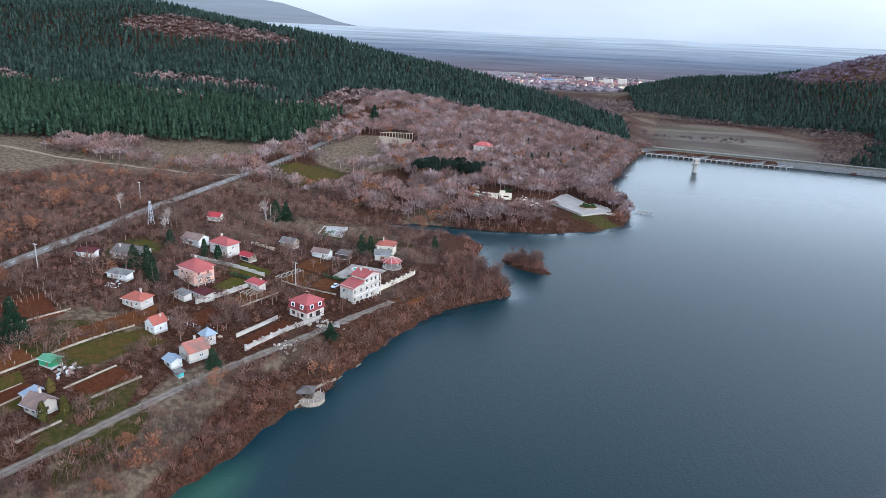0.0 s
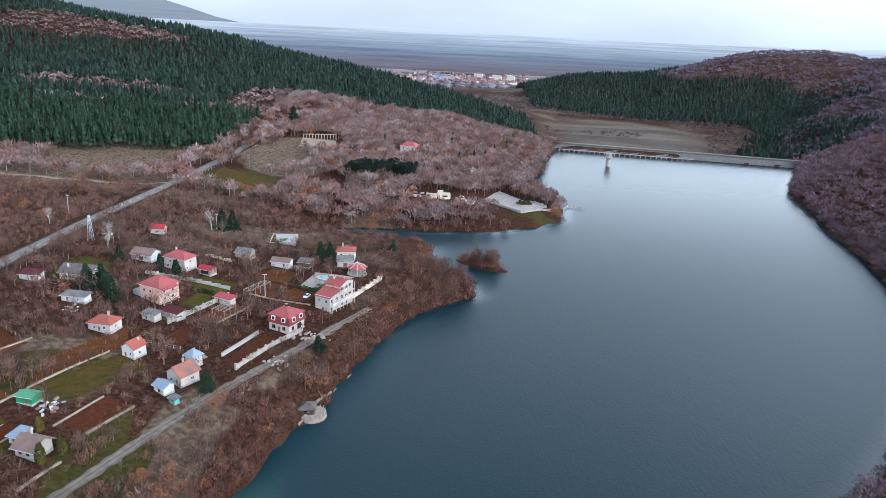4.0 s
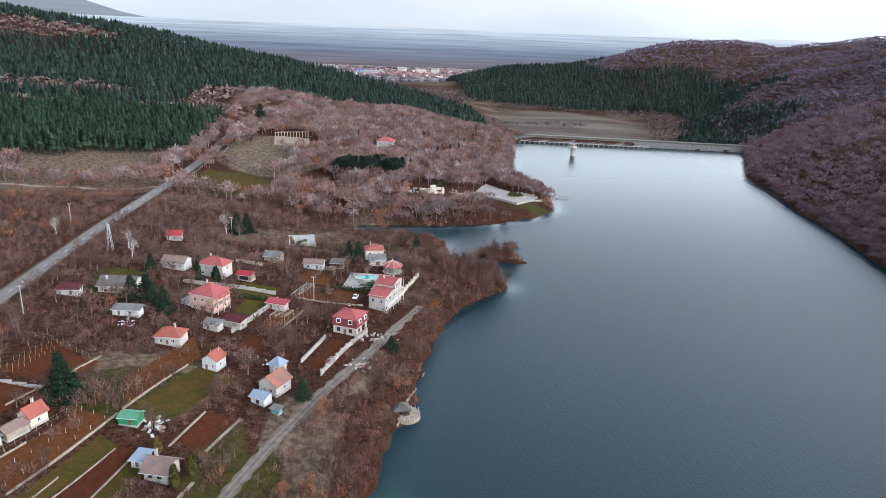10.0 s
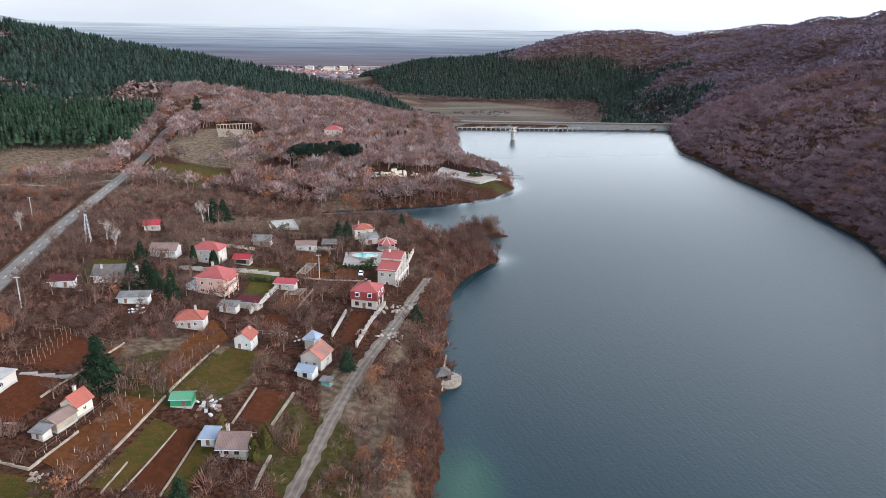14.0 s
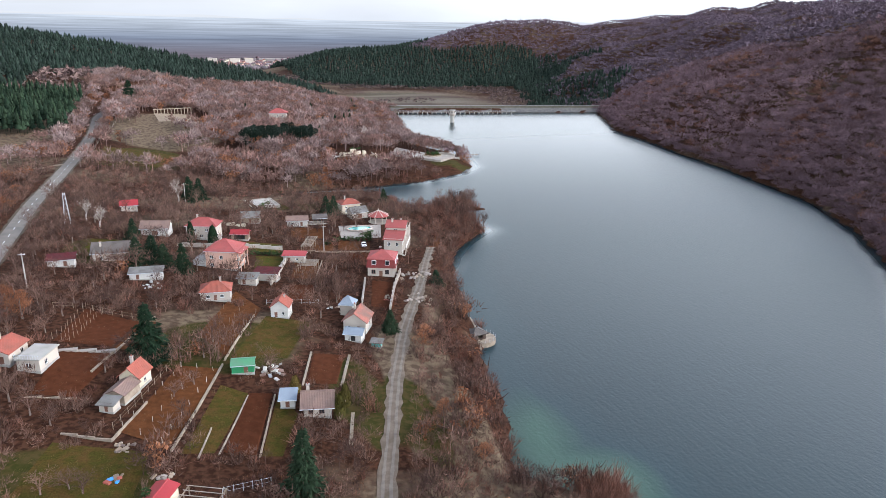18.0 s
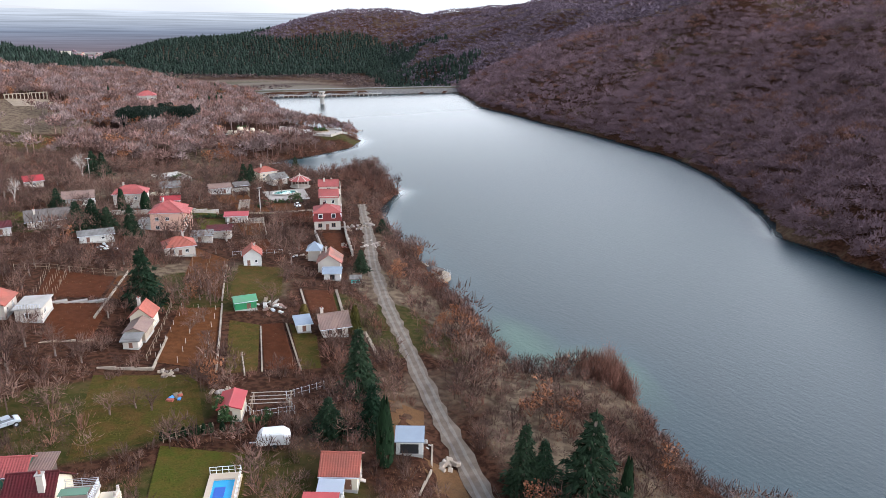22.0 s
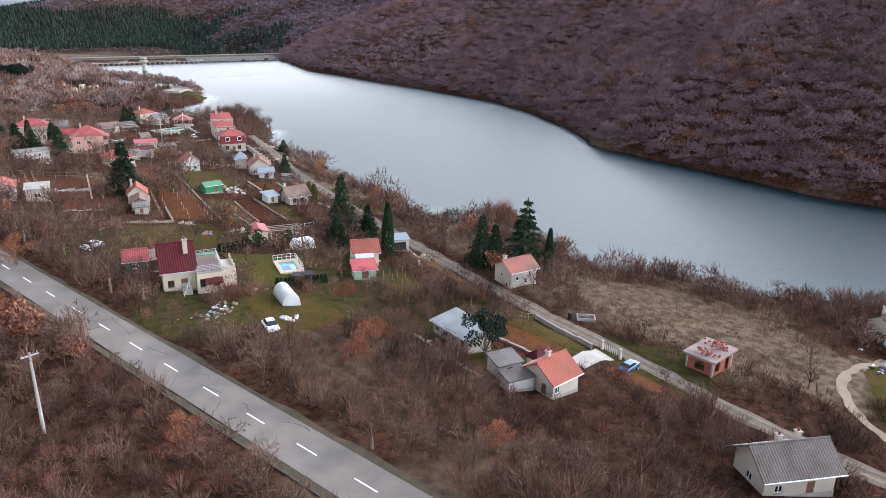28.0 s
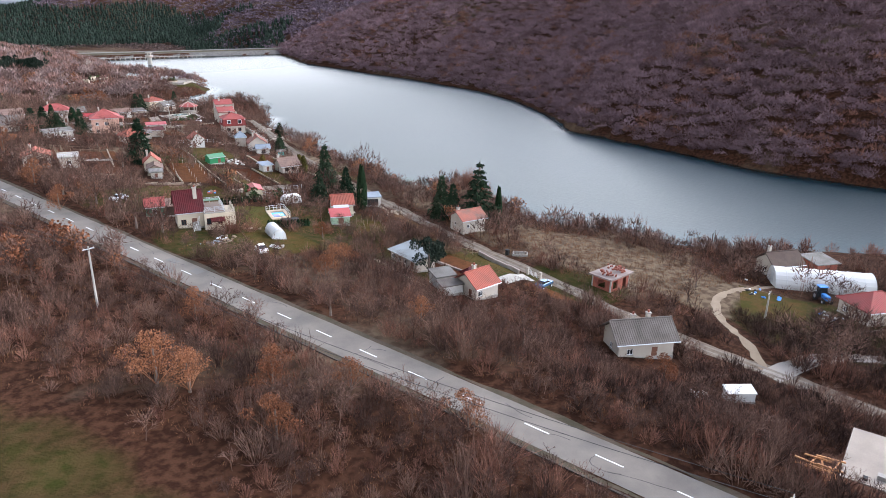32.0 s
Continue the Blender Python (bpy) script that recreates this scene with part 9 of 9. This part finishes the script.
for x, y, tall in ((-47.0, 205.0, 8.0), (-118.5, 176, 8.0), (-83.5, 266, 7), (-66.0, -3.5, 5.0), (-141, 262, 8)):
    pole(x, y, tall, "slender pale concrete utility pole", name="utility_pole")
mast = thing("lattice_mast", pose(-116.5, 232, gz(-116.5, 232)), "small grey-green lattice power mast", "mast")
for a, b in ((-0.8, -0.8), (0.8, -0.8), (0.8, 0.8), (-0.8, 0.8)):
    Shape().tube((a, b, -0.4), (a * 0.3, b * 0.3, 9), 0.08, 0.06, 4).make("leg", M_METAL, mast)
for k in range(6):
    q, w = 1.2 + k * 1.4, 0.8 - (1.2 + k * 1.4) / 9 * 0.56
    s = Shape()
    for (a, b), (c, d) in (((-1, -1), (1, -1)), ((1, -1), (1, 1)), ((1, 1), (-1, 1)), ((-1, 1), (-1, -1))):
        s.tube((a * w, b * w, q), (c * w, d * w, q + 0.9), 0.045, 0.045, 4)
    s.make("brace", M_METAL, mast)


def heap(x, y, label, colours, n, spread, size, seed, name="rubble_heap", category="heap"):
    r = random.Random(seed)
    ob = thing(name, pose(x, y, gz(x, y)), label, category)
    for i in range(n):
        s = size * r.uniform(0.5, 1.4)
        dx, dy = r.gauss(0, spread), r.gauss(0, spread)
        up = gz(x + dx, y + dy) - gz(x, y)
        m = pose(dx, dy, up + s * 0.25, r.uniform(-30, 30), r.uniform(-30, 30), r.uniform(0, 180))
        Shape().box(-s, -s * 0.6, -s * 0.35, s, s * 0.6, s * 0.35, m).make("piece", r.choice(colours), ob, bevel=s * 0.12)


heap(-72.4, 129.8, "pile of old boards, tubs and garden junk", [M_WOOD, M_METAL, M_CONCRETE, M_GREYWALL, M_DARKWOOD, M_TILE_BROWN], 26, 1.5, 0.5, 1, "junk_pile", "junk")
heap(-91.4, 100.4, "heap of pale field stones", [M_STONE, M_PAVING], 16, 0.6, 0.35, 2, "stone_heap")
heap(-111.4, 61.2, "blue and white tarpaulin over garden goods", [M_BLUE, M_TARP, M_TARP], 7, 0.5, 0.45, 3, "tarp_pile", "tarpaulin")
heap(-119.0, 66.4, "scattered rubble and sacks beside the scrub", [M_STONE, M_BARK, M_BLUEMETAL, M_DARKWOOD, M_DARKWOOD], 30, 1.2, 0.22, 4)
heap(-116.4, 68.0, "heap of broken boards and sheets", [M_WOOD, M_METAL, M_DARKWOOD], 20, 0.9, 0.28, 5)
heap(-103.6, -6.0, "white bags lying in the scrub", [M_TARP, M_WHITE], 7, 0.8, 0.55, 6, "white_bags", "bags")
heap(-97.2, 101.2, "orange leaf heap and a blue tub", [M_TRACK, M_TILE, M_BLUE], 7, 0.8, 0.45, 7, "garden_heap")
heap(-96.4, 108.6, "row of stacked logs and stones", [M_WOOD, M_STONE, M_BARK], 16, 0.9, 0.35, 8, "log_pile", "logs")
heap(-84.0, 73.6, "white canisters and sacks by the garden house", [M_WHITE, M_TARP], 8, 0.5, 0.3, 9, "canisters", "canisters")
heap(-72.0, 78.0, "bins and boxes under the carport", [M_WHITE, M_CONCRETE, M_BLUEMETAL], 9, 0.9, 0.4, 10, "yard_goods", "goods")
heap(-70.2, 73.0, "pale boulders beside the lane", [M_STONE, M_ROCK], 14, 0.9, 0.55, 11, "boulders", "stones")
heap(-26.4, 180.0, "pale quarried rocks at the lane edge", [M_STONE, M_PAVING], 22, 2.0, 0.6, 12, "boulders", "stones")
heap(-30.6, 164.0, "rocky outcrop on the bank", [M_ROCK, M_STONE], 16, 1.8, 0.5, 13, "boulders", "stones")
heap(-100.2, 44.0, "rubble along the house footing", [M_STONE, M_TRACK], 24, 1.6, 0.3, 14)
heap(-57.0, -10.6, "blue drums and pallets by the house", [M_BLUE, M_WOOD, M_METAL, M_TARP], 14, 1.4, 0.45, 15, "farm_goods", "goods")
heap(-52.6, 1.4, "tools and crates beside the polytunnel", [M_BLACK, M_WOOD, M_TARP, M_BLUE], 14, 1.8, 0.4, 16, "farm_goods", "goods")
heap(-108.0, 73.2, "garden bench and boxes", [M_WHITE, M_WOOD], 5, 0.8, 0.35, 17, "garden_goods", "goods")
heap(-94, 176, "old planks and tubs in the yard", [M_WOOD, M_METAL, M_TARP], 12, 1.6, 0.4, 18, "junk_pile", "junk")
heap(-52.8, 160.6, "white tubs and planks behind the house", [M_WHITE, M_WOOD, M_TARP], 14, 1.8, 0.4, 19, "junk_pile", "junk")
heap(-39.0, 165.6, "stacked tiles and blocks on the terrace", [M_TILE_OLD, M_STONE], 12, 1.2, 0.35, 20, "block_stack", "blocks")
gate = thing("white_gate", pose(-81.0, 30.6, gz(-81.0, 30.6), 0, 0, 75), "white metal gate with two pillars", "gate")
for k in (-1.6, 1.6):
    Shape().box(k - 0.18, -0.18, -0.3, k + 0.18, 0.18, 1.4).make("pillar", M_WHITE, gate)
for k in range(9):
    Shape().tube((-1.3 + k * 0.325, 0, 0.15), (-1.3 + k * 0.325, 0, 1.1), 0.03, 0.03, 5).make("bar", M_FRAME, gate)
pit = thing("concrete_pit", pose(-73.2, 38.6, gz(-73.2, 38.6), 0, 0, -58), "open concrete pit beside the lane", "pit")
for q in ((-1.4, -0.9, 1.4, -0.7), (-1.4, 0.7, 1.4, 0.9), (-1.4, -0.7, -1.2, 0.7), (1.2, -0.7, 1.4, 0.7)):
    Shape().box(q[0], q[1], -1.0, q[2], q[3], 0.45).make("kerb", M_CONCRETE, pit)
bin_ = thing("waste_bin", pose(-74.8, 40.4, gz(-74.8, 40.4)), "dark waste bin beside the lane", "bin")
Shape().box(-0.3, -0.3, 0.0, 0.3, 0.3, 0.95).make("body", M_BLACK, bin_, bevel=0.05)
Shape().box(-0.34, -0.34, 0.95, 0.34, 0.34, 1.03).make("lid", M_BLACK, bin_)


# ---------------------------------------------------------------- the paved point, ruin and sports court
def point():
    OPEN.append((52, 344, 17, 10, 38))
    pav = plot([(26, 377), (46, 351.5), (62.5, 365.5), (37, 401)], M_PAVING, "pale paved terrace on the wooded point", "paved_terrace", lift=0.12)
    rim = wall_line([(27.5, 375), (46, 351.5), (62.5, 365.5), (52, 381)], 0.9, 0.35, M_PLASTER, "low white parapet around the terrace", pillars=6.0, cap=M_PAVING)
    bed = thing("round_bed", pose(49, 372, gz(49, 372) + 0.1), "round planted bed with dark shrubs on the terrace", "flower bed")
    Shape().tube((0, 0, 0), (0, 0, 0.6), 5.2, 5.0, 20).make("kerb", M_STONE, bed)
    Shape().tube((0, 0, 0.6), (0, 0, 0.7), 4.6, 4.4, 20).make("soil", M_GRASS, bed)
    for x, y, t in ((47, 373, 2.0), (50.5, 371, 2.4), (51.5, 374, 1.6), (48.5, 369.5, 1.6)):
        lone_tree("bush", x, y, t + 0.7, 3.0, "dark evergreen shrub in the round bed", "evergreen_bush", "bush")
    ruin = thing("ruined_house", pose(2.0, 366.0, gz(2, 366), 0, 0, 8), "roofless white ruin with broken walls", "ruin")
    OPEN.append((4, 362, 15, 11, 0))
    r = random.Random(3)
    for x0, y0, x1, y1 in ((-6, -3.5, -1, -3.5), (0.5, -3.5, 6, -3.5), (-6, 3.5, 6, 3.5), (-6, -3.5, -6, 3.5), (6, -3.5, 6, 1), (0, -3.5, 0, 3.5)):
        n = 4
        for i in range(n):
            a, b = (x0 + (x1 - x0) * i / n, y0 + (y1 - y0) * i / n), (x0 + (x1 - x0) * (i + 1) / n, y0 + (y1 - y0) * (i + 1) / n)
            turn = math.degrees(math.atan2(y1 - y0, x1 - x0))
            k = math.dist(a, b) / 2
            Shape().box(-k, -0.2, -1, k, 0.2, r.uniform(0.8, 3.0), pose((a[0] + b[0]) / 2, (a[1] + b[1]) / 2, 0, 0, 0, turn)).make("broken_wall", M_CREAM, ruin)
    heap(16.5, 366, "tumbled pale building stones", [M_STONE, M_PAVING, M_CREAM], 34, 3.0, 0.8, 22)
    heap(-9.5, 364, "grey broken slabs among the trees", [M_CONCRETE, M_STONE], 16, 2.0, 0.8, 23)
    court = plot([(-92, 446), (-70, 452), (-73, 476), (-95, 470)], M_TRACK, "beige earth sports court in the wood", "sports_court", lift=0.15)
    col = thing("colonnade", pose(-84, 474, gz(-84, 474), 0, 0, 15), "row of pale columns with a beam behind the court", "colonnade")
    for i in range(12):
        Shape().box(-11 + i * 2 - 0.2, -0.2, -0.5, -11 + i * 2 + 0.2, 0.2, 3.0).make("column", M_STONE, col)
    Shape().box(-11.5, -0.3, 3.0, 11.5, 0.3, 3.4).make("beam", M_STONE, col)
    lawn = plot([(-117, 333), (-88, 336), (-82, 360), (-116, 372)], M_GRASS, "open green lawn beside the road", "lawn", lift=0.12)
    pier = thing("fishing_pier", pose(76, 391, 0.9, 0, 0, -20), "thin metal frame pier off the point", "pier")
    for i in range(5):
        Shape().tube((i * 2.2, 0.7, -3), (i * 2.2, 0.7, 1.0), 0.07, 0.07, 5).tube((i * 2.2, -0.7, -3), (i * 2.2, -0.7, 1.0), 0.07, 0.07, 5).make("leg", M_METAL, pier)
    Shape().box(-1, -0.75, 0.0, 9.2, 0.75, 0.12).make("deck", M_WOOD, pier)
    hut = house(88, 622, -10, 5, 4, 3, "flat", 0.2, "small white keeper's hut at the end of the dam", M_WHITE, M_CONCRETE, [("f", 0, 0.9, 1, 1)], name="keepers_hut", category="hut")
    heap(90, 612, "pale rocks at the foot of the dam", [M_STONE, M_ROCK, M_PAVING], 40, 3.2, 0.9, 24, "boulders", "stones")


point()


# ---------------------------------------------------------------- the town on the plain
def town():
    r = random.Random(77)
    whites = [M_WHITE, M_CREAM, M_GREYWALL, M_PEACH]
    tiles = [M_TILE_OLD, M_TILE_OLD, M_TILE_BROWN, M_TILE_GREY]
    for i in range(230):
        a = r.gauss(0, 1)
        x, y = 60 + a * 190 + r.uniform(-80, 150), min(2330 + r.gauss(0, 190), 2780)
        if i > 170:
            x, y = 300 + r.gauss(0, 90), 2120 + r.gauss(0, 90)
        w, d, h = r.uniform(7, 13), r.uniform(7, 10), r.uniform(4, 7)
        ob = thing("town_house", pose(x, y, gz(x, y), 0, 0, r.uniform(-50, 50)), "far pale house with a tiled roof in the town", "house", "town houses")
        Shape().box(-w / 2, -d / 2, -3, w / 2, d / 2, h).make("wall", r.choice(whites), ob)
        t = r.choice(tiles)
        Shape().prism([(-w / 2 - 0.5, h - 0.2), (w / 2 + 0.5, h - 0.2), (0, h + r.uniform(2.5, 4.5))], -d / 2 - 0.5, d / 2 + 0.5).make("roof", t, ob)
    for x, y, w, d, h, c in ((-60, 2300, 60, 24, 9, M_BLUE), (-30, 2270, 40, 18, 10, M_BLUEMETAL), (330, 2180, 70, 20, 8, M_RED_SHEET), (120, 2360, 30, 16, 18, M_WHITE), (170, 2420, 26, 16, 18, M_CREAM), (60, 2480, 28, 16, 16, M_WHITE), (380, 2120, 50, 18, 7, M_WHITE)):
        ob = thing("town_hall_block", pose(x, y, gz(x, y), 0, 0, -10), "large far block on the edge of town", "building")
        Shape().box(-w / 2, -d / 2, -3, w / 2, d / 2, h).make("wall", M_WHITE, ob)
        Shape().box(-w / 2 - 1, -d / 2 - 1, h, w / 2 + 1, d / 2 + 1, h + 1.2).make("roof", c, ob)
    P = np.c_[np.random.RandomState(5).normal(90, 230, 420), np.random.RandomState(6).normal(2300, 210, 420)]
    scatter("town_trees", DOMES, P, np.full((420, 2), 9.0) * np.array([1.2, 1.0]), M_TWIG_FAR, "leafless trees between the town houses", "trees", 88)


town()


wild()

# everything that stands on its own goes from plan units to metres
for ob in scene.objects:
    if ob.parent is None and ob.type in {"MESH", "EMPTY"}:
        ob.matrix_basis = Matrix.Scale(UNIT, 4) @ ob.matrix_basis
